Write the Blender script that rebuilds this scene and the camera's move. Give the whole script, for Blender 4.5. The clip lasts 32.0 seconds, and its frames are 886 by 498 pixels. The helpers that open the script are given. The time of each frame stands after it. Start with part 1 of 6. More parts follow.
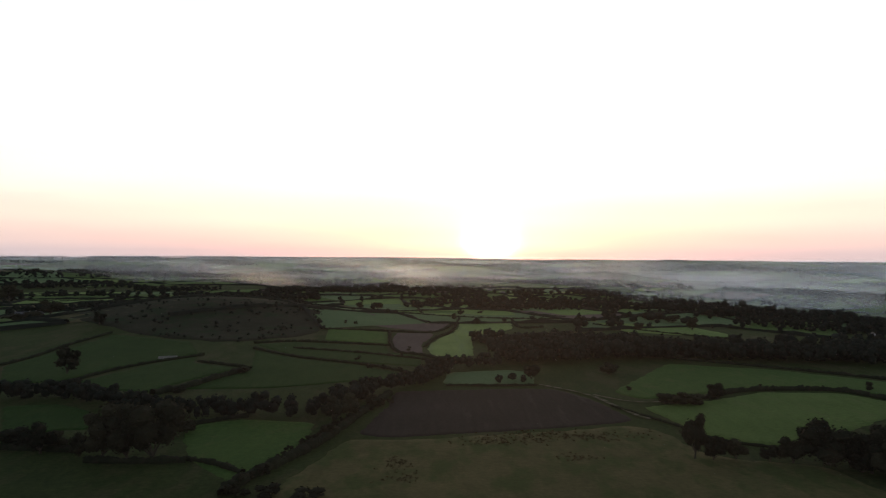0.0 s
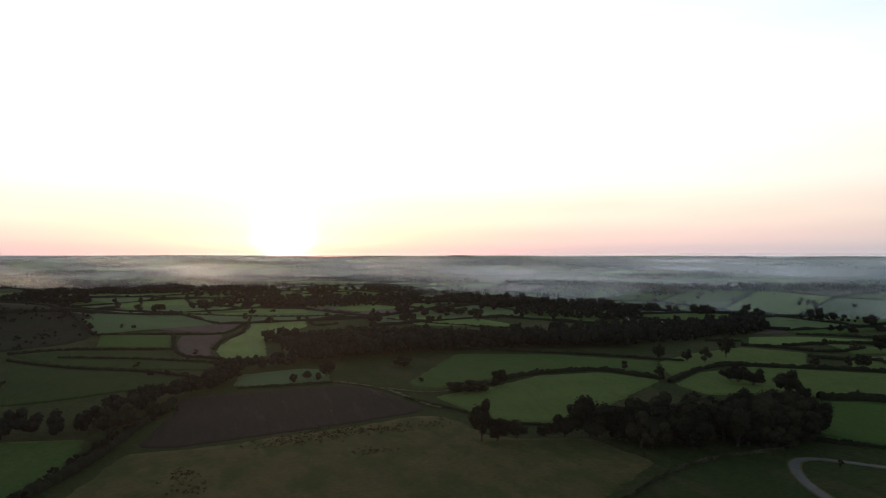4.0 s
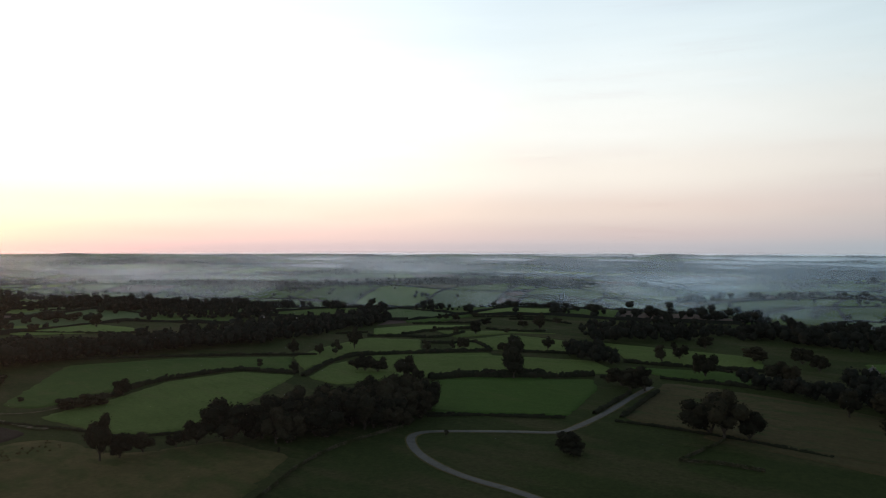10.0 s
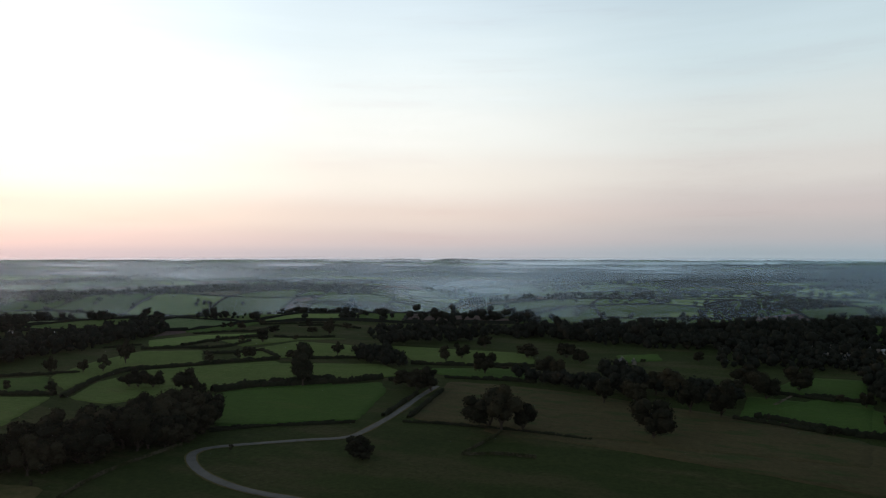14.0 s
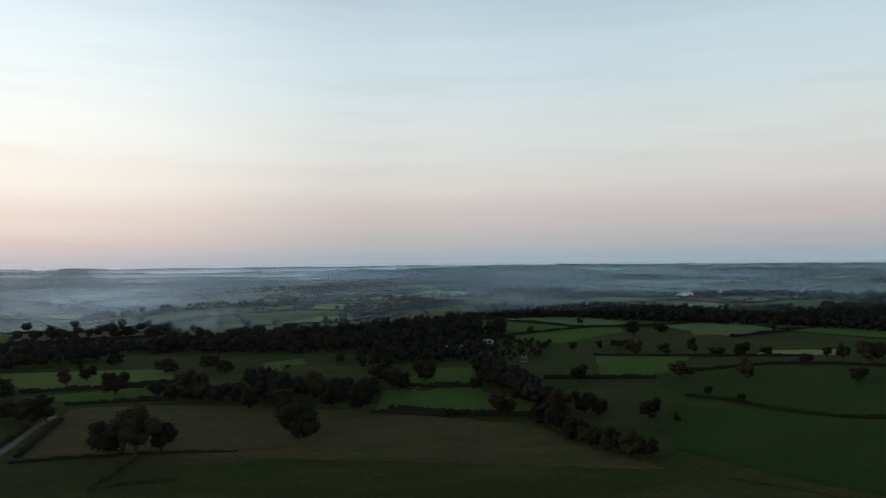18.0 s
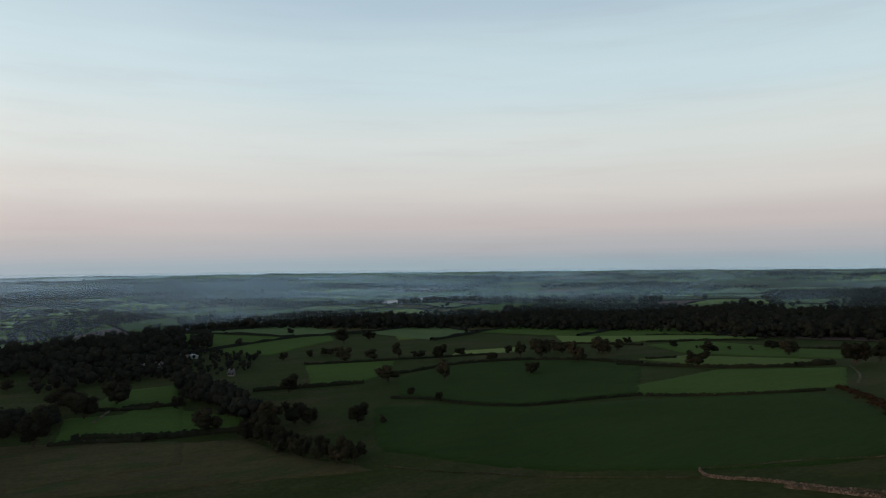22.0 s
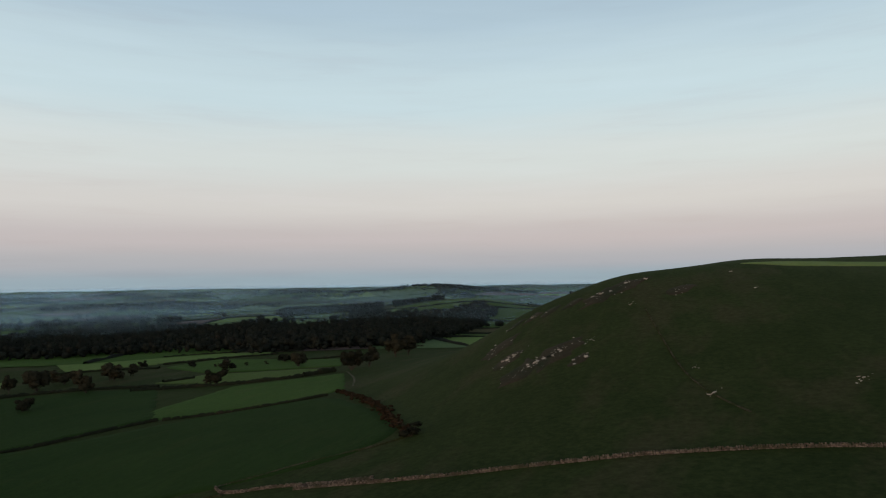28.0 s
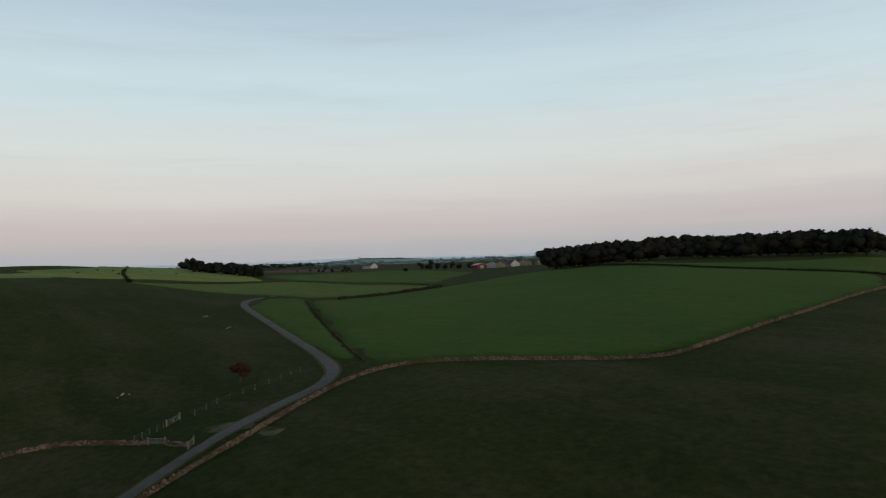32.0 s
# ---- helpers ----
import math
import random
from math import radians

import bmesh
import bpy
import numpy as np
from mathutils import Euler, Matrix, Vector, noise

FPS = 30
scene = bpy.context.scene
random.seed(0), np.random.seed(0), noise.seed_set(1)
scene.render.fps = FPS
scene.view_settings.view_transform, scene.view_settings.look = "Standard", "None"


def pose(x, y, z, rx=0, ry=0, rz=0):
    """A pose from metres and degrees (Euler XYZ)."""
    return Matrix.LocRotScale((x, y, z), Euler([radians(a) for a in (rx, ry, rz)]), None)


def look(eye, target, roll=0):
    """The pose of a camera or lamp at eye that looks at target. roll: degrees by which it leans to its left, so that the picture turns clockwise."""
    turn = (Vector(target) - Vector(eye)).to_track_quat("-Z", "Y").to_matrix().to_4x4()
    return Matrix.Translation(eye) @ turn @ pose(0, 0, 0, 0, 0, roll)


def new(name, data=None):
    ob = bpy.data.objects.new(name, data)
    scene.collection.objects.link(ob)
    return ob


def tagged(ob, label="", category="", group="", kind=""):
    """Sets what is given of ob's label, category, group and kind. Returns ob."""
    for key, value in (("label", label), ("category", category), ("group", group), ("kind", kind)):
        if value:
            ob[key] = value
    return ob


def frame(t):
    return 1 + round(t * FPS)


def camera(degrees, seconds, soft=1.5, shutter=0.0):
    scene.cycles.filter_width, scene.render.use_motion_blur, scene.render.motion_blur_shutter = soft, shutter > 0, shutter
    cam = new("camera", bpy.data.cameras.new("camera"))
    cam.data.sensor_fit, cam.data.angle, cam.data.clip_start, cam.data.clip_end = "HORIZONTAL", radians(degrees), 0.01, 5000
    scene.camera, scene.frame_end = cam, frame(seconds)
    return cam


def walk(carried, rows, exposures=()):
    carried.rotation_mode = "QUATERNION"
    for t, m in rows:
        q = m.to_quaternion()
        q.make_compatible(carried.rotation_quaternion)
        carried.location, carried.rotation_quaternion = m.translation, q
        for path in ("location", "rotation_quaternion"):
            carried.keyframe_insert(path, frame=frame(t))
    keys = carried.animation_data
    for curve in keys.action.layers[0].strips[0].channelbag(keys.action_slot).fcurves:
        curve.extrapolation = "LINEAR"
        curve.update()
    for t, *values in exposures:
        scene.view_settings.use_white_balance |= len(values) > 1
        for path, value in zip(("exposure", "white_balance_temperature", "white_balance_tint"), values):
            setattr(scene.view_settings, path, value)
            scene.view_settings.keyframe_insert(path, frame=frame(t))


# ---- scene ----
# The camera hovers 72 m over the foot of the hill and turns to its right.
EYE = 72.0
cam = camera(66.10, 32.0, soft=1.15, shutter=0.4)
PATH = [
    (0, pose(0, 0, EYE, 90.39, -0.30, -0.00)),
    (0.5, pose(0, 0, EYE, 90.39, -0.08, -2.25)),
    (1, pose(0, 0, EYE, 90.35, -0.01, -3.03)),
    (1.5, pose(0, 0, EYE, 90.30, -0.06, -5.97)),
    (2, pose(0, 0, EYE, 90.26, 0.11, -10.58)),
    (2.5, pose(0, 0, EYE, 90.21, 0.11, -12.54)),
    (3, pose(0, 0, EYE, 90.18, 0.07, -14.70)),
    (3.5, pose(0, 0, EYE, 90.16, 0.09, -15.96)),
    (5.5, pose(0, 0, EYE, 90.04, 0.02, -21.35)),
    (6, pose(0, 0, EYE, 90.03, 0.04, -22.60)),
    (6.5, pose(0, 0, EYE, 90.01, -0.03, -23.95)),
    (7, pose(0, 0, EYE, 89.99, -0.01, -25.24)),
    (7.5, pose(0, 0, EYE, 89.97, -0.01, -28.38)),
    (8, pose(0, 0, EYE, 89.92, -0.06, -34.09)),
    (8.5, pose(0, 0, EYE, 89.89, -0.04, -39.53)),
    (9, pose(0, 0, EYE, 89.89, -0.09, -44.11)),
    (9.5, pose(0, 0, EYE, 89.91, -0.10, -46.90)),
    (10, pose(0, 0, EYE, 89.97, -0.13, -47.10)),
    (10.5, pose(0, 0, EYE, 89.99, -0.12, -50.59)),
    (11, pose(0, 0, EYE, 89.99, -0.12, -57.96)),
    (11.5, pose(0, 0, EYE, 90.06, -0.10, -61.07)),
    (12, pose(0, 0, EYE, 90.15, -0.11, -62.24)),
    (12.5, pose(0, 0, EYE, 90.23, -0.12, -63.43)),
    (13, pose(0, 0, EYE, 90.34, -0.12, -64.09)),
    (13.5, pose(0, 0, EYE, 90.41, -0.10, -64.44)),
    (15.5, pose(0, 0, EYE, 90.64, 0.11, -70.17)),
    (16, pose(0, 0, EYE, 90.68, 0.28, -76.86)),
    (16.5, pose(0, 0, EYE, 90.73, 0.38, -82.47)),
    (17, pose(0, 0, EYE, 90.81, 0.43, -86.43)),
    (17.5, pose(0, 0, EYE, 90.87, 0.48, -90.18)),
    (18, pose(0, 0, EYE, 90.93, 0.54, -93.88)),
    (18.5, pose(0, 0, EYE, 91.00, 0.57, -97.50)),
    (19, pose(0, 0, EYE, 91.07, 0.55, -101.06)),
    (19.5, pose(0, 0, EYE, 91.11, 0.54, -104.64)),
    (20, pose(0, 0, EYE, 91.17, 0.63, -107.97)),
    (20.5, pose(0, 0, EYE, 91.22, 0.59, -110.73)),
    (21, pose(0, 0, EYE, 91.30, 0.59, -113.11)),
    (21.5, pose(0, 0, EYE, 91.39, 0.64, -115.52)),
    (22, pose(0, 0, EYE, 91.49, 0.62, -117.82)),
    (22.5, pose(0, 0, EYE, 91.61, 0.62, -119.99)),
    (23, pose(0, 0, EYE, 91.74, 0.58, -121.99)),
    (23.5, pose(0, 0, EYE, 91.88, 0.61, -123.24)),
    (24, pose(0, 0, EYE, 91.95, 0.56, -126.82)),
    (24.5, pose(0, 0, EYE, 92.00, 0.73, -131.78)),
    (25, pose(0, 0, EYE, 92.05, 0.74, -136.04)),
    (25.5, pose(0, 0, EYE, 92.13, 0.75, -140.46)),
    (26, pose(0, 0, EYE, 92.19, 0.80, -144.71)),
    (26.5, pose(0, 0, EYE, 92.28, 0.83, -148.55)),
    (28.5, pose(0, 0, EYE, 92.74, 0.72, -158.09)),
    (29, pose(0, 0, EYE, 92.84, 0.68, -160.62)),
    (29.5, pose(0, 0, EYE, 92.80, 0.96, -169.55)),
    (30, pose(0, 0, EYE, 92.63, 1.37, -182.90)),
    (30.5, pose(0, 0, EYE, 92.23, 1.84, -199.77)),
    (31, pose(0, 0, EYE, 91.99, 1.93, -210.74)),
    (31.5, pose(0, 0, EYE, 91.82, 2.01, -218.94)),
    (32, pose(0, 0, EYE, 91.76, 2.05, -223.27)),
]
walk(cam, PATH)

# ---- sky and sun ----
SUN_AZ, SUN_EL = 4.0, 1.0          # degrees, clockwise from +y
sun_dir = Vector((math.sin(radians(SUN_AZ)) * math.cos(radians(SUN_EL)),
                  math.cos(radians(SUN_AZ)) * math.cos(radians(SUN_EL)), math.sin(radians(SUN_EL))))


def ramp(nt, stops, source, interpolation="EASE"):
    node = nt.nodes.new("ShaderNodeValToRGB")
    node.color_ramp.interpolation = interpolation
    els = node.color_ramp.elements
    while len(els) < len(stops):
        els.new(0.5)
    for el, (p, c) in zip(els, stops):
        el.position = p
        el.color = (*c, 1) if len(c) == 3 else c
    nt.links.new(source, node.inputs[0])
    return node.outputs[0]


def math_node(nt, op, a, b=None, clamp=False):
    node = nt.nodes.new("ShaderNodeMath")
    node.operation, node.use_clamp = op, clamp
    for i, v in enumerate((a, b)):
        if v is None:
            continue
        if isinstance(v, (int, float)):
            node.inputs[i].default_value = v
        else:
            nt.links.new(v, node.inputs[i])
    return node.outputs[0]


def mix_node(nt, fac, a, b, blend="MIX"):
    node = nt.nodes.new("ShaderNodeMix")
    node.data_type, node.blend_type = "RGBA", blend
    for key, v in ((0, fac), (6, a), (7, b)):
        if isinstance(v, (int, float)):
            node.inputs[key].default_value = v
        elif isinstance(v, tuple):
            node.inputs[key].default_value = (*v, 1)
        else:
            nt.links.new(v, node.inputs[key])
    return node.outputs[2]


def build_world():
    world = bpy.data.worlds.new("dawn_sky")
    scene.world = world
    world.use_nodes = True
    nt = world.node_tree
    nt.nodes.clear()
    out = nt.nodes.new("ShaderNodeOutputWorld")
    bg = nt.nodes.new("ShaderNodeBackground")
    nt.links.new(bg.outputs[0], out.inputs[0])
    tc = nt.nodes.new("ShaderNodeTexCoord")
    sep = nt.nodes.new("ShaderNodeSeparateXYZ")
    nt.links.new(tc.outputs["Generated"], sep.inputs[0])
    z = sep.outputs[2]
    # thin streaks of high cloud, stretched along the horizon
    mp = nt.nodes.new("ShaderNodeMapping")
    mp.inputs["Scale"].default_value = (1.6, 1.6, 14)
    mp.inputs["Rotation"].default_value = (radians(4), radians(-3), 0)
    nt.links.new(tc.outputs["Generated"], mp.inputs[0])
    nz = nt.nodes.new("ShaderNodeTexNoise")
    nz.inputs["Scale"].default_value, nz.inputs["Detail"].default_value = 1.7, 5
    nt.links.new(mp.outputs[0], nz.inputs["Vector"])
    wob = math_node(nt, "MULTIPLY", math_node(nt, "SUBTRACT", nz.outputs[0], 0.5), 0.05)
    zz = math_node(nt, "ADD", z, math_node(nt, "MULTIPLY", wob, math_node(nt, "MULTIPLY", z, 4.0)))
    h = math_node(nt, "ADD", math_node(nt, "MULTIPLY", zz, 0.9), 0.1)     # 0.1 is the horizon
    s = lambda el: 0.1 + 0.9 * math.sin(radians(el))
    # away from the sun: grey-blue shadow band, mauve belt, pale blue
    anti = ramp(nt, [(0.0, (0.20, 0.27, 0.33)), (s(0.2), (0.30, 0.395, 0.45)), (s(1.6), (0.38, 0.415, 0.455)),
                     (s(3.6), (0.475, 0.452, 0.48)), (s(6.5), (0.585, 0.575, 0.575)), (s(10), (0.60, 0.645, 0.645)),
                     (s(15), (0.525, 0.65, 0.70)), (s(23), (0.39, 0.51, 0.60)), (s(40), (0.12, 0.17, 0.23)),
                     (1.0, (0.04, 0.07, 0.11))], h)
    # towards the sun: haze, pink, apricot, white
    sunny = ramp(nt, [(0.0, (0.30, 0.30, 0.34)), (s(0.0), (0.46, 0.38, 0.39)), (s(1.0), (0.58, 0.45, 0.43)),
                      (s(3.0), (0.70, 0.57, 0.50)), (s(6), (0.78, 0.71, 0.63)), (s(11), (0.80, 0.78, 0.74)),
                      (s(20), (0.66, 0.72, 0.75)), (s(38), (0.20, 0.24, 0.28)), (1.0, (0.04, 0.07, 0.11))], h)
    sun2 = nt.nodes.new("ShaderNodeVectorMath")
    sun2.operation = "SCALE"
    sun2.inputs["Scale"].default_value = 1.6
    nt.links.new(sunny, sun2.inputs[0])
    dot = nt.nodes.new("ShaderNodeVectorMath")
    dot.operation = "DOT_PRODUCT"
    dot.inputs[1].default_value = sun_dir
    nt.links.new(tc.outputs["Generated"], dot.inputs[0])
    d = dot.outputs["Value"]
    c = lambda a: 0.5 + 0.5 * math.cos(radians(a))
    side = ramp(nt, [(0.0, (0, 0, 0)), (c(135), (0.0,) * 3), (c(108), (0.03,) * 3), (c(86), (0.10,) * 3), (c(55), (0.47,) * 3), (c(28), (0.85,) * 3), (1.0, (1, 1, 1))],
                math_node(nt, "ADD", math_node(nt, "MULTIPLY", d, 0.5), 0.5))
    sky = mix_node(nt, side, anti, sun2.outputs[0])
    # wisps that dim and warm the sky a little
    mp2 = nt.nodes.new("ShaderNodeMapping")
    mp2.inputs["Scale"].default_value = (1.3, 1.3, 16)
    mp2.inputs["Rotation"].default_value = (radians(-5), radians(4), radians(40))
    nt.links.new(tc.outputs["Generated"], mp2.inputs[0])
    nz2 = nt.nodes.new("ShaderNodeTexNoise")
    nz2.inputs["Scale"].default_value, nz2.inputs["Detail"].default_value, nz2.inputs["Roughness"].default_value = 2.4, 8, 0.62
    nt.links.new(mp2.outputs[0], nz2.inputs["Vector"])
    wisp = ramp(nt, [(0.36, (1.015, 1.015, 1.02)), (0.5, (1, 1, 1)), (0.72, (0.965, 0.945, 0.95))], nz2.outputs[0], "EASE")
    sky = mix_node(nt, 1.0, sky, wisp, "MULTIPLY")
    # the glow round the sun
    glow = math_node(nt, "POWER", math_node(nt, "MAXIMUM", d, 0.0), 150.0)
    core = math_node(nt, "POWER", math_node(nt, "MAXIMUM", d, 0.0), 3200.0)
    up = math_node(nt, "MULTIPLY", math_node(nt, "ADD", z, 0.012), 40.0, clamp=True)
    halo = mix_node(nt, 1.0, (0, 0, 0), (1.0, 0.82, 0.55), "ADD")
    g = nt.nodes.new("ShaderNodeVectorMath")
    g.operation = "SCALE"
    nt.links.new(halo, g.inputs[0])
    nt.links.new(math_node(nt, "MULTIPLY", up, math_node(nt, "ADD", math_node(nt, "MULTIPLY", glow, 0.34),
                 math_node(nt, "MULTIPLY", core, 6.0))), g.inputs["Scale"])
    total = mix_node(nt, 1.0, sky, g.outputs[0], "ADD")
    air = nt.nodes.new("ShaderNodeTexSky")
    air.sky_type, air.sun_disc = "NISHITA", False
    air.sun_elevation, air.sun_rotation = radians(SUN_EL), radians(SUN_AZ)
    a2 = nt.nodes.new("ShaderNodeVectorMath")
    a2.operation = "SCALE"
    a2.inputs["Scale"].default_value = 0.05
    nt.links.new(air.outputs[0], a2.inputs[0])
    nt.links.new(mix_node(nt, 1.0, total, a2.outputs[0], "ADD"), bg.inputs[0])
    bg.inputs[1].default_value = 1.0


build_world()
sun = new("sun", bpy.data.lights.new("sun", "SUN"))
sun.data.energy, sun.data.angle, sun.data.color = 0.6, radians(0.6), (1.0, 0.66, 0.38)
sun.matrix_world = look(sun_dir * 100, (0, 0, 0))
scene.view_settings.exposure = 0.0

# ---- the lie of the land: heights over a fan of bearings and distances ----
ROW_D = [0, 100, 150, 200, 280, 350, 450, 600, 900, 1300, 1800, 2500, 3000, 3600, 4200, 5000]
VALE = [0, 0, 0, -9, -6, 2, 12, 23, 34]
HIGH = [92, 100, 108, 118, 128, 150]
LAND = {
    -60: [22, 12, 5, 2, 0, 0, 0] + VALE,
    100: [22, 12, 5, 2, 0, 0, 0] + VALE,
    125: [24, 18, 13, 9, 6, 4, 2] + VALE,
    138: [24, 23, 21, 18, 13, 9, 5, 2] + VALE[1:],
    150: [25, 27, 27, 25, 21, 17, 12, 6, 2] + VALE[2:],
    157: [26, 29, 30, 31, 33, 33, 22, 8, 3] + VALE[2:],
    164: [26, 31, 33, 38, 50, 60, 42, 12, 3] + VALE[2:],
    171: [27, 33, 36, 43, 60, 76, 69, 36, 6] + VALE[2:],
    180: [27, 34, 38, 46, 63, 78, 84, 83, 60, 20] + VALE[3:],
    193: [28, 37, 41, 50, 62, 72, 79, 87, 83, 78] + HIGH,
    205: [28, 43, 46, 51, 58, 63, 69, 78, 80, 82] + HIGH,
    215: [28, 45, 48, 51, 57, 61, 66, 71, 75, 82] + HIGH,
    226: [28, 45, 49, 52, 58, 62, 66, 70, 77, 84] + HIGH,
    241: [28, 45, 49, 53, 61, 67, 74, 78, 80, 84] + HIGH,
    256: [28, 45, 49, 52, 58, 64, 72, 76, 78, 82] + HIGH,
    300: [22, 12, 5, 2, 0, 0, 0] + VALE,
}
N_AZ, N_D = 720, 240
D_AXIS = np.geomspace(1.0, 52.0, N_D) * 100 - 100      # 0 .. 5100 m, close together near by


def land_table():
    cols = sorted(LAND)
    raw = np.array([np.interp(D_AXIS, ROW_D, LAND[c]) for c in cols])
    az = np.linspace(-60, 300, N_AZ + 1)
    tab = np.array([np.interp(az, cols, raw[:, k]) for k in range(N_D)]).T
    for _ in range(10):                                  # round the creases off
        p = np.vstack([tab[-3:-1], tab, tab[1:3]])
        tab = (p[:-4] + 4 * p[1:-3] + 6 * p[2:-2] + 4 * p[3:-1] + p[4:]) / 16
        q = np.pad(tab, ((0, 0), (2, 2)), "edge")
        tab = (q[:, :-4] + 4 * q[:, 1:-3] + 6 * q[:, 2:-2] + 4 * q[:, 3:-1] + q[:, 4:]) / 16
    return tab


LAND_TAB = land_table()
# single hills and hollows: bearing, distance, height, half width across, half width along
BUMPS = [(341, 760, 25, 150, 115), (90, 3300, 9, 420, 240), (95, 2300, 5, 330, 160), (20, 3000, 12, 500, 220),
         (52, 1400, 9, 300, 160), (86, 1900, 11, 300, 230), (158, 1450, 33, 200, 200), (144, 1550, 9, 260, 200), (156, 3200, 38, 280, 260), (146, 3300, 14, 300, 260), (60, 2700, 10, 500, 200), (35, 1900, -8, 600, 200),
         (120, 2000, -8, 500, 250), (135, 2600, 10, 600, 220), 
         (217, 2600, 20, 300, 200), (5, 2300, -7, 700, 200), (325, 1900, 34, 520, 350)]


# where the near plateau ends and the misty vale begins, by bearing
BRINK_AZ = [-60, -33, 0, 10, 33, 60, 80, 100, 130, 170]
BRINK_D = [2700, 2600, 2150, 1720, 1400, 1180, 1050, 1200, 1500, 1700]


def brink(az):
    return np.interp(az, BRINK_AZ, BRINK_D)


# the fields near by end earlier; a wooded hollow parts them from the next ridge: bearing, distance of their edge, depth of the hollow
EDGE = [(-60, 2000, 0), (0, 1700, 0), (10, 1300, 4), (16, 1000, 10), (23, 900, 20), (31, 810, 28), (44, 800, 30), (57, 800, 28),
        (65, 770, 26), (72, 750, 20), (80, 750, 14), (90, 760, 14), (98, 760, 10), (106, 780, 0), (300, 780, 0)]


def hollow(az, d):
    """How far the land sinks between the near fields and the next ridge, and where that ridge is broken."""
    a, e, h = zip(*EDGE)
    edge, ridge = np.interp(az, a, e) * 1.08, brink(az) * 0.88
    mid, half = (edge + ridge) / 2, np.maximum(ridge - edge, 60) * 0.6
    sink = np.interp(az, a, h) * (0.5 + 0.5 * np.cos(np.pi * np.clip((d - mid) / half, -1, 1)))
    gap = 20 * np.exp(-((az - 65) / 5.0) ** 2) * np.clip((d - 840) / 150, 0, 1) * np.clip((1800 - d) / 400, 0, 1)
    return np.maximum(sink, gap)


def land(x, y):
    """Height of the ground at plan places x, y (arrays or numbers)."""
    x, y = np.asarray(x, float), np.asarray(y, float)
    d = np.hypot(x, y)
    az = (np.degrees(np.arctan2(x, y)) + 60) % 360
    u = az / 360 * N_AZ
    v = np.log(np.clip(d, 0, 5090) / 100 + 1) / math.log(52.0) * (N_D - 1)
    i, j = np.clip(u.astype(int), 0, N_AZ - 1), np.clip(v.astype(int), 0, N_D - 2)
    a, b = u - i, v - j
    z = (LAND_TAB[i, j] * (1 - a) * (1 - b) + LAND_TAB[i + 1, j] * a * (1 - b)
         + LAND_TAB[i, j + 1] * (1 - a) * b + LAND_TAB[i + 1, j + 1] * a * b)
    for baz, bd, h, across, along in BUMPS:
        s, c = math.sin(radians(baz)), math.cos(radians(baz))
        t, w = x * s + y * c - bd, x * c - y * s
        z = z + h * np.exp(-(t / along) ** 2 - (w / across) ** 2)
    f = np.clip((d - 260) / 900, 0, 1)                    # gentle swells, growing with distance
    z = z + f * (1.3 * np.sin(x / 97 + y / 141 + 1) + 1.1 * np.sin(y / 83 - x / 190) + 0.8 * np.sin(x / 47 + y / 61))
    bd = brink(az - 60)
    side = np.clip((176 - (az - 60)) / 8, 0, 1)
    z = z + side * (2.5 * np.exp(-((d - bd * 0.96) / (0.07 * bd)) ** 2) - 7 * np.exp(-((d - bd * 1.24) / (0.15 * bd)) ** 2))
    z = z - hollow(az - 60, d)
    g = np.clip((d - 1400) / 1500, 0, 1) * np.clip((4600 - d) / 900, 0.12, 1)
    return z + g * (5.5 * np.sin(x / 230 + 2 * np.sin(y / 410)) * np.cos(y / 260 + 1.3 * np.sin(x / 500)))


def lz(x, y):
    return float(land(x, y))

# ---- materials ----
def links_in(nt, node, key, v):
    if isinstance(v, (int, float)):
        node.inputs[key].default_value = v
    elif isinstance(v, tuple):
        node.inputs[key].default_value = (*v, 1)
    else:
        nt.links.new(v, node.inputs[key])


def noise_node(nt, vec, scale, detail=3.0, rough=0.55, stretch=None):
    if stretch:
        mp = nt.nodes.new("ShaderNodeMapping")
        mp.inputs["Scale"].default_value = stretch[:3]
        mp.inputs["Rotation"].default_value = (0, 0, radians(stretch[3]))
        nt.links.new(vec, mp.inputs[0])
        vec = mp.outputs[0]
    n = nt.nodes.new("ShaderNodeTexNoise")
    n.inputs["Scale"].default_value, n.inputs["Detail"].default_value = scale, detail
    n.inputs["Roughness"].default_value = rough
    nt.links.new(vec, n.inputs["Vector"])
    return n.outputs[0]


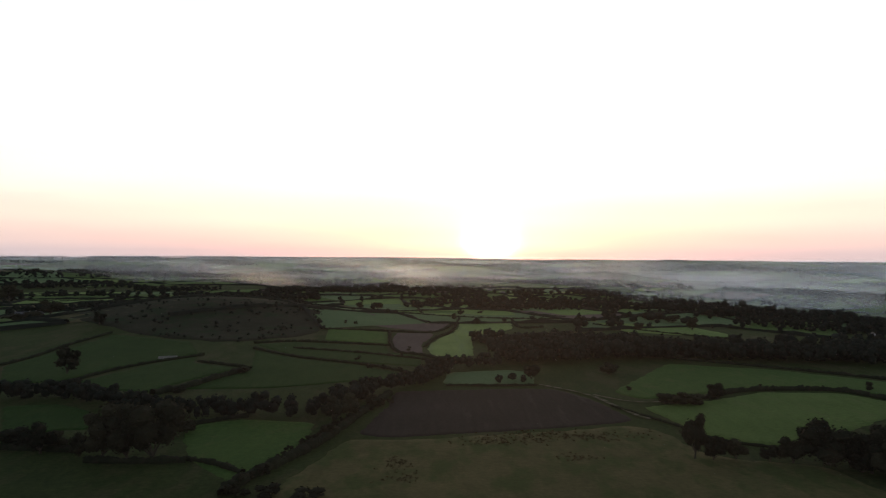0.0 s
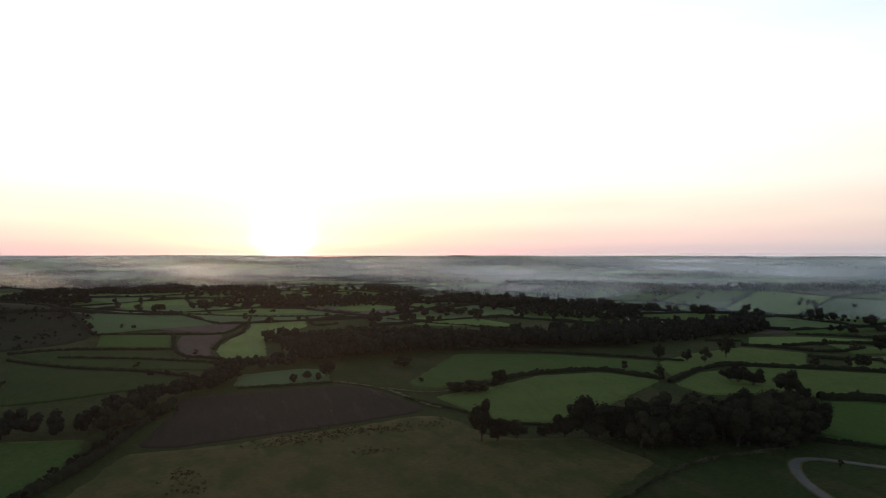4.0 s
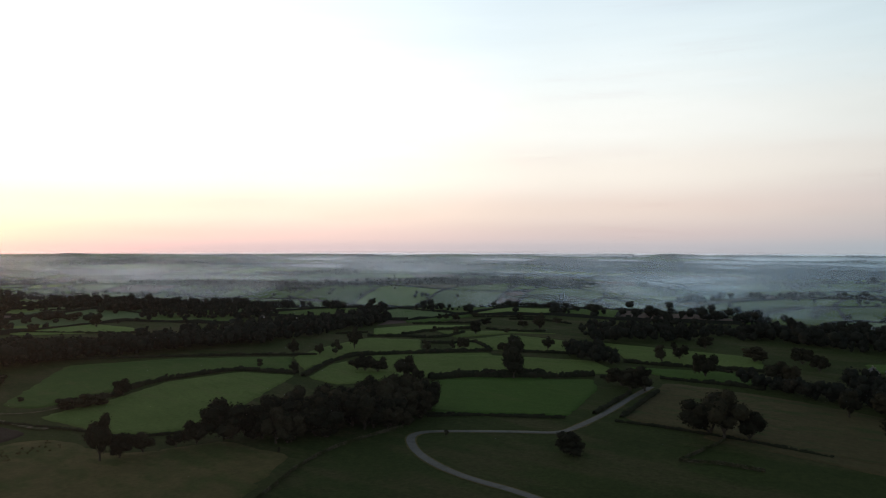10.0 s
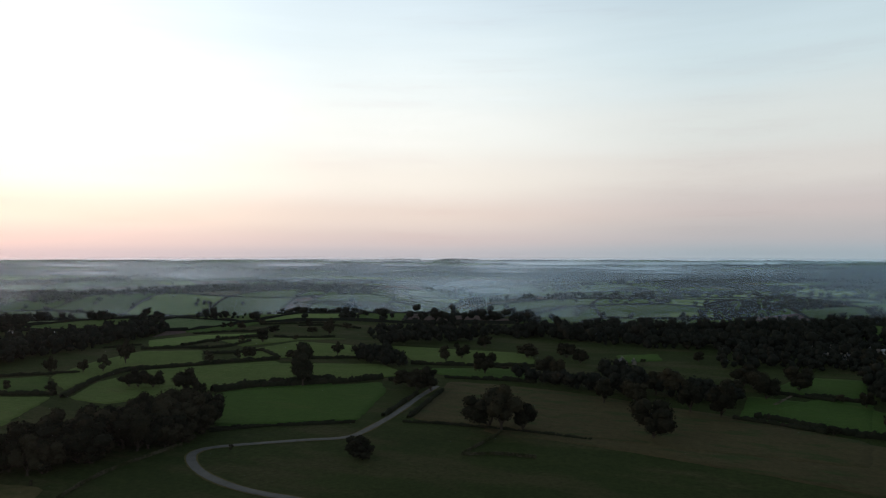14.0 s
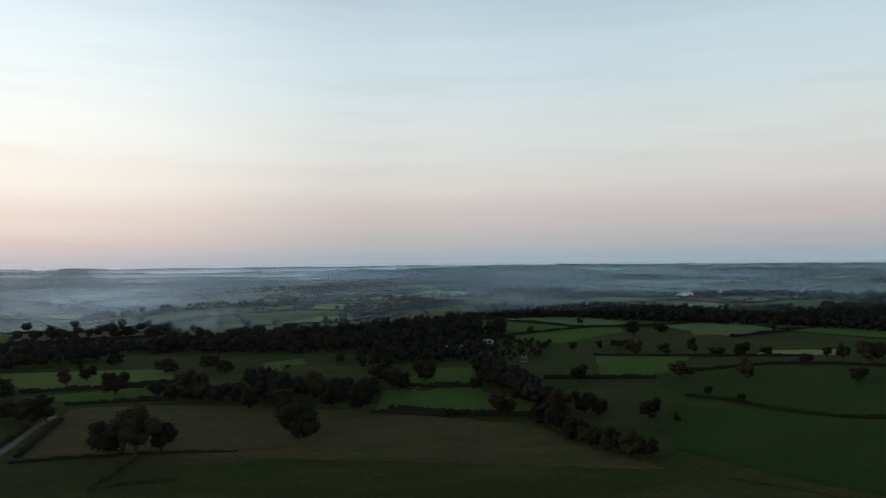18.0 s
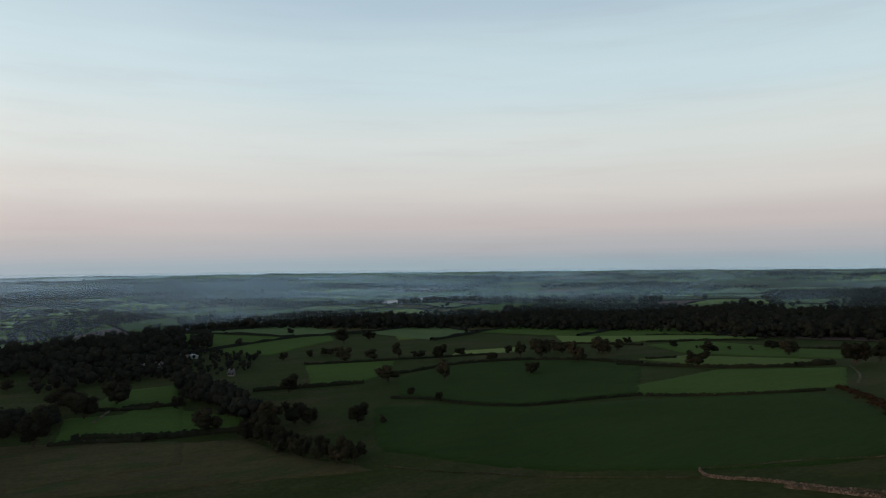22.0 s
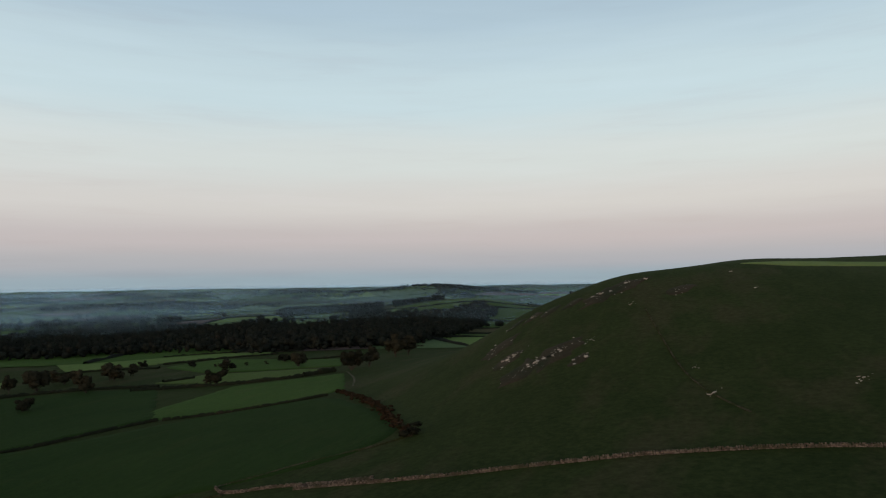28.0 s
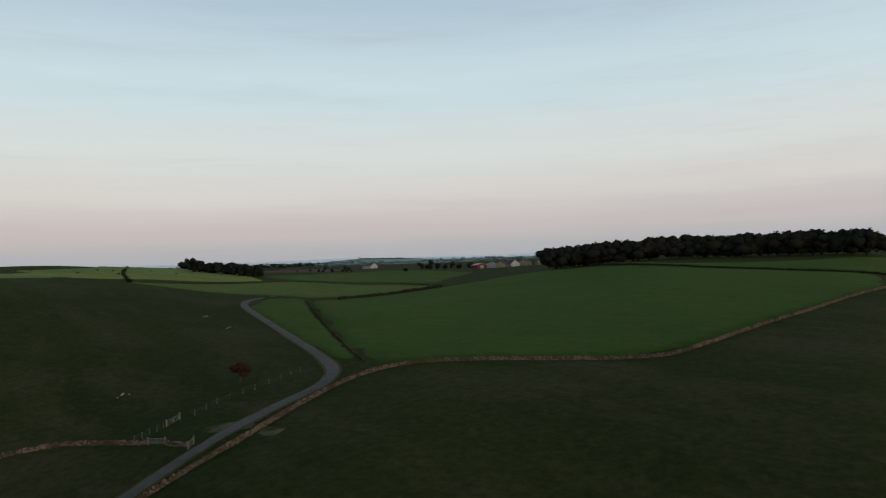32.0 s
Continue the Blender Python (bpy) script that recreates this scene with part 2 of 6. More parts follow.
def natural(name, a, b, c=None, scales=(0.02, 0.25, 2.2), rough=0.95, spec=0.02, bump=0.4, c_at=0.6, stretch=None,
            rand=0.0, local=False, island=0.0, mottle=0.0, sheen=None):
    """A matt natural surface: colours a to b by two sizes of noise, patches of c, fine relief."""
    m = bpy.data.materials.new(name)
    m.use_nodes = True
    nt = m.node_tree
    p = nt.nodes["Principled BSDF"]
    if local:
        vec = nt.nodes.new("ShaderNodeTexCoord").outputs["Object"]
    else:
        vec = nt.nodes.new("ShaderNodeNewGeometry").outputs["Position"]
    n1 = noise_node(nt, vec, scales[0], 4)
    n2 = noise_node(nt, vec, scales[1], 4, 0.6, stretch)
    n3 = noise_node(nt, vec, scales[2], 2, 0.6)
    f = math_node(nt, "ADD", math_node(nt, "MULTIPLY", n1, 0.45),
                  math_node(nt, "ADD", math_node(nt, "MULTIPLY", n2, 0.35), math_node(nt, "MULTIPLY", n3, 0.2)))
    if rand:
        info = nt.nodes.new("ShaderNodeObjectInfo")
        f = math_node(nt, "ADD", f, math_node(nt, "MULTIPLY", math_node(nt, "SUBTRACT", info.outputs["Random"], 0.5), rand))
    if island:
        geo = nt.nodes.new("ShaderNodeNewGeometry")
        f = math_node(nt, "ADD", f, math_node(nt, "MULTIPLY", math_node(nt, "SUBTRACT", geo.outputs["Random Per Island"], 0.5), island))
    col = ramp(nt, [(0.38, a), (0.62, b)], f, "LINEAR")
    if c:
        n4 = noise_node(nt, vec, scales[1] * 0.37, 5, 0.65, stretch)
        k = ramp(nt, [(c_at - 0.06, (0, 0, 0)), (c_at + 0.08, (1, 1, 1))], n4, "LINEAR")
        col = mix_node(nt, k, col, c)
    if mottle:                                           # tussocks and thin places in the sward
        t1 = noise_node(nt, vec, 0.55, 6, 0.72)
        lo, hi = 1 - mottle, 1 + mottle
        col = mix_node(nt, 1.0, col, ramp(nt, [(0.34, (lo * 0.5,) * 3), (0.5, (0.5, 0.5, 0.5)), (0.66, (hi * 0.5,) * 3)], t1, "LINEAR"), "MULTIPLY")
        twice = nt.nodes.new("ShaderNodeVectorMath")
        twice.operation = "SCALE"
        twice.inputs["Scale"].default_value = 2.0
        nt.links.new(col, twice.inputs[0])
        col = twice.outputs[0]
    links_in(nt, p, "Base Color", col)
    p.inputs["Roughness"].default_value = rough
    p.inputs["Sheen Weight"].default_value = (0.03 if mottle else 0.0) if sheen is None else sheen     # dew on the blades
    p.inputs["Sheen Roughness"].default_value = 0.5
    p.inputs["Sheen Tint"].default_value = (0.62, 1.0, 0.3, 1)
    p.inputs["Specular IOR Level"].default_value = spec
    if bump:
        bn = nt.nodes.new("ShaderNodeBump")
        bn.inputs["Strength"].default_value, bn.inputs["Distance"].default_value = bump, 0.3
        nt.links.new(math_node(nt, "ADD", n2, math_node(nt, "MULTIPLY", n3, 0.5)), bn.inputs["Height"])
        nt.links.new(bn.outputs[0], p.inputs["Normal"])
    return m


GRASS = {
    "pasture": natural("pasture", (0.028, 0.054, 0.011), (0.042, 0.077, 0.015), (0.046, 0.066, 0.016), stretch=(1, 0.35, 1, 20), mottle=0.18),
    # darker copy of pasture: the weaker light there is put into the colour
    "pasture_shaded": natural("pasture_shaded", (0.013, 0.029, 0.006), (0.021, 0.040, 0.009), (0.023, 0.037, 0.009), stretch=(1, 0.3, 1, 55), mottle=0.18, sheen=0.012),
    # lit copy of pasture: the low sun's brightening is put into the colour
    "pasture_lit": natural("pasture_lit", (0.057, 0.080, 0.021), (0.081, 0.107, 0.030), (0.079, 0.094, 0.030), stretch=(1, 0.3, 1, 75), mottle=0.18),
    "pasture_dull": natural("pasture_dull", (0.029, 0.054, 0.013), (0.048, 0.074, 0.018), (0.057, 0.068, 0.022), stretch=(1, 0.4, 1, -15), mottle=0.18),
    "hay": natural("hay", (0.118, 0.151, 0.045), (0.174, 0.202, 0.066), (0.140, 0.168, 0.074), scales=(0.03, 0.12, 1.5), stretch=(1, 0.12, 1, 40), mottle=0.15),
    "hay_dull": natural("hay_dull", (0.083, 0.123, 0.033), (0.115, 0.159, 0.046), (0.115, 0.137, 0.051), scales=(0.02, 0.1, 1.2), stretch=(1, 0.2, 1, 60), mottle=0.15),
    "pale": natural("pale", (0.055, 0.085, 0.040), (0.080, 0.110, 0.052), None, mottle=0.15),
    "rough": natural("rough", (0.066, 0.054, 0.023), (0.101, 0.077, 0.034), (0.049, 0.054, 0.018), scales=(0.03, 0.2, 2.0), c_at=0.52, stretch=(1, 0.5, 1, 10), mottle=0.18, sheen=0.008),
    "stubble": natural("stubble", (0.050, 0.040, 0.020), (0.074, 0.058, 0.028), (0.038, 0.047, 0.018), scales=(0.02, 0.3, 2.5), c_at=0.56, stretch=(1, 0.4, 1, -25), mottle=0.18, sheen=0.008),
    "bank": natural("dry_bank", (0.036, 0.028, 0.018), (0.060, 0.043, 0.029), (0.028, 0.030, 0.017), scales=(0.03, 0.15, 1.6), c_at=0.54, stretch=(1, 0.5, 1, 60), mottle=0.18, sheen=0.008),
    "moor": natural("moor", (0.017, 0.016, 0.011), (0.030, 0.026, 0.018), (0.017, 0.024, 0.012), scales=(0.02, 0.1, 1.0), c_at=0.55, mottle=0.18, sheen=0.008),
    "plough": natural("plough", (0.024, 0.017, 0.015), (0.035, 0.025, 0.023), (0.042, 0.032, 0.028), scales=(0.015, 0.4, 2.5), bump=0.8, c_at=0.62, stretch=(1, 0.12, 1, 8), mottle=0.15, sheen=0.006),
    "plough_pale": natural("plough_pale", (0.078, 0.052, 0.047), (0.104, 0.072, 0.065), None, scales=(0.015, 0.3, 2.0), bump=0.7, stretch=(1, 0.15, 1, 80), mottle=0.15, sheen=0.006),
}
GRASS["scrape"] = natural("scrape", (0.058, 0.048, 0.032), (0.119, 0.097, 0.071), (0.024, 0.027, 0.010), scales=(0.1, 0.5, 3.0), c_at=0.5, mottle=0.3)
GROUND = natural("hill_grass", (0.018, 0.025, 0.007), (0.031, 0.038, 0.012), (0.042, 0.038, 0.017), scales=(0.012, 0.10, 1.3), c_at=0.55, stretch=(1, 0.4, 1, 35), mottle=0.3, sheen=0.012)
LEAF = natural("leaves", (0.017, 0.017, 0.011), (0.034, 0.030, 0.018), (0.039, 0.029, 0.018), scales=(0.4, 2.0, 6.0), bump=0, rand=0.35, local=True)
LEAF_PALE = natural("pale_leaves", (0.022, 0.023, 0.015), (0.042, 0.038, 0.022), (0.040, 0.029, 0.018), scales=(0.4, 2.0, 6.0), bump=0, rand=0.3, local=True)
LEAF_RUST = natural("rusty_leaves", (0.027, 0.014, 0.010), (0.047, 0.025, 0.014), None, scales=(0.4, 2.0, 6.0), bump=0, local=True)
WOODLAND = natural("woodland_leaves", (0.014, 0.016, 0.013), (0.021, 0.023, 0.017), (0.025, 0.022, 0.016), scales=(0.03, 0.12, 0.7), bump=0)
HEDGE = natural("hedge_leaves", (0.014, 0.016, 0.010), (0.025, 0.027, 0.015), (0.030, 0.024, 0.017), scales=(0.05, 0.6, 3.0), bump=0)
BRACKEN = natural("bracken", (0.022, 0.014, 0.008), (0.037, 0.022, 0.012), (0.020, 0.019, 0.008), scales=(0.06, 0.5, 3.0), bump=0)
BARK = natural("bark", (0.045, 0.036, 0.028), (0.085, 0.070, 0.055), None, scales=(0.5, 3.0, 14.0), bump=0.6, local=True)
STONE = natural("limestone", (0.078, 0.058, 0.045), (0.169, 0.127, 0.097), (0.061, 0.054, 0.032), scales=(0.06, 0.5, 7.0), bump=0.6, c_at=0.54, island=0.6)
STONE_MOSSY = natural("mossy_limestone", (0.045, 0.042, 0.026), (0.085, 0.075, 0.050), (0.035, 0.040, 0.016), scales=(0.06, 0.5, 7.0), bump=0.6, c_at=0.5, island=0.3)
ROCK = natural("outcrop_limestone", (0.28, 0.22, 0.17), (0.50, 0.42, 0.34), (0.15, 0.125, 0.085), scales=(0.3, 1.0, 5.0), bump=0.7, c_at=0.6)
ASPHALT = natural("lane_asphalt", (0.057, 0.052, 0.046), (0.087, 0.081, 0.073), (0.040, 0.040, 0.030), scales=(0.05, 0.5, 5.0), spec=0.25, rough=0.8, bump=0.2)
DIRT = natural("bare_soil", (0.10, 0.078, 0.055), (0.155, 0.125, 0.090), (0.045, 0.050, 0.022), scales=(0.1, 0.6, 4.0), c_at=0.5)
METAL = natural("galvanised_steel", (0.120, 0.123, 0.126), (0.174, 0.177, 0.180), None, scales=(0.3, 3, 12), rough=0.5, spec=0.5, bump=0.1)
POST = natural("weathered_wood", (0.12, 0.10, 0.082), (0.20, 0.175, 0.145), None, scales=(0.5, 4, 16), bump=0.4, local=True)
WRAP = natural("bale_wrap", (0.012, 0.013, 0.012), (0.022, 0.023, 0.022), None, scales=(0.5, 3, 9), rough=0.4, spec=0.4, bump=0.2, local=True)
WALLS = {
    "white": natural("white_render", (0.320, 0.312, 0.296), (0.416, 0.408, 0.392), None, scales=(0.2, 1, 5), bump=0.1),
    "stone": natural("house_stone", (0.140, 0.122, 0.101), (0.210, 0.185, 0.154), None, scales=(0.2, 1.6, 6), bump=0.4),
    "grey": natural("grey_sheeting", (0.24, 0.25, 0.26), (0.33, 0.34, 0.35), None, scales=(0.2, 1, 5), bump=0.1),
    "red": natural("red_sheeting", (0.130, 0.022, 0.018), (0.180, 0.035, 0.025), None, scales=(0.2, 1, 5), bump=0.1),
    "ruin": natural("ruin_stone", (0.16, 0.14, 0.13), (0.28, 0.25, 0.23), None, scales=(0.3, 1.5, 6), bump=0.6),
}
ROOF = natural("roof_slate", (0.060, 0.060, 0.066), (0.115, 0.112, 0.115), (0.10, 0.085, 0.06), scales=(0.3, 2, 8), bump=0.3, c_at=0.62)
TIN = natural("roof_sheeting", (0.20, 0.205, 0.22), (0.32, 0.325, 0.34), None, scales=(0.2, 1, 4), rough=0.5, spec=0.4, bump=0.1)
PANE = natural("window_glass", (0.02, 0.024, 0.03), (0.03, 0.035, 0.042), None, scales=(0.3, 1, 4), rough=0.08, spec=0.6, bump=0)
RUSH = natural("rushes", (0.050, 0.036, 0.018), (0.085, 0.060, 0.028), (0.036, 0.036, 0.016), scales=(0.05, 0.5, 3), bump=0)


def mist_material(name, density, scale, lo, hi, color=(0.66, 0.78, 0.98), spread=0.6, away=None):
    m = bpy.data.materials.new(name)
    m.use_nodes = True
    nt = m.node_tree
    nt.nodes.clear()
    out = nt.nodes.new("ShaderNodeOutputMaterial")
    vec = nt.nodes.new("ShaderNodeNewGeometry").outputs["Position"]
    n = noise_node(nt, vec, scale, 4, 0.55)
    f = ramp(nt, [(lo, (0, 0, 0)), (hi, (1, 1, 1))], n, "EASE")
    at = nt.nodes.new("ShaderNodeAttribute")
    at.attribute_name = "thick"
    a = math_node(nt, "MULTIPLY", math_node(nt, "MULTIPLY", f, at.outputs["Fac"]), density)
    # droplets scatter light mostly onwards, a little of it back
    df, tr, tp = nt.nodes.new("ShaderNodeBsdfDiffuse"), nt.nodes.new("ShaderNodeBsdfRefraction"), nt.nodes.new("ShaderNodeBsdfTransparent")
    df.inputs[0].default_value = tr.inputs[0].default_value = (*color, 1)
    if away:                                             # hue of scattered light painted in by position: bluer with the sun behind
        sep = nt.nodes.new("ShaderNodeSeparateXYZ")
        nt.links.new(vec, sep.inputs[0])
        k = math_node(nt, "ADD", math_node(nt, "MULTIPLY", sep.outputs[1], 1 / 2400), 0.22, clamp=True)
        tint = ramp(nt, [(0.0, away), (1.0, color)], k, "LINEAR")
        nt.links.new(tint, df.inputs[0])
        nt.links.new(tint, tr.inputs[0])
    tr.distribution = "GGX"
    tr.inputs["Roughness"].default_value, tr.inputs["IOR"].default_value = spread, 1.4
    half = nt.nodes.new("ShaderNodeMixShader")
    half.inputs[0].default_value = 0.8
    nt.links.new(df.outputs[0], half.inputs[1])
    nt.links.new(tr.outputs[0], half.inputs[2])
    mx = nt.nodes.new("ShaderNodeMixShader")
    nt.links.new(a, mx.inputs[0])
    nt.links.new(tp.outputs[0], mx.inputs[1])
    nt.links.new(half.outputs[0], mx.inputs[2])
    nt.links.new(mx.outputs[0], out.inputs[0])
    return m

# ---- builders ----
from mathutils.geometry import delaunay_2d_cdt

def mesh_of(name, verts, faces, mats, smooth=False, index=None):
    """A mesh from arrays: faces is an (n, 3 or 4) array of vertex numbers."""
    verts, faces = np.asarray(verts, np.float32), np.asarray(faces, np.int32)
    me = bpy.data.meshes.new(name)
    n, k = faces.shape
    me.vertices.add(len(verts))
    me.vertices.foreach_set("co", verts.ravel())
    me.loops.add(n * k)
    me.loops.foreach_set("vertex_index", faces.ravel())
    me.polygons.add(n)
    me.polygons.foreach_set("loop_start", np.arange(n, dtype=np.int32) * k)
    me.polygons.foreach_set("loop_total", np.full(n, k, np.int32))
    for m in mats:
        me.materials.append(m)
    if index is not None:
        me.polygons.foreach_set("material_index", np.asarray(index, np.int32))
    me.update(calc_edges=True)
    if smooth:
        me.polygons.foreach_set("use_smooth", np.ones(n, bool))
    return me


def part(name, bm, material, parent, label=""):
    me = bpy.data.meshes.new(name)
    bm.to_mesh(me)
    bm.free()
    me.materials.append(material)
    ob = new(name, me)
    ob.parent = parent
    return tagged(ob, label)


def empty(name, x, y, z, turn=0.0):
    ob = new(name)
    ob.empty_display_size = 0.3
    ob.matrix_world = pose(x, y, z, 0, 0, turn)
    return ob


def box(bm, x0, y0, z0, x1, y1, z1, bevel=0.0):
    r = bmesh.ops.create_cube(bm, size=1.0, matrix=Matrix.Translation(((x0 + x1) / 2, (y0 + y1) / 2, (z0 + z1) / 2))
                              @ Matrix.Diagonal((x1 - x0, y1 - y0, z1 - z0, 1)))
    if bevel:
        es = list({e for v in r["verts"] for e in v.link_edges})
        bmesh.ops.bevel(bm, geom=es, offset=bevel, segments=1, affect="EDGES")


def rod(bm, a, b, r0, r1, sides=6):
    a, b = Vector(a), Vector(b)
    d = b - a
    m = Matrix.Translation((a + b) / 2) @ d.to_track_quat("Z", "Y").to_matrix().to_4x4()
    bmesh.ops.create_cone(bm, cap_ends=True, segments=sides, radius1=r0, radius2=r1, depth=d.length, matrix=m)


def along(pts, step):
    """Even steps along a line of plan points, rounded at its corners: places, directions, distance run."""
    p = np.array(pts, float)
    for _ in range(2):                                   # cut the corners
        if len(p) > 2:
            q = np.repeat(p, 2, axis=0)
            a, b = p[:-1] * 0.75 + p[1:] * 0.25, p[:-1] * 0.25 + p[1:] * 0.75
            q = np.empty((2 * len(a), 2))
            q[0::2], q[1::2] = a, b
            p = np.vstack([p[:1], q[1:-1], p[-1:]])
    seg = np.hypot(*np.diff(p, axis=0).T)
    s = np.concatenate([[0], np.cumsum(seg)])
    n = max(2, int(s[-1] / step) + 1)
    u = np.linspace(0, s[-1], n)
    x, y = np.interp(u, s, p[:, 0]), np.interp(u, s, p[:, 1])
    dx, dy = np.gradient(x), np.gradient(y)
    ln = np.hypot(dx, dy) + 1e-9
    return x, y, dx / ln, dy / ln, u


# -- ground --
def ground_mesh():
    radii = np.geomspace(12, 4960, 210)
    n = 720
    az = np.radians(np.arange(n) * 360.0 / n)
    R, A = np.meshgrid(radii, az, indexing="ij")
    X, Y = R * np.sin(A), R * np.cos(A)
    verts = np.stack([X, Y, land(X, Y)], -1).reshape(-1, 3)
    k = np.arange(n)
    faces = [np.stack([r * n + k, r * n + (k + 1) % n, (r + 1) * n + (k + 1) % n, (r + 1) * n + k], 1)[:, ::-1] for r in range(len(radii) - 1)]
    verts = np.vstack([verts, [[0, 0, lz(0, 0)]]])
    c = len(verts) - 1
    faces.append(np.stack([k[0::2], (k[0::2] + 2) % n, (k[0::2] + 1) % n, np.full(n // 2, c)], 1)[:, [0, 2, 1, 3]][:, ::-1])
    return mesh_of("ground", verts, np.vstack(faces), [GROUND], smooth=True)


FIELD_WORDS = {
    "pasture": "dewy green pasture between dark hedges", "pasture_lit": "bright green grazed pasture between dark hedges",
    "pasture_dull": "dull olive-green grazed pasture on a slope", "hay": "pale yellow-green mown hay meadow with swathe lines",
    "hay_dull": "light green aftermath meadow between hedges", "pale": "pale damp grass beside the stream wood",
    "rough": "rough tan and olive grass with rushes", "stubble": "dry brown stubble field with faint tramlines",
    "pasture_shaded": "deep green grazed pasture below the hill",
    "bank": "brown dry grass on the steep hill flank", "moor": "dark heathy slope with thorn scrub",
    "scrape": "trodden bare soil by the field gate",
    "plough": "dark brown freshly ploughed field", "plough_pale": "reddish brown bare tilled field"}


def field(kind, pts):
    """A field laid over the ground: its rim tucked into the turf, its edge a little uneven."""
    rng = np.random.default_rng(int(abs(pts[0][0] * 5 + pts[0][1] * 3)))
    p = np.array(pts)
    if np.sum(p[:, 0] * np.roll(p[:, 1], -1) - np.roll(p[:, 0], -1) * p[:, 1]) < 0:
        p = p[::-1]
    size, d = float(max(np.ptp(p, axis=0))), float(np.hypot(*p.mean(0)))
    step = max(3.0, size / 42)
    rim = []
    for a, b in zip(p, np.roll(p, -1, 0)):
        n = max(1, int(np.hypot(*(b - a)) / step))
        rim += [a + (b - a) * k / n for k in range(n)]
    rim = np.array(rim)
    for _ in range(2):
        rim = (np.roll(rim, 1, 0) + 2 * rim + np.roll(rim, -1, 0)) / 4
    t = np.roll(rim, -1, 0) - np.roll(rim, 1, 0)
    t /= np.linalg.norm(t, axis=1)[:, None] + 1e-9
    nrm = np.stack([-t[:, 1], t[:, 0]], 1)
    rim = rim + nrm * rng.normal(0, 0.12 * step, (len(rim), 1))
    deep = 0.7 + 0.002 * d
    inner = rim + nrm * deep
    lift = 0.07 + 0.0006 * d
    lo, hi = p.min(0), p.max(0)
    poly = [tuple(q) for q in rim + nrm * (deep + step * 0.5)]
    grid = [(x, y) for x in np.arange(lo[0] + step / 2, hi[0], step) for y in np.arange(lo[1] + step / 2, hi[1], step) if inside(x, y, poly)]
    n = len(rim)
    co = [Vector(q) for q in rim] + [Vector(q) for q in inner] + [Vector(q) for q in grid]
    edges = [(k, (k + 1) % n) for k in range(n)]
    vs, _, fs, src, _, _ = delaunay_2d_cdt(co, edges, [], 1, 1e-4)
    xy = np.array([(v.x, v.y) for v in vs])
    low = np.array([any(o < n for o in q) or not q for q in src])
    z = land(xy[:, 0], xy[:, 1]) + np.where(low, -0.25 - 0.001 * d, lift)
    faces = np.array([f for f in fs if len(f) == 3])
    a, b, c = xy[faces[:, 0]], xy[faces[:, 1]], xy[faces[:, 2]]
    flip = (b[:, 0] - a[:, 0]) * (c[:, 1] - a[:, 1]) - (b[:, 1] - a[:, 1]) * (c[:, 0] - a[:, 0]) < 0
    faces[flip] = faces[flip][:, ::-1]
    me = mesh_of("field", np.column_stack([xy, z]), faces, [GRASS[kind]], smooth=True)
    tagged(new("field", me), FIELD_WORDS[kind], "field", "", "structure")


def inside(x, y, poly):
    hit, j = False, len(poly) - 1
    for i in range(len(poly)):
        (xi, yi), (xj, yj) = poly[i], poly[j]
        if (yi > y) != (yj > y) and x < (xj - xi) * (y - yi) / (yj - yi) + xi:
            hit = not hit
        j = i
    return hit


# -- leaves --
def leaf_quads(rng, centres, normals, size):
    """Small bent leaf clumps: four corners round each centre, turned at random about a loose normal."""
    n = len(centres)
    nrm = normals + rng.normal(0, 0.7, (n, 3))
    nrm /= np.linalg.norm(nrm, axis=1)[:, None]
    u = np.cross(nrm, rng.normal(0, 1, (n, 3)))
    u /= np.linalg.norm(u, axis=1)[:, None] + 1e-9
    v = np.cross(nrm, u)
    s = (size * rng.uniform(0.6, 1.4, n))[:, None]
    k = rng.uniform(0.6, 1.1, (n, 4, 1))
    q = np.stack([u * s, v * s * 0.8, -u * s, -v * s * 0.8], 1) * k + nrm[:, None] * s[:, None] * rng.uniform(-0.25, 0.25, (n, 4, 1))
    return (centres[:, None] + q).reshape(-1, 3), np.arange(4 * n).reshape(n, 4)


GOLD = (1 + math.sqrt(5)) / 2
ICO = np.array([(-1, GOLD, 0), (1, GOLD, 0), (-1, -GOLD, 0), (1, -GOLD, 0), (0, -1, GOLD), (0, 1, GOLD), (0, -1, -GOLD), (0, 1, -GOLD),
                (GOLD, 0, -1), (GOLD, 0, 1), (-GOLD, 0, -1), (-GOLD, 0, 1)]) / math.hypot(1, GOLD)
ICO_F = np.array([(0, 11, 5), (0, 5, 1), (0, 1, 7), (0, 7, 10), (0, 10, 11), (1, 5, 9), (5, 11, 4), (11, 10, 2), (10, 7, 6), (7, 1, 8),
                  (3, 9, 4), (3, 4, 2), (3, 2, 6), (3, 6, 8), (3, 8, 9), (4, 9, 5), (2, 4, 11), (6, 2, 10), (8, 6, 7), (9, 8, 1)])


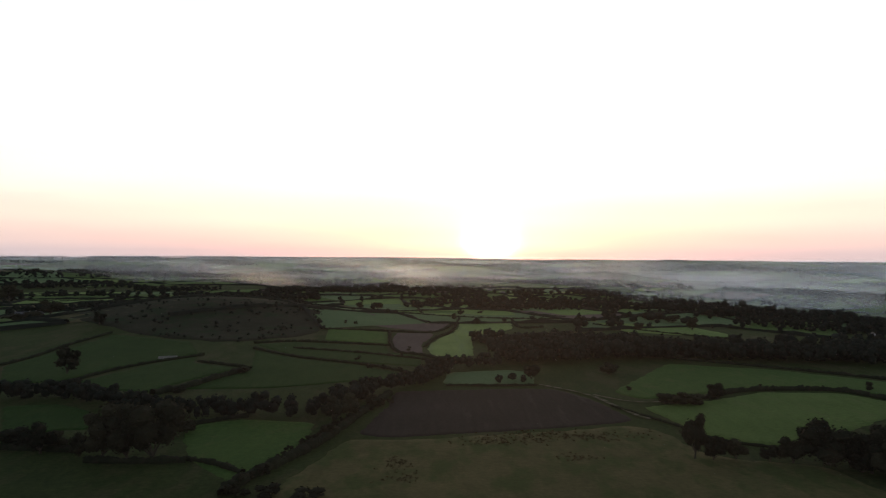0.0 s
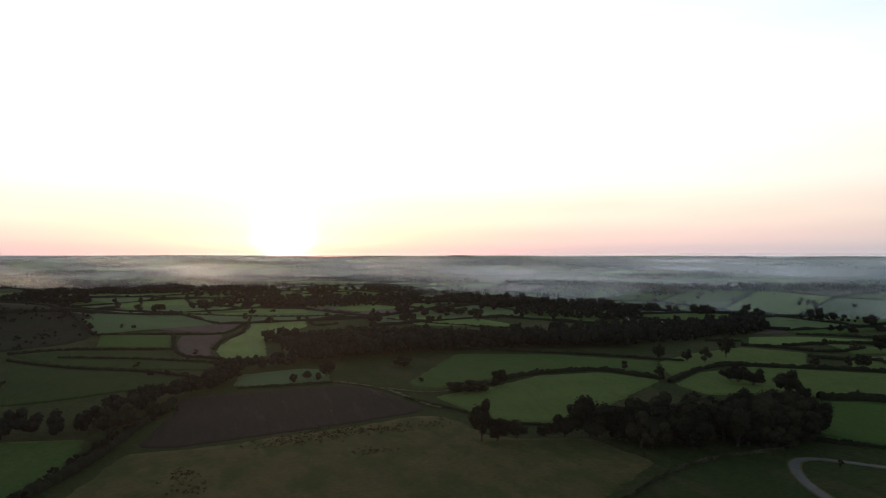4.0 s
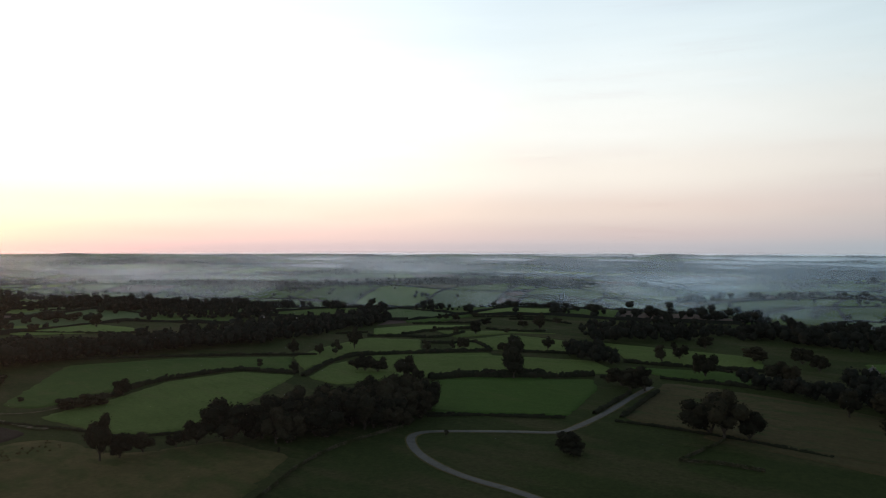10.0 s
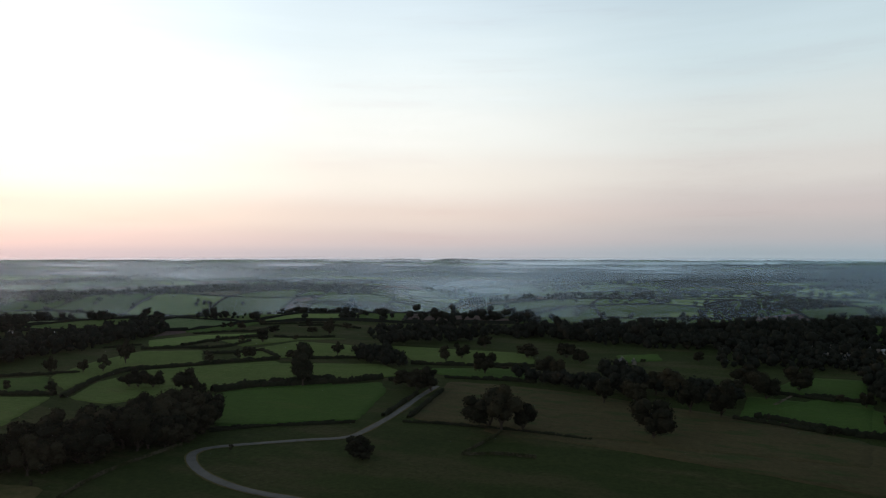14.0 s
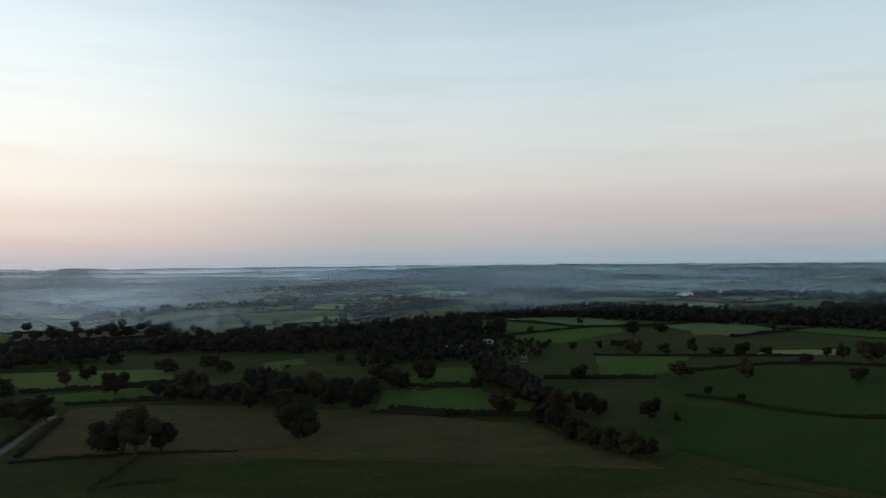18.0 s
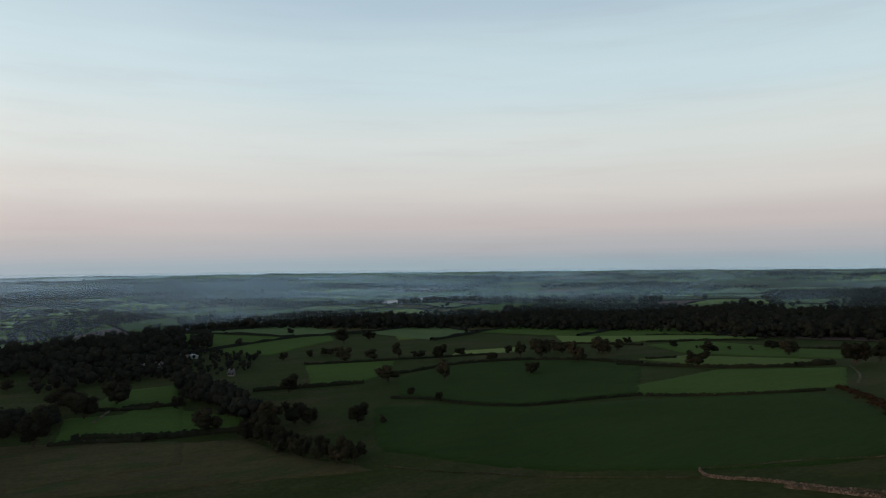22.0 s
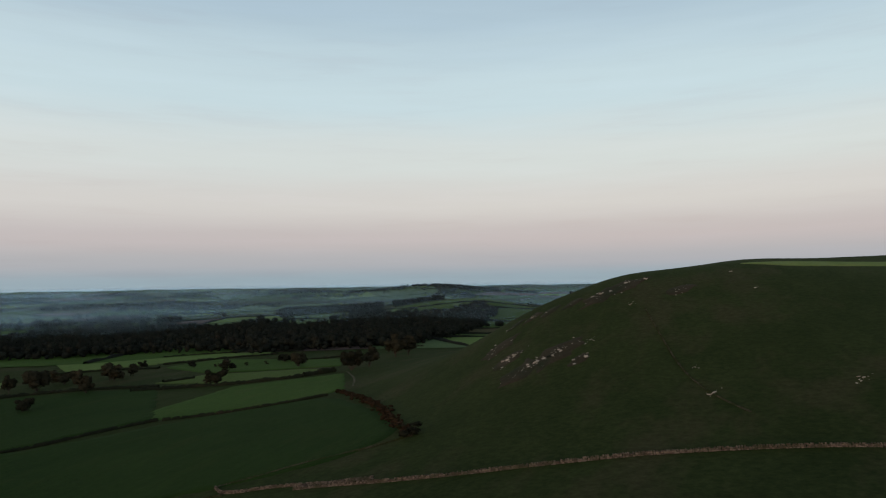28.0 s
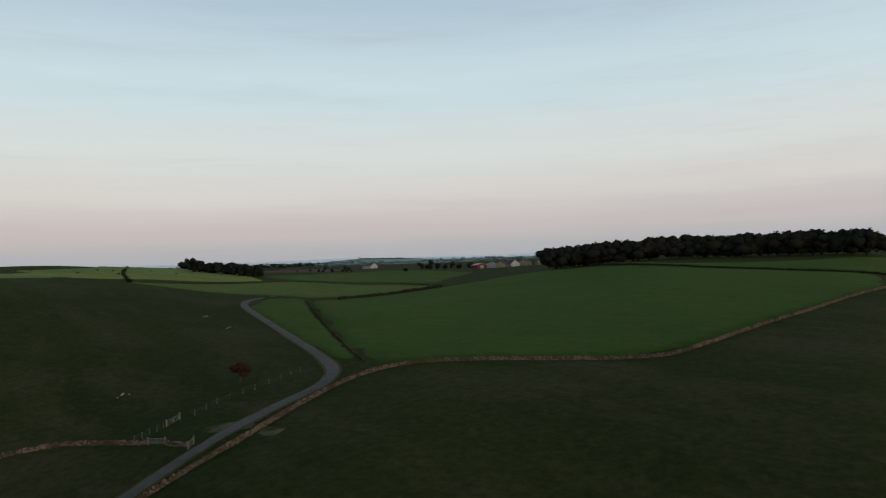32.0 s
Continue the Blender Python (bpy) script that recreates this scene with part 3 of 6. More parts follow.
def crown_shape(seed, quads, size, lobes=16, low=0.24, lean=0.0, spread=1.0, pointed=0.0, fat=1.0):
    """A crown in unit size (height 1, width 1) of leaf clumps over a cluster of boughs, with gaps between them."""
    rng = np.random.default_rng(seed)
    mid = (1 + low) / 2
    cs, rs = [], []
    while len(cs) < lobes:
        p = rng.normal(0, 1, 3)
        p *= rng.uniform(0.35, 0.80) / np.linalg.norm(p)
        z = mid + p[2] * (1 - low) / 2
        w = (1 - pointed * max(0, (z - low) / (1 - low))) * spread
        c = np.array([p[0] * 0.5 * w + lean * (z - low), p[1] * 0.5 * w, z])
        r = fat * rng.uniform(0.13, 0.24) * (1 - 0.5 * pointed * max(0, p[2]))
        if c[2] + r * 0.8 < 0.98 + 0.06 * fat and c[2] - r * 0.8 > low - 0.05 * fat ** 4:
            cs.append(c)
            rs.append(r)
    cs, rs = np.array(cs), np.array(rs)
    k = rng.choice(lobes, quads, p=rs ** 2 / np.sum(rs ** 2))
    d = rng.normal(0, 1, (quads, 3))
    d /= np.linalg.norm(d, axis=1)[:, None]
    pos = cs[k] + d * (rs[k] * rng.uniform(0.72, 1.12, quads))[:, None] * np.array([1, 1, 0.85])
    lv, lf = leaf_quads(rng, pos, d, size)
    core_v, core_f = [], []
    for c, r in zip(cs, rs):
        t = rng.normal(0, 1, (3, 3))
        qm, _ = np.linalg.qr(t)
        core_v.append((ICO * r * rng.uniform(0.8, 1.02, (12, 1))) @ qm.T * (1, 1, 0.88) + c)
        core_f.append(ICO_F + 12 * (len(core_v) - 1))
    return lv, lf, np.vstack(core_v), np.vstack(core_f), cs


def crown_mesh(name, mat, *args, **kw):
    lv, lf, cv, cf, cs = crown_shape(*args, **kw)
    verts = np.vstack([lv, cv])
    me = bpy.data.meshes.new(name)
    faces = lf.tolist() + (cf + len(lv)).tolist()
    me.from_pydata(verts.tolist(), [], faces)
    me.materials.append(mat)
    return me, cs


def trunk_mesh(seed, cs, low, thick=0.035):
    rng = np.random.default_rng(seed + 99)
    bm = bmesh.new()
    fork = (rng.uniform(-0.02, 0.02), rng.uniform(-0.02, 0.02), low * 0.95)
    rod(bm, (0, 0, -0.03), (fork[0] * 0.6, fork[1] * 0.6, low * 0.4), thick * 1.35, thick, 7)
    rod(bm, (fork[0] * 0.6, fork[1] * 0.6, low * 0.38), fork, thick, thick * 0.8, 7)
    order = rng.permutation(len(cs))[:8]
    for i in order:
        c = Vector(cs[i])
        midp = Vector(fork).lerp(c, 0.5) + Vector(rng.normal(0, 0.02, 3))
        rod(bm, fork, midp, thick * 0.5, thick * 0.3, 5)
        rod(bm, midp, c, thick * 0.3, thick * 0.1, 4)
    me = bpy.data.meshes.new("trunk")
    bm.to_mesh(me)
    bm.free()
    me.materials.append(BARK)
    return me


def tree_kind(seed, mat, quads, size, **kw):
    crown, cs = crown_mesh("crown", mat, seed, quads, size, **kw)
    return crown, trunk_mesh(seed, cs, kw.get("low", 0.24))


PROTO = {}
for lod, quads, size, lobes in (("near", 2100, 0.029, 20), ("mid", 420, 0.062, 12)):
    PROTO["o", lod] = [tree_kind(s, LEAF, quads, size, lobes=lobes, low=lo, spread=sp) for s, lo, sp in
                       ((1, 0.05, 1.0), (2, 0.08, 1.05), (3, 0.02, 1.05), (4, 0.14, 1.0), (5, 0.04, 1.1))]
    PROTO["p", lod] = [tree_kind(s, LEAF_PALE, quads * 3 // 4, size, lobes=lobes - 3, low=lo, spread=1.0, pointed=0.35) for s, lo in
                       ((11, 0.10), (12, 0.14))]
    PROTO["b", lod] = [tree_kind(s, LEAF, quads // 2, size * 1.25, lobes=lobes - 6, low=-0.04, spread=1.05) for s in (21, 22, 23)]
    PROTO["r", lod] = [tree_kind(31, LEAF_RUST, quads // 2, size, lobes=12, low=0.18)]
    PROTO["w", lod] = [tree_kind(41, LEAF, quads // 2, size, lobes=9, low=0.35, lean=0.5, spread=1.1)]
TREE_WORDS = {"o": ("tree", "dark broadleaved tree with a full uneven crown", "tree"),
              "p": ("tree", "pale thin-leaved ash tree with an open crown", "tree"),
              "b": ("bush", "dark rounded hawthorn bush growing in grass", "bush"),
              "r": ("bush", "rust-red hawthorn bush beside the lane", "bush"),
              "w": ("tree", "wind-bent tree at the end of the shelter belt", "tree")}
tree_rng = np.random.default_rng(5)


def tree(x, y, h, w, kind, group=""):
    name, words, cat = TREE_WORDS[kind]
    lod = "near" if math.hypot(x, y) < 430 and h > 5 else "mid"
    protos = PROTO[kind, lod]
    crown, trunk = protos[int(tree_rng.integers(len(protos)))]
    base = empty(name, x, y, lz(x, y), float(tree_rng.uniform(0, 360)))
    if kind == "w":
        base.rotation_euler.z = radians(200)
    if kind != "b" and kind != "r":
        size = ", tall" if h > 15 else ", low" if h < 7 else ""
    else:
        size = ""
    for nm, me in (("trunk", trunk), ("crown", crown)):
        ob = new(nm, me)
        ob.parent = base
        ob.scale = (w, w, h)
    tagged(base, words + size, cat, group or ("bushes on the slopes" if cat == "bush" else "trees in the fields"))


# -- many trees in one mesh --
FAR_KINDS = []
for s, lo in ((51, 0.12), (52, 0.2), (53, 0.15), (54, 0.1)):
    FAR_KINDS.append(crown_shape(s, 72, 0.095, lobes=5, low=lo, fat=1.4))
TINY_KINDS = [crown_shape(s, 24, 0.12, lobes=3, low=0.0, fat=1.45) for s in (61, 62, 63, 64)]
BELT_KINDS = [crown_shape(s, 240, 0.06, lobes=7, low=0.03, spread=1.1, fat=1.35) for s in (55, 56, 57)]
DOT_KINDS = [crown_shape(s, 4, 0.2, lobes=2, low=0.0, fat=1.4) for s in (71, 72, 73)]


def many_trees(name, places, label, mat, kinds=None, cat="wood"):
    """places: rows of x, y, height, width."""
    rng = np.random.default_rng(len(places))
    V, F = [], []
    n = 0
    kinds = kinds or FAR_KINDS
    P = np.array(places)
    Z = land(P[:, 0], P[:, 1])
    for (x, y, h, w), z in zip(places, Z):
        lv, lf, cv, cf, _ = kinds[int(rng.integers(len(kinds)))]
        a = rng.uniform(0, 6.28)
        ca, sa = math.cos(a), math.sin(a)
        M = np.array([[ca * w, sa * w, 0], [-sa * w, ca * w, 0], [0, 0, h]])
        o = np.array([x, y, z])
        V.append(lv @ M + o)
        F.append(lf + n)
        n += len(lv)
        V.append(cv @ M + o)
        F.append(np.hstack([cf, cf[:, 2:3]])[:, [0, 1, 2, 2]] + n)
        n += len(cv)
    verts, faces = np.vstack(V), np.vstack(F)
    tri = faces[:, 2] == faces[:, 3]
    me = bpy.data.meshes.new(name)
    quads, tris = faces[~tri], faces[tri][:, :3]
    verts = verts.astype(np.float32)
    me.vertices.add(len(verts))
    me.vertices.foreach_set("co", verts.ravel())
    me.loops.add(quads.size + tris.size)
    me.loops.foreach_set("vertex_index", np.concatenate([quads.ravel(), tris.ravel()]).astype(np.int32))
    me.polygons.add(len(quads) + len(tris))
    starts = np.concatenate([np.arange(len(quads)) * 4, quads.size + np.arange(len(tris)) * 3])
    me.polygons.foreach_set("loop_start", starts.astype(np.int32))
    me.polygons.foreach_set("loop_total", np.concatenate([np.full(len(quads), 4), np.full(len(tris), 3)]).astype(np.int32))
    me.materials.append(mat)
    me.update(calc_edges=True)
    return tagged(new(name, me), label, cat, "", "stuff")


def wood(height, spacing, poly):
    spacing = min(spacing, 13) * 0.74
    rng = np.random.default_rng(int(abs(poly[0][0] * 7 + poly[0][1])))
    p = np.array(poly)
    lo, hi = p.min(0), p.max(0)
    places = []
    for gx in np.arange(lo[0], hi[0], spacing):
        for gy in np.arange(lo[1], hi[1], spacing):
            x, y = gx + rng.uniform(-0.45, 0.45) * spacing, gy + rng.uniform(-0.45, 0.45) * spacing
            if inside(x, y, poly):
                h = height * rng.uniform(0.7, 1.2)
                places.append((x, y, h, h * rng.uniform(0.75, 1.05)))
    d = float(np.hypot(*p.mean(0)))
    if d < 330:
        for x, y, h, w in places:
            tree(x, y, h, w * 1.15, "o", "trees of the roadside copse")
            if rng.random() < 0.6:
                tree(x + rng.uniform(-3, 3), y + rng.uniform(-3, 3), h * 0.45, w * 0.7, "b", "undergrowth of the copse")
    elif places:
        many_trees("woodland", places, "dense dark broadleaved wood between the fields", WOODLAND, FAR_KINDS if d < 520 else TINY_KINDS)


def tree_belt(spacing, height, rows, pts):
    rng = np.random.default_rng(int(abs(pts[0][0] * 3 + pts[0][1])))
    places = []
    for r in range(rows):
        x, y, dx, dy, _ = along(pts, spacing)
        off = (r - (rows - 1) / 2) * spacing * 0.8
        for k in range(len(x)):
            h = height * (rng.uniform(0.88, 1.06) if rows > 4 else rng.uniform(0.72, 1.18))
            jx, jy = rng.uniform(-0.3, 0.3, 2) * spacing
            places.append((x[k] - dy[k] * off + jx, y[k] + dx[k] * off + jy, h, h * rng.uniform(0.7, 1.05) * (1.2 if rows > 4 else 1.0)))
    near = min(math.hypot(q[0], q[1]) for q in pts) < 300
    if near and len(places) < 90:
        for x, y, h, w in places:
            tree(x, y, h, max(w, 3.5), "o" if height > 5 else "b", "trees along the field edge")
    else:
        many_trees("tree_belt", places, "dark belt of close-grown broadleaved trees", WOODLAND,
                   BELT_KINDS if math.hypot(*np.mean(pts, axis=0)) < 560 else TINY_KINDS, "trees")


def scrub(height, number, poly):
    rng = np.random.default_rng(number)
    p = np.array(poly)
    lo, hi = p.min(0), p.max(0)
    rows = []
    while len(rows) < number:
        x, y = rng.uniform(lo[0], hi[0]), rng.uniform(lo[1], hi[1])
        if inside(x, y, poly):
            h = height * rng.uniform(0.4, 1.3)
            rows.append((x, y, h, h * rng.uniform(0.9, 1.6)))
    many_trees("scrub", rows, "low dark gorse and thorn scrub on a rough slope", WOODLAND, TINY_KINDS, "scrub")


def rushes(x, y, across, along_way, number):
    rng = np.random.default_rng(number)
    px, py = x + rng.normal(0, 0.5, number) * across, y + rng.normal(0, 0.5, number) * along_way
    c = np.repeat(np.stack([px, py, land(px, py)], 1), 7, 0)
    c += rng.normal(0, 0.28, c.shape) * (1, 1, 0) + rng.uniform(0.1, 0.6, (len(c), 1)) * (0, 0, 1)
    v, f = leaf_quads(rng, c, rng.normal(0, 1, c.shape) * (1, 1, 0.2), 0.30)
    tagged(new("rush_tufts", mesh_of("rush_tufts", v, f, [RUSH])), "brown tufts of rushes in rough pasture", "rushes", "", "stuff")


# -- hedges --
def hedge_arrays(h, pts, rng, fine=1.0):
    d = math.hypot(*np.mean(pts, axis=0))
    step = max(0.8, d / 420) * fine
    x, y, dx, dy, u = along(pts, step)
    n = len(x)
    z = land(x, y)
    prof = np.array([(-0.5, -0.1), (-0.6, 0.4), (-0.45, 0.85), (0.0, 1.0), (0.45, 0.85), (0.6, 0.4), (0.5, -0.1)])
    swell = 1 + 0.22 * np.sin(u / 5.3 + rng.uniform(0, 6)) * np.sin(u / 2.1 + rng.uniform(0, 6)) + rng.normal(0, 0.10, n)
    swell[rng.random(n) < 0.04] *= 0.45
    verts = np.empty((n, 7, 3))
    for k, (a, b) in enumerate(prof):
        o = a * h * 1.15 * swell * (1 + rng.normal(0, 0.12, n))
        verts[:, k, 0], verts[:, k, 1] = x - dy * o, y + dx * o
        verts[:, k, 2] = z + b * h * swell * (1 + rng.normal(0, 0.07, n))
    i = np.arange(n - 1)[:, None] * 7 + np.arange(6)[None]
    faces = np.stack([i, i + 1, i + 8, i + 7], -1).reshape(-1, 4)
    m = n * 5
    k = rng.integers(0, n, m)
    a = rng.uniform(-0.62, 0.62, m)
    b = np.sqrt(np.clip(1.05 - a * a * 1.6, 0.1, 1)) * rng.uniform(0.75, 1.12, m)
    c = np.stack([x[k] - dy[k] * a * h * 1.2 + rng.uniform(-1, 1, m) * step * 0.6, y[k] + dx[k] * a * h * 1.2 + rng.uniform(-1, 1, m) * step * 0.6,
                  z[k] + b * h * swell[k]], 1)
    nr = np.stack([-dy[k] * a, dx[k] * a, b], 1)
    lv, lf = leaf_quads(rng, c, nr, max(0.22, d / 1500))
    return np.vstack([verts.reshape(-1, 3), lv]), np.vstack([faces, lf + n * 7])


def hedge(h, pts):
    v, f = hedge_arrays(h, pts, np.random.default_rng(int(abs(pts[0][0]) * 11 + h * 10)))
    tagged(new("hedge", mesh_of("hedge", v, f, [HEDGE])), "dark unkempt hawthorn hedge along a field edge", "hedge", "hedges of the fields")


def bracken_hedge(h, pts):
    rng = np.random.default_rng(3)
    x, y, dx, dy, _ = along(pts, 0.9)
    rows = []
    for k in range(len(x)):
        for _ in range(2):
            o, t = rng.normal(0, 0.9), h * rng.uniform(0.5, 1.5)
            rows.append((x[k] - dy[k] * o + rng.uniform(-0.5, 0.5), y[k] + dx[k] * o + rng.uniform(-0.5, 0.5), t, t * rng.uniform(1.2, 2.2)))
    many_trees("bracken_bank", rows, "rust-brown bank of bracken and thorn above the wall", BRACKEN, TINY_KINDS, "bracken")


# -- dry stone walls --
def stone_wall(h, pts, mossy=False):
    rng = np.random.default_rng(int(abs(pts[0][0] * 13 + pts[0][1])))
    d = math.hypot(*np.mean(pts, axis=0))
    step = 0.5 if d < 260 else 1.0
    x, y, dx, dy, u = along(pts, step)
    mossy = mossy or h < 1.05
    h = h * 0.5
    courses = max(2, int(round(h / 0.3)))
    z = land(x, y)
    sag = 1 - 0.30 * np.clip(np.sin(u / 9 + rng.uniform(0, 6)) * np.sin(u / 3.7) - 0.35, 0, 1) - 0.12 * rng.random(len(u))
    V, F = [], []
    cube = np.array([(i, j, k) for i in (-1, 1) for j in (-1, 1) for k in (-1, 1)], float) * 0.5
    cf = np.array([(0, 1, 3, 2), (4, 6, 7, 5), (0, 4, 5, 1), (2, 3, 7, 6), (0, 2, 6, 4), (1, 5, 7, 3)])
    n = 0
    for c in range(courses + 1):
        top = c == courses
        zz = -0.15 + (h + 0.1) * c / courses
        hh = h / courses * (1.15 if not top else 0.9)
        wide = 0.55 - 0.22 * c / courses
        k = np.arange(len(x))
        ln = step * (rng.uniform(0.85, 1.15, len(x)) if not top else rng.uniform(0.45, 0.9, len(x)))
        wd = wide * rng.uniform(0.85, 1.2, len(x))
        hg = hh * rng.uniform(0.85, 1.25, len(x))
        cx = x + dx * rng.uniform(-0.12, 0.12, len(x)) - dy * rng.normal(0, 0.03, len(x))
        cy = y + dy * rng.uniform(-0.12, 0.12, len(x)) + dx * rng.normal(0, 0.03, len(x))
        cz = z + (zz + hh / 2) * sag
        q = cube[None] * np.stack([ln, wd, hg], 1)[:, None] * rng.uniform(0.82, 1.05, (len(x), 8, 1))
        tw = rng.normal(0, 0.1, len(x))
        ax, ay = dx * np.cos(tw) - dy * np.sin(tw), dy * np.cos(tw) + dx * np.sin(tw)
        wx = q[..., 0] * ax[:, None] - q[..., 1] * ay[:, None] + cx[:, None]
        wy = q[..., 0] * ay[:, None] + q[..., 1] * ax[:, None] + cy[:, None]
        wz = q[..., 2] + cz[:, None]
        keep = rng.random(len(x)) < (1.0 if not top else 0.85)
        V.append(np.stack([wx, wy, wz], -1)[keep].reshape(-1, 3))
        F.append((cf[None] + (np.arange(keep.sum()) * 8)[:, None, None] + n).reshape(-1, 4))
        n += int(keep.sum()) * 8
    tagged(new("dry_stone_wall", mesh_of("dry_stone_wall", np.vstack(V), np.vstack(F), [STONE_MOSSY if mossy else STONE])),
           "low dry-stone wall of pinkish-grey limestone, sagging in places" if not mossy else "tumbled low remains of a limestone field wall",
           "wall", "dry-stone field walls")


# -- lane --
def strip(pts, width, step, lift, crown=0.0, wob=0.0, seed=1):
    rng = np.random.default_rng(seed)
    x, y, dx, dy, u = along(pts, step)
    cols = np.linspace(-0.5, 0.5, 7)
    wv = width * (1 + wob * (np.sin(u / 6.1) * 0.5 + rng.normal(0, 0.35, len(u))))
    V = []
    for c in cols:
        px, py = x - dy * wv * c, y + dx * wv * c
        V.append(np.stack([px, py, land(px, py) + lift + crown * (1 - (2 * c) ** 2)], 1))
    V = np.stack(V, 1)
    i = np.arange(len(x) - 1)[:, None] * 7 + np.arange(6)[None]
    f = np.stack([i, i + 7, i + 8, i + 1], -1).reshape(-1, 4)
    return V.reshape(-1, 3), f


def lane(width, pts):
    v, f = strip(pts, width + 1.3, 1.2, 0.10, wob=0.16)
    tagged(new("verge", mesh_of("verge", v, f, [GRASS["rough"]], smooth=True)), "worn grassy verge of the lane", "verge", "", "structure")
    v, f = strip(pts, width, 1.2, 0.17, crown=0.06, wob=0.03)
    tagged(new("road", mesh_of("road", v, f, [ASPHALT], smooth=True)), "narrow grey asphalt farm lane", "road", "", "structure")


def track(width, pts):
    v, f = strip(pts, width, 0.8, 0.16 + 0.0008 * math.hypot(*pts[0]), wob=0.35, seed=int(abs(pts[0][0])))
    tagged(new("track", mesh_of("track", v, f, [DIRT], smooth=True)), "pale worn earth track through the grass", "track", "", "structure")


# -- stones --
def rock_mesh(seed):
    rng = np.random.default_rng(seed)
    bm = bmesh.new()
    bmesh.ops.create_icosphere(bm, subdivisions=2, radius=0.5)
    ax = rng.normal(0, 1, (6, 3))
    for v in bm.verts:
        for a in ax:
            a = a / np.linalg.norm(a)
            t = float(np.dot(np.array(v.co), a))
            if t > 0.30:
                v.co -= Vector(a) * (t - 0.30) * 0.9
        v.co *= float(rng.uniform(0.93, 1.07))
        v.co.z *= 0.7
    me = bpy.data.meshes.new("rock")
    bm.to_mesh(me)
    bm.free()
    me.materials.append(ROCK)
    return me


ROCKS = [rock_mesh(s) for s in range(6)]
rock_rng = np.random.default_rng(17)


def outcrop(x, y, radius, number):
    base = empty("limestone_outcrop", x, y, lz(x, y))
    tagged(base, "pale limestone rocks breaking through the turf of the hill" if radius > 4 else "few pale limestone rocks lying in the grass",
           "rocks", "limestone outcrops")
    d = math.hypot(x, y)
    ux, uy = x / d * 0.9 + y / d * 0.45, y / d * 0.9 - x / d * 0.45      # the beds run aslant up the hill
    if radius > 4:                                       # thin brown turf over the beds
        ring = [(1.6 + 0.6 * math.sin(3 * k + x)) * radius for k in range(11)]
        field("bank", [(x + math.cos(k * 0.571) * q * ux - math.sin(k * 0.571) * q * 0.5 * uy,
                        y + math.cos(k * 0.571) * q * uy + math.sin(k * 0.571) * q * 0.5 * ux) for k, q in enumerate(ring)])
    for _ in range(int(number * 2)):
        a, r = rock_rng.normal(0, 0.55) * radius, rock_rng.normal(0, 0.2) * radius
        r = round(r / 1.6) * 1.6 + rock_rng.normal(0, 0.25)
        px, py = x + a * ux - r * uy, y + a * uy + r * ux
        s = float(np.clip(rock_rng.lognormal(-1.0, 0.65), 0.18, 1.9)) * (0.8 if radius <= 4 else 1.0)
        ob = new("rock", ROCKS[int(rock_rng.integers(6))])
        ob.parent = base
        ob.location = (px - x, py - y, lz(px, py) - lz(x, y) + 0.08 * s)
        ob.rotation_euler = (rock_rng.uniform(-0.3, 0.3), rock_rng.uniform(-0.3, 0.3), rock_rng.uniform(0, 6.28))
        ob.scale = (s * rock_rng.uniform(0.8, 1.7), s, s * rock_rng.uniform(0.5, 0.9))


# -- bales --
def bale_mesh():
    bm = bmesh.new()
    bmesh.ops.create_cone(bm, cap_ends=True, segments=20, radius1=0.65, radius2=0.65, depth=1.2, matrix=Matrix.Rotation(radians(90), 4, "X"))
    bmesh.ops.bevel(bm, geom=bm.edges[:], offset=0.07, segments=2, affect="EDGES")
    for v in bm.verts:
        if v.co.z < -0.56:
            v.co.z = -0.56
    me = bpy.data.meshes.new("round_bale")
    bm.to_mesh(me)
    bm.free()
    me.materials.append(WRAP)
    return me


BALE = bale_mesh()


def bale(x, y):
    ob = new("round_bale", BALE)
    ob.matrix_world = pose(x, y, lz(x, y) + 0.68, 0, 0, (x * 37) % 180)
    tagged(ob, "round bale in black plastic wrap on the mown field", "bale", "bales on the hilltop meadow")


# -- houses --
HOUSE_WORDS = {"white": "white-rendered farmhouse with a slate roof among trees", "stone": "stone cottage with a slate roof among trees",
               "grey": "grey sheeted farm shed with a low pitched roof", "red": "red sheeted barn with a pale roof beside the farm",
               "ruin": "ruined low stone sheepfold in the pasture"}


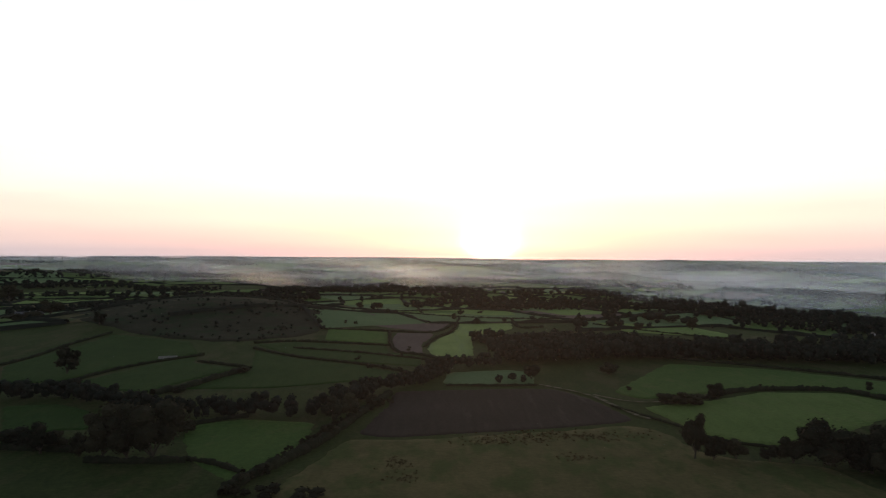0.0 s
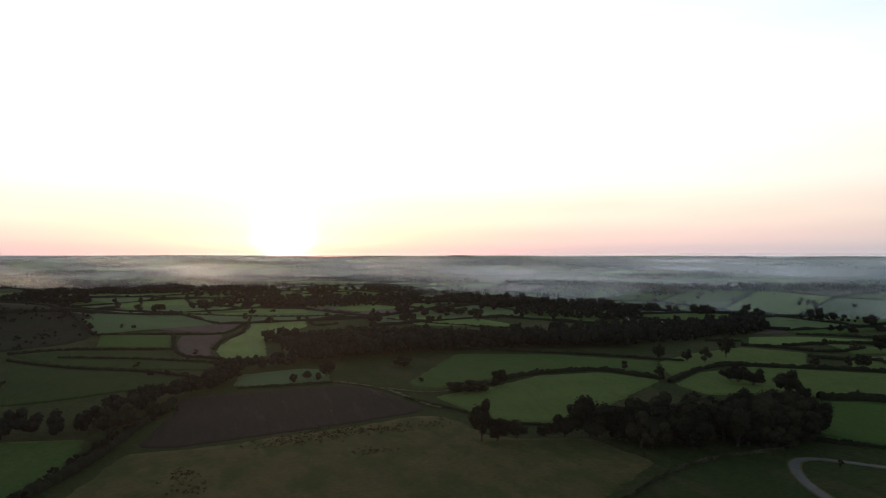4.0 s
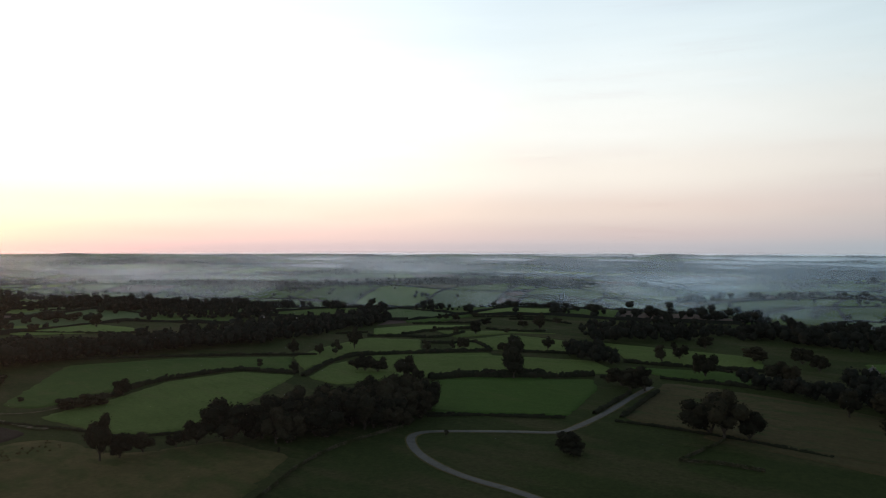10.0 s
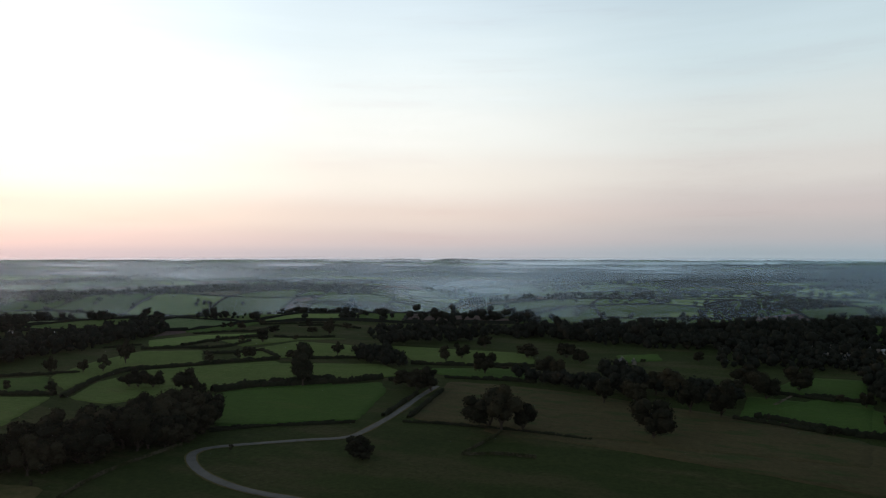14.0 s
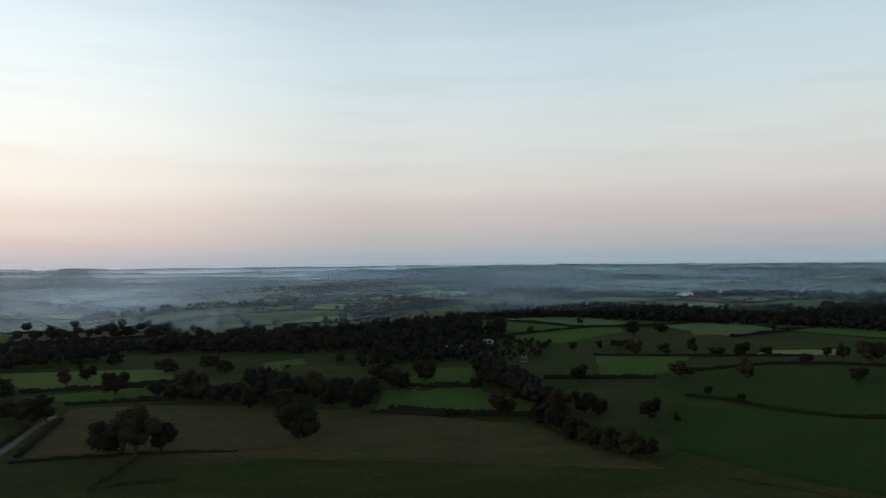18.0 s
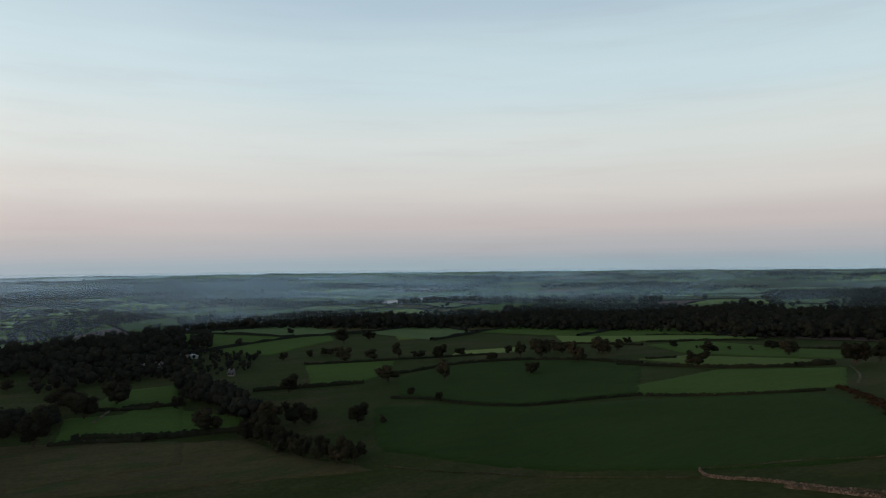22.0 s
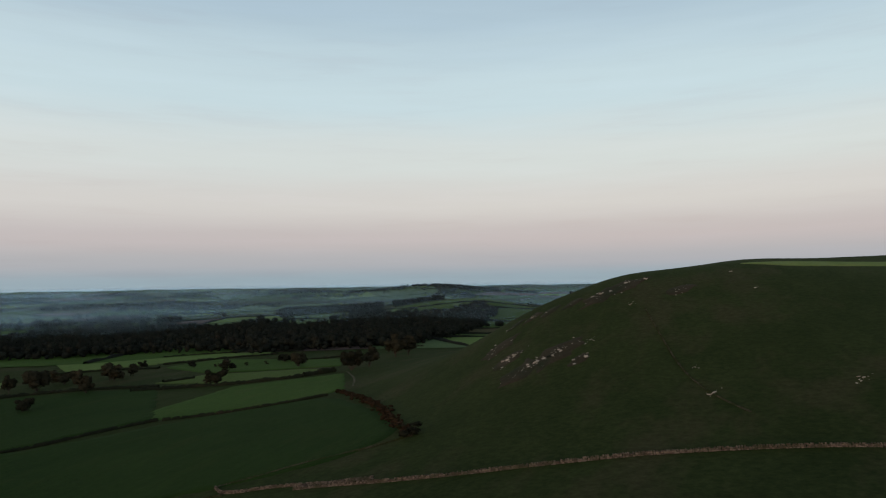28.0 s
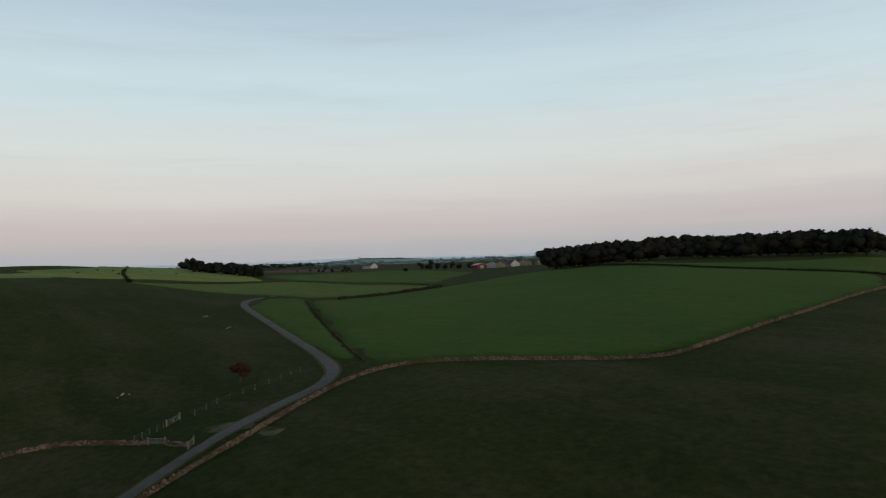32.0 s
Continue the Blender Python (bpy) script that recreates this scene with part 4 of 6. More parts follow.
def house(x, y, long, wide, eaves, colour, yaw):
    name = {"grey": "farm_shed", "red": "barn", "ruin": "sheepfold"}.get(colour, "house")
    base = empty(name, x, y, lz(x, y) - 0.2, yaw)
    tagged(base, HOUSE_WORDS[colour], {"grey": "shed", "red": "barn", "ruin": "ruin"}.get(colour, "house"), "buildings of the hamlet")
    L, W, E = long / 2, wide / 2, eaves + 0.2
    if colour == "ruin":
        for a in ((-L, -W, L, -W + 0.6), (-L, W - 0.6, L, W), (-L, -W + 0.6, -L + 0.6, W - 0.6), (L - 0.6, -W + 0.6, L, W - 0.6)):
            bm = bmesh.new()
            box(bm, a[0], a[1], 0, a[2], a[3], E, 0.08)
            part("wall", bm, WALLS["ruin"], base)
        return
    rise = wide * (0.36 if colour in ("white", "stone") else 0.18)
    bm = bmesh.new()
    pts = [(-W, 0), (W, 0), (W, E), (0, E + rise), (-W, E)]
    a = [bm.verts.new((-L, py, pz)) for py, pz in pts]
    b = [bm.verts.new((L, py, pz)) for py, pz in pts]
    bm.faces.new(a[::-1])
    bm.faces.new(b)
    for i in range(5):
        j = (i + 1) % 5
        bm.faces.new((a[i], a[j], b[j], b[i]))
    bmesh.ops.recalc_face_normals(bm, faces=bm.faces[:])
    part("wall", bm, WALLS[colour], base)
    for s in (-1, 1):
        bm = bmesh.new()
        e = 0.35
        q = [(0, E + rise + 0.04), (s * (W + e), E - rise * e / W + 0.04)]
        low = [bm.verts.new((xx, q[k][0], q[k][1])) for xx in (-L - 0.3, L + 0.3) for k in (0, 1)]
        up = [bm.verts.new((v.co.x, v.co.y, v.co.z + 0.22)) for v in low]
        for fs in ((0, 1, 3, 2),):
            bm.faces.new([low[i] for i in fs])
            bm.faces.new([up[i] for i in fs[::-1]])
        for i, j in ((0, 1), (1, 3), (3, 2), (2, 0)):
            bm.faces.new((low[i], low[j], up[j], up[i]))
        bmesh.ops.recalc_face_normals(bm, faces=bm.faces[:])
        part("roof", bm, ROOF if colour in ("white", "stone") else TIN, base)
    if colour in ("white", "stone"):
        for xx in (-L + 0.6, L - 0.6):
            bm = bmesh.new()
            box(bm, xx - 0.45, -0.35, E + rise - 0.3, xx + 0.45, 0.35, E + rise + 1.2, 0.05)
            part("chimney", bm, WALLS["stone"], base)
        for s in (-1, 1):
            for k in range(3):
                for zz in ((1.1, 2.3),) if eaves < 4.5 else ((1.0, 2.1), (3.3, 4.4)):
                    bm = bmesh.new()
                    xx = -L * 0.62 + k * L * 0.62
                    box(bm, xx - 0.55, s * W - 0.04, zz[0] + 0.2, xx + 0.55, s * W + 0.04, zz[1] + 0.2)
                    part("window", bm, PANE, base)
    else:
        bm = bmesh.new()
        box(bm, L - 0.02, -1.8, 0.2, L + 0.08, 1.8, 3.4)
        part("door", bm, WALLS["grey"], base)


# -- gates and fences --
def gate(x0, y0, x1, y1):
    L = math.hypot(x1 - x0, y1 - y0)
    yaw = math.degrees(math.atan2(y1 - y0, x1 - x0))
    base = empty("field_gate", x0, y0, lz(x0, y0), yaw)
    rise = lz(x1, y1) - lz(x0, y0)
    tagged(base, "galvanised five-bar field gate between wooden posts", "gate", "gates by the lane")
    for xx, dz in ((0, 0), (L, rise)):
        bm = bmesh.new()
        box(bm, xx - 0.11, -0.11, dz - 0.4, xx + 0.11, 0.11, dz + 1.45, 0.03)
        part("post", bm, POST, base)
    for k in range(5):
        bm = bmesh.new()
        z = 0.22 + 0.23 * k
        rod(bm, (0.12, 0, z), (L - 0.12, 0, z + rise), 0.03, 0.03, 8)
        part("bar", bm, METAL, base)
    for xx in (0.16, L / 2, L - 0.16):
        bm = bmesh.new()
        rod(bm, (xx, 0, 0.2 + rise * xx / L), (xx, 0, 1.18 + rise * xx / L), 0.03, 0.03, 8)
        part("upright", bm, METAL, base)


def fence(pts):
    x0, y0 = pts[0]
    z0 = lz(x0, y0)
    base = empty("post_and_wire_fence", x0, y0, z0)
    tagged(base, "post-and-wire fence of weathered stakes beside the lane", "fence")
    tops = []
    for i, (x, y) in enumerate(pts):
        bm = bmesh.new()
        z = lz(x, y) - z0
        r = 0.042 + 0.01 * (i % 3)
        rod(bm, (x - x0, y - y0, z - 0.3), (x - x0 + 0.04 * ((i * 7) % 3 - 1), y - y0, z + 1.25), r, r * 0.9, 7)
        part("post", bm, POST, base)
        tops.append((x - x0, y - y0, z))
    for dz in (0.45, 0.8, 1.12):
        bm = bmesh.new()
        for a, b in zip(tops, tops[1:]):
            rod(bm, (a[0], a[1], a[2] + dz), (b[0], b[1], b[2] + dz), 0.004, 0.004, 4)
        part("wire", bm, METAL, base)


tagged(new("ground", ground_mesh()), "dewy olive-green hill pasture rolling away to a misty plain", "ground", "", "structure")

# ---- fields ----
field("plough", [(-34.4, 269.0), (-20.2, 264.0), (10.7, 271.7), (50.9, 282.1), (81.3, 292.6), (84.8, 298.7), (81.2, 313.8), (76.5, 332.9), (69.2, 351.6), (60.9, 363.2), (47.7, 365.9), (11.2, 362.1), (-24.4, 356.7), (-26.6, 346.6), (-25.9, 320.7), (-30.2, 298.1)])
field("rough", [(-53.3, 160.5), (-54.0, 185.4), (-47.1, 217.2), (-36.5, 263.7), (-19.9, 260.5), (10.6, 268.1), (50.2, 278.3), (80.7, 288.6), (91.5, 275.0), (94.6, 243.6), (110.8, 237.3), (132.2, 231.0), (133.3, 210.4), (138.6, 198.5), (117.8, 182.6), (96.5, 165.4), (75.4, 145.4), (26.5, 146.2), (2.3, 145.1)])
field("pale", [(2.4, 413.7), (-0.9, 377.6), (27.1, 375.0), (52.5, 378.9), (55.8, 415.3), (41.3, 425.0)])
field("hay", [(-12.7, 526.7), (-5.3, 571.8), (10, 623), (20, 734), (72, 723), (69, 649), (34, 607), (25.5, 560.7), (23.4, 477.8), (2.7, 471.6), (-9.2, 481.3)])
field("plough_pale", [(-42.7, 565.2), (-36.6, 495.7), (-12.7, 491.7), (-15.7, 539.1), (-7.4, 590.9), (-8, 612), (-42, 608)])
field("plough_pale", [(-100, 768), (-100, 667), (-49, 639), (-5, 621), (8, 690), (4, 742), (-53, 767)])
field("pasture", [(-105, 622), (-97.0, 554.2), (-42.5, 538.8), (-47, 611)])
field("hay_dull", [(-60, 1013), (-61, 803), (4, 773), (86, 773), (84, 873), (56, 1011), (-30, 1023)])
field("hay_dull", [(14, 1047), (89, 918), (140, 778), (260, 855), (240, 915), (151, 1095)])
field("pasture_shaded", [(-146.0, 528.5), (-118.5, 543.2), (-41.5, 526.6), (-38.2, 495.5), (-13.2, 481.1), (-13.6, 433.7), (-53.1, 447.9), (-103.7, 475.7)])
field("pasture_shaded", [(-142.7, 356.7), (-118.0, 415.2), (-139.0, 503.4), (-101.7, 466.3), (-52.0, 439.0), (-15.8, 399.9), (-29.6, 385.3), (-57.5, 379.4), (-90.8, 362.0)])
field("pasture_shaded", [(-204.3, 366.3), (-184.3, 442.0), (-168.8, 470.4), (-161.1, 443.8), (-126.0, 424.8), (-146.3, 365.7), (-150.0, 346.3)])
field("pasture_shaded", [(-272.8, 420.3), (-272.5, 454.6), (-269, 557), (-196.4, 534.6), (-170.2, 479.5), (-201.8, 417.6), (-209.2, 372.5), (-239.1, 368.5)])
field("pasture_dull", [(-103.1, 284.5), (-86.1, 294.8), (-53.3, 289.5), (-50.3, 256.1), (-57.7, 223.5), (-63.4, 205.8), (-87.5, 233.6), (-102.7, 268.3)])
field("pasture_shaded", [(-204.7, 315.7), (-179.5, 322.0), (-157.4, 307.7), (-140.2, 276.4), (-173.2, 267.3)])
field("hay_dull", [(143, 763), (169, 625), (249, 582), (259, 615), (234, 712), (176, 769)])
field("hay_dull", [(338, 1143), (385, 1116), (355, 1081), (320, 1098)])
field("pasture_dull", [(211.6, 429.8), (264.9, 380.8), (233.0, 337.9), (216.7, 368.8), (171.2, 370.8), (143.5, 356.4), (98.5, 338.0), (88.7, 358.3), (149.0, 454.9)])
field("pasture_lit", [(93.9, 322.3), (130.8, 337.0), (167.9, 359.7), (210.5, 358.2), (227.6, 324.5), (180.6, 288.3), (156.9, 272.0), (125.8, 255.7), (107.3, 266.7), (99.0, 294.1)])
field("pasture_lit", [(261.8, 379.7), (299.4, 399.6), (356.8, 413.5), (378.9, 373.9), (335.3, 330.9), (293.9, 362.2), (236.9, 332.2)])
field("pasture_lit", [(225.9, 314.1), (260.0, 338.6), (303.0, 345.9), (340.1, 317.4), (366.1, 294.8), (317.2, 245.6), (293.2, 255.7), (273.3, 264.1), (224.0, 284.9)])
field("pasture", [(265.8, 256.9), (287.5, 250.7), (307.5, 235.1), (322.7, 220.6), (249.0, 170.2), (235.3, 179.9), (225.6, 191.6), (212.3, 202.4)])
field("hay_dull", [(405, 462), (447, 454), (488, 414), (444, 415), (393.8, 411.5), (372.1, 424.8)])
field("pasture", [(480, 548), (559, 601), (582, 559), (597, 507), (554, 471), (488, 456), (464, 472)])
field("plough_pale", [(423, 479), (485, 522), (508, 522), (463, 477)])
field("stubble", [(260.5, 139.8), (263.1, 123.4), (264.7, 98.4), (262.7, 60.7), (262.3, 31.6), (265.8, -33.2), (307.4, -38.4), (313.0, -22.3), (327.6, 6.6), (341.7, 54.2), (352.9, 99.5), (354.5, 141.9), (350.6, 164.5), (324.4, 155.5), (290.2, 148.0)])
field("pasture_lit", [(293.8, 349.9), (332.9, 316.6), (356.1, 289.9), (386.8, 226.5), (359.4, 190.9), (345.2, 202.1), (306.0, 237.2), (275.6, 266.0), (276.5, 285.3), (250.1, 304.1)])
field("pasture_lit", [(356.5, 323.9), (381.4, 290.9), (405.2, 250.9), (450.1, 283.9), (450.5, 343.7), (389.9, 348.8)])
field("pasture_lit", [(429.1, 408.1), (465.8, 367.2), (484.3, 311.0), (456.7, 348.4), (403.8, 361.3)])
field("pasture", [(312.3, 179.4), (333.1, 195.0), (317.3, 211.1), (298.2, 231.1), (267.5, 258.9), (215.2, 209.1), (230.2, 187.3), (251.3, 158.4)])
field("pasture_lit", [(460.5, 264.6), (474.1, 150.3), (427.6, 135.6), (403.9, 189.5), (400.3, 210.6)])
field("pasture", [(381.2, 200.5), (415.1, 131.6), (378.8, 113.4), (369.2, 147.8), (365.3, 171.4)])
field("hay_dull", [(747, 124), (774, 93), (743, 51), (688, 62), (689, 104)])
field("pasture", [(493.2, 97.8), (513.6, 69.6), (484.0, 61.9), (460.4, 87.6)])
field("pasture", [(352.6, -2.4), (388.9, -22.9), (384.4, -48.0), (319.9, -39.9), (323.2, -23.1), (330.9, -6.7)])
field("pasture", [(324.7, 11.6), (382.1, 9.0), (373.2, -45.7), (338.3, -70.1), (311.9, -64.6), (317.0, -49.4), (317.6, -23.1)])
field("pasture", [(400.4, -0.1), (453.6, -18.4), (456.0, -52.2), (384.7, -47.1)])
field("pasture", [(491.4, -143.1), (478.1, -211.4), (426.7, -184.6), (399.3, -154.1), (403.9, -121.0)])
field("hay", [(483.6, -260.2), (509.1, -281.4), (511, -347), (478.6, -329.3), (478.3, -299.9)])
field("pasture_lit", [(745, -323), (740, -384), (623, -329), (615, -272)])
field("pasture", [(635, -102), (674, -158), (720, -239), (650, -222), (566.3, -137.5), (601, -104)])
field("hay_dull", [(585, -439), (549, -531), (470, -454), (516, -398)])
field("pasture_shaded", [(403.2, -178.1), (431.1, -236.0), (425.0, -287.9), (390.8, -322.0), (344.5, -332.3), (256.8, -247.3), (266.9, -219.5), (273.7, -190.6), (298.6, -171.9), (341.1, -150.6)])
field("pasture", [(277.3, -249.6), (296.1, -347.9), (262.5, -374.9), (243.6, -394.9), (191.1, -312.6), (192.0, -295.0), (208.6, -276.1), (230.1, -261.8), (252.9, -242.7)])
field("pasture_lit", [(374.2, -353.9), (368.4, -401.2), (300.7, -429.7), (271.6, -427.4), (272.8, -389.7), (314.9, -358.8)])
field("pasture", [(446, -435), (440, -494), (314.9, -507.1), (276.9, -445.7), (374.1, -407.4)])
field("hay_dull", [(590, -451), (537, -525), (430, -571), (413, -540), (471, -460), (534, -409)])
field("hay_dull", [(670, -946), (744, -1067), (679, -1130), (591, -976), (611, -889)])
field("hay_dull", [(638, -1196), (579, -1241), (549, -1176), (593, -1146)])
field("hay", [(-65.2, -360.8), (-77.4, -427.9), (-131.1, -509.2), (-1497, -3662), (-237.1, -450.1), (-238.7, -398.9), (-153.6, -392.3)])
field("pasture", [(-161.3, -295.7), (-174.4, -281.7), (-142.9, -223.2), (-104.8, -143.1), (-100.6, -144.7), (-111.7, -187.7), (-137.0, -265.7)])
field("pasture", [(-171.6, -273.3), (-213.7, -261.8), (-256.0, -269.7), (-312.4, -283.3), (-354.1, -281.0), (-362.4, -242.9), (-334.9, -175.8), (-335.7, -120.1), (-335.8, -82.0), (-299.9, -73.5), (-234.6, -76.0), (-197.0, -78.7), (-148.4, -80.3), (-134.7, -92.9), (-124.2, -110.0), (-112.9, -125.9), (-101.3, -135.6), (-122.9, -179.2)])
field("pasture_lit", [(-232.4, -388.3), (-259.0, -286.9), (-255.1, -273.3), (-219.8, -269.3), (-181.5, -283.0), (-170.6, -307.0), (-124.8, -379.9)])
field("stubble", [(348.8, 140.7), (337.5, 64.6), (318.1, 12.6), (303.9, -37.1), (295.4, -61.1), (264.0, -68.3), (241.4, -75.2), (222.4, -85.4), (210.4, -88.6), (230.5, -47.5), (244.0, 9.7), (253.9, 67.1), (252.4, 101.7)])
field("moor", [(-351, 629), (-417, 863), (-371, 987), (-260, 1034), (-168, 906), (-130, 773), (-107.5, 580.7), (-169.3, 533.0), (-244, 553)])
field("pasture", [(-237.5, -442.7), (-455, -556), (-404.7, -391.9), (-269.5, -293.5), (-238.7, -398.9)])
field("plough_pale", [(-288, -549), (-719, -1245), (-755, -1114), (-493, -715), (-315, -526), (-266.7, -501.5)])
field("pasture_shaded", [(324.0, -129.5), (306.6, -159.0), (278.4, -179.8), (256.0, -208.7), (229.3, -252.9), (190.7, -285.6), (172.1, -277.0), (114.6, -214.4), (93.0, -180.8), (99.6, -157.0), (123.5, -140.4), (166.9, -125.9), (202.0, -111.7), (241.1, -96.5)])
field("scrape", [(-50.7, -125.3), (-57.4, -121.4), (-62.2, -119.6), (-62.9, -113.3), (-57.6, -110.9), (-53.6, -115.6)])
field("scrape", [(-55.8, -110.0), (-61.1, -113.3), (-62.5, -109.8), (-61.2, -102.7), (-57.0, -103.0), (-55.2, -106.4)])
field("hay", [(2.1, -368.0), (-26.5, -397.3), (-102.6, -421.6), (-94.8, -389.8), (-24.0, -360.3)])
field("hay", [(-5.3, -366.6), (-59.7, -403.5), (-188.1, -487.3), (-165.5, -429.1), (-55.6, -375.7)])
field("pasture", [(-468, -384), (-358.5, -188.0), (-383.9, -137.1), (-426.8, -103.8), (-392.3, -88.0), (-342.2, -83.6), (-343.2, -122.7), (-344.5, -180.8), (-383.7, -257.1)])
field("pasture_dull", [(727, -1022), (676, -1111), (591, -989), (610, -908), (658, -924)])
field("pasture_dull", [(634, -1193), (616, -1272), (503, -1323), (805, -2584), (403, -1262), (541, -1160), (597, -1143)])
field("pale", [(835, -887), (841, -988), (830, -1135), (784, -1087), (745, -936), (757, -874)])
field("pasture_dull", [(893, 229), (977, 188), (1066, 103), (1078, -22), (1100, -143), (1016, -145), (919, -75), (883, -24), (848, 40), (846, 94), (824, 153)])

# ---- lanes, walls and hedges ----
lane(3.2, [(141.8, 72.3), (154.5, 99.1), (157.6, 119.0), (157.3, 132.0), (158.8, 144.1), (162.4, 156.5), (168.1, 169.0), (176.2, 180.3), (183.2, 186.1), (190.0, 186.0), (197.5, 179.3), (207.2, 168.5), (215.6, 158.9), (224.4, 146.6), (237.3, 146.9), (260.3, 149.5), (283.3, 153.5), (306.9, 158.2), (334.9, 162.2)])
lane(3.0, [(-23.6, -101.7), (-34.5, -105.7), (-42.1, -109.3), (-50.4, -113.1), (-60.2, -117.9), (-69.7, -122.2), (-80.3, -126.2), (-88.6, -132.6), (-95.0, -141.4), (-102.9, -161.2), (-110.7, -185.9), (-119.9, -216.2), (-130.6, -251.0), (-139.1, -274.8), (-149.3, -291.1), (-161.6, -299.0)])
track(2.2, [(53.6, 375.6), (65.4, 363.3), (76.7, 346.2), (82.3, 323.1), (87.2, 302.9), (90.7, 297.8)])
track(1.8, [(77.3, 348.9), (90.4, 333.2), (103.5, 330.9), (126.8, 342.0)])
track(1.2, [(246.3, -402.1), (229.4, -379.5), (208.4, -349.3), (190.4, -316.7)])
track(1.6, [(362.4, -3.7), (393.1, -13.1)])
track(1.6, [(-161.6, -299.0), (-181.1, -303.0)])
stone_wall(0.7, [(215.9, -90.6), (193.1, -102.1), (178.7, -114.1), (160.5, -122.1), (134.4, -130.5), (119.0, -134.8)])
stone_wall(1.2, [(126.8, -141.5), (118.7, -134.9), (104.9, -138.2), (92.5, -137.1), (78.1, -138.3)])
stone_wall(0.9, [(126.5, -141.6), (119.9, -146.7), (110.8, -157.4), (100.2, -165.0), (89.7, -171.4), (86.3, -175.3)])
stone_wall(1.3, [(97.3, -134.8), (88.3, -135.5), (76.7, -134.9), (63.4, -135.8), (53.4, -137.1), (43.9, -138.8), (34.5, -140.2), (23.8, -141.8), (18.2, -143.3), (1.8, -146.9), (-13.9, -147.9), (-23.6, -147.3), (-31.3, -145.8), (-36.2, -142.6)])
stone_wall(1.3, [(-36.2, -142.6), (-41.4, -133.9), (-44.7, -126.7)])
stone_wall(1.3, [(-46.5, -121.8), (-47.8, -116.3)])
stone_wall(1.4, [(-27.4, -100.9), (-35.8, -102.5), (-43.8, -104.6), (-52.7, -107.4), (-65.5, -114.8), (-80.9, -122.9), (-93.7, -128.1), (-104.0, -128.4), (-111.9, -124.9), (-123.2, -109.1), (-133.7, -92.2), (-141.6, -82.2), (-147.6, -79.2), (-162.1, -78.6), (-195.3, -78.1), (-212.7, -76.7), (-232.3, -75.3), (-259.5, -75.0), (-296.5, -72.7)])
stone_wall(0.9, [(-170.1, -274.7), (-130.2, -196.5), (-110.9, -156.5), (-103.4, -140.0)])
stone_wall(0.5, [(33.4, -274.2), (24.7, -239.9), (14.9, -202.4), (6.8, -182.8), (-1.6, -169.6)])
stone_wall(2.0, [(84.4, 149.2), (100.0, 164.1), (109.3, 169.9), (125.3, 181.7), (142.7, 190.5), (161.5, 196.1), (189.1, 197.6)], True)
stone_wall(2.0, [(221.6, 97.3), (235.9, 96.6), (258.5, 96.1)], True)
stone_wall(2.4, [(220.9, 97.0), (227.9, 84.7), (228.5, 72.4)], True)
stone_wall(0.8, [(-152.0, -388.2), (-235.5, -393.5), (-265.6, -347.8), (-262.1, -290.2)])
hedge(1.6, [(-147.2, 533.0), (-119.6, 548.1), (-82.1, 540.7), (-40.9, 529.7)])
hedge(1.8, [(-48, 615), (-37.2, 492.9), (-12.4, 483.7), (0.8, 456.8)])
hedge(1.6, [(-106, 612), (-48, 620), (-7, 608), (9, 675)])
hedge(1.8, [(-141, 857), (-96, 807), (-55, 788), (4, 760), (71, 734), (132, 734)])
hedge(1.6, [(-41, 1031), (-31, 857), (-23, 784)])
hedge(1.6, [(-29, 1035), (51, 932), (91, 805), (137, 762)])
hedge(1.8, [(74, 734), (71, 649), (97, 661)])
hedge(1.6, [(-13.5, 523.5), (-6.4, 583.1), (9, 618), (18, 740)])
hedge(1.5, [(-140.3, 508.0), (-102.7, 471.0), (-52.5, 443.4), (-29.0, 422.8), (-16.0, 403.6)])
hedge(1.6, [(-111.6, 511.7), (-58.3, 491.5), (-32.7, 475.0), (-8.8, 461.2)])
hedge(2.6, [(-145.4, 342.3), (-141.5, 353.8), (-135.1, 360.1), (-128.2, 393.6), (-119.1, 419.1)])
hedge(1.5, [(-206.0, 369.4), (-199.9, 413.7), (-186.1, 446.2), (-166.6, 475.2)])
hedge(1.5, [(-275.3, 424.3), (-273.8, 456.9), (-281.0, 511.2), (-273, 564)])
hedge(1.5, [(-160.9, 448.2), (-125.5, 429.0), (-119.1, 425.3)])
hedge(2.6, [(-63.0, 195.4), (-61.3, 210.4), (-57.1, 221.0), (-48.3, 246.0), (-41.7, 276.4), (-34.6, 314.7), (-27.2, 346.9)])
hedge(1.2, [(2.2, 372.8), (26.9, 371.7), (51.8, 373.9)])
hedge(2.2, [(-160.7, 248.1), (-147.6, 246.7), (-130.1, 244.5)])
hedge(2.0, [(-121.4, 232.0), (-103.4, 230.4), (-86.7, 231.6)])
hedge(1.6, [(-87.5, 233.6), (-76.2, 228.8), (-63.3, 217.3)])
hedge(1.6, [(-103.1, 284.5), (-93.3, 294.6), (-84.8, 298.9)])
hedge(1.8, [(-645, 992), (-546, 937), (-516, 998), (-475, 1054)])
hedge(1.8, [(253, 855), (315, 832), (318, 743)])
hedge(1.5, [(151, 684), (190, 626), (246, 574)])
hedge(1.0, [(80.2, 323.9), (90.8, 302.5), (99.2, 286.9), (104.4, 265.8), (112.0, 259.4), (122.8, 254.9)])
hedge(2.2, [(131.9, 339.9), (151.4, 358.8), (170.3, 364.8), (195.8, 366.7), (213.6, 363.4), (221.8, 344.8), (229.6, 327.4)])
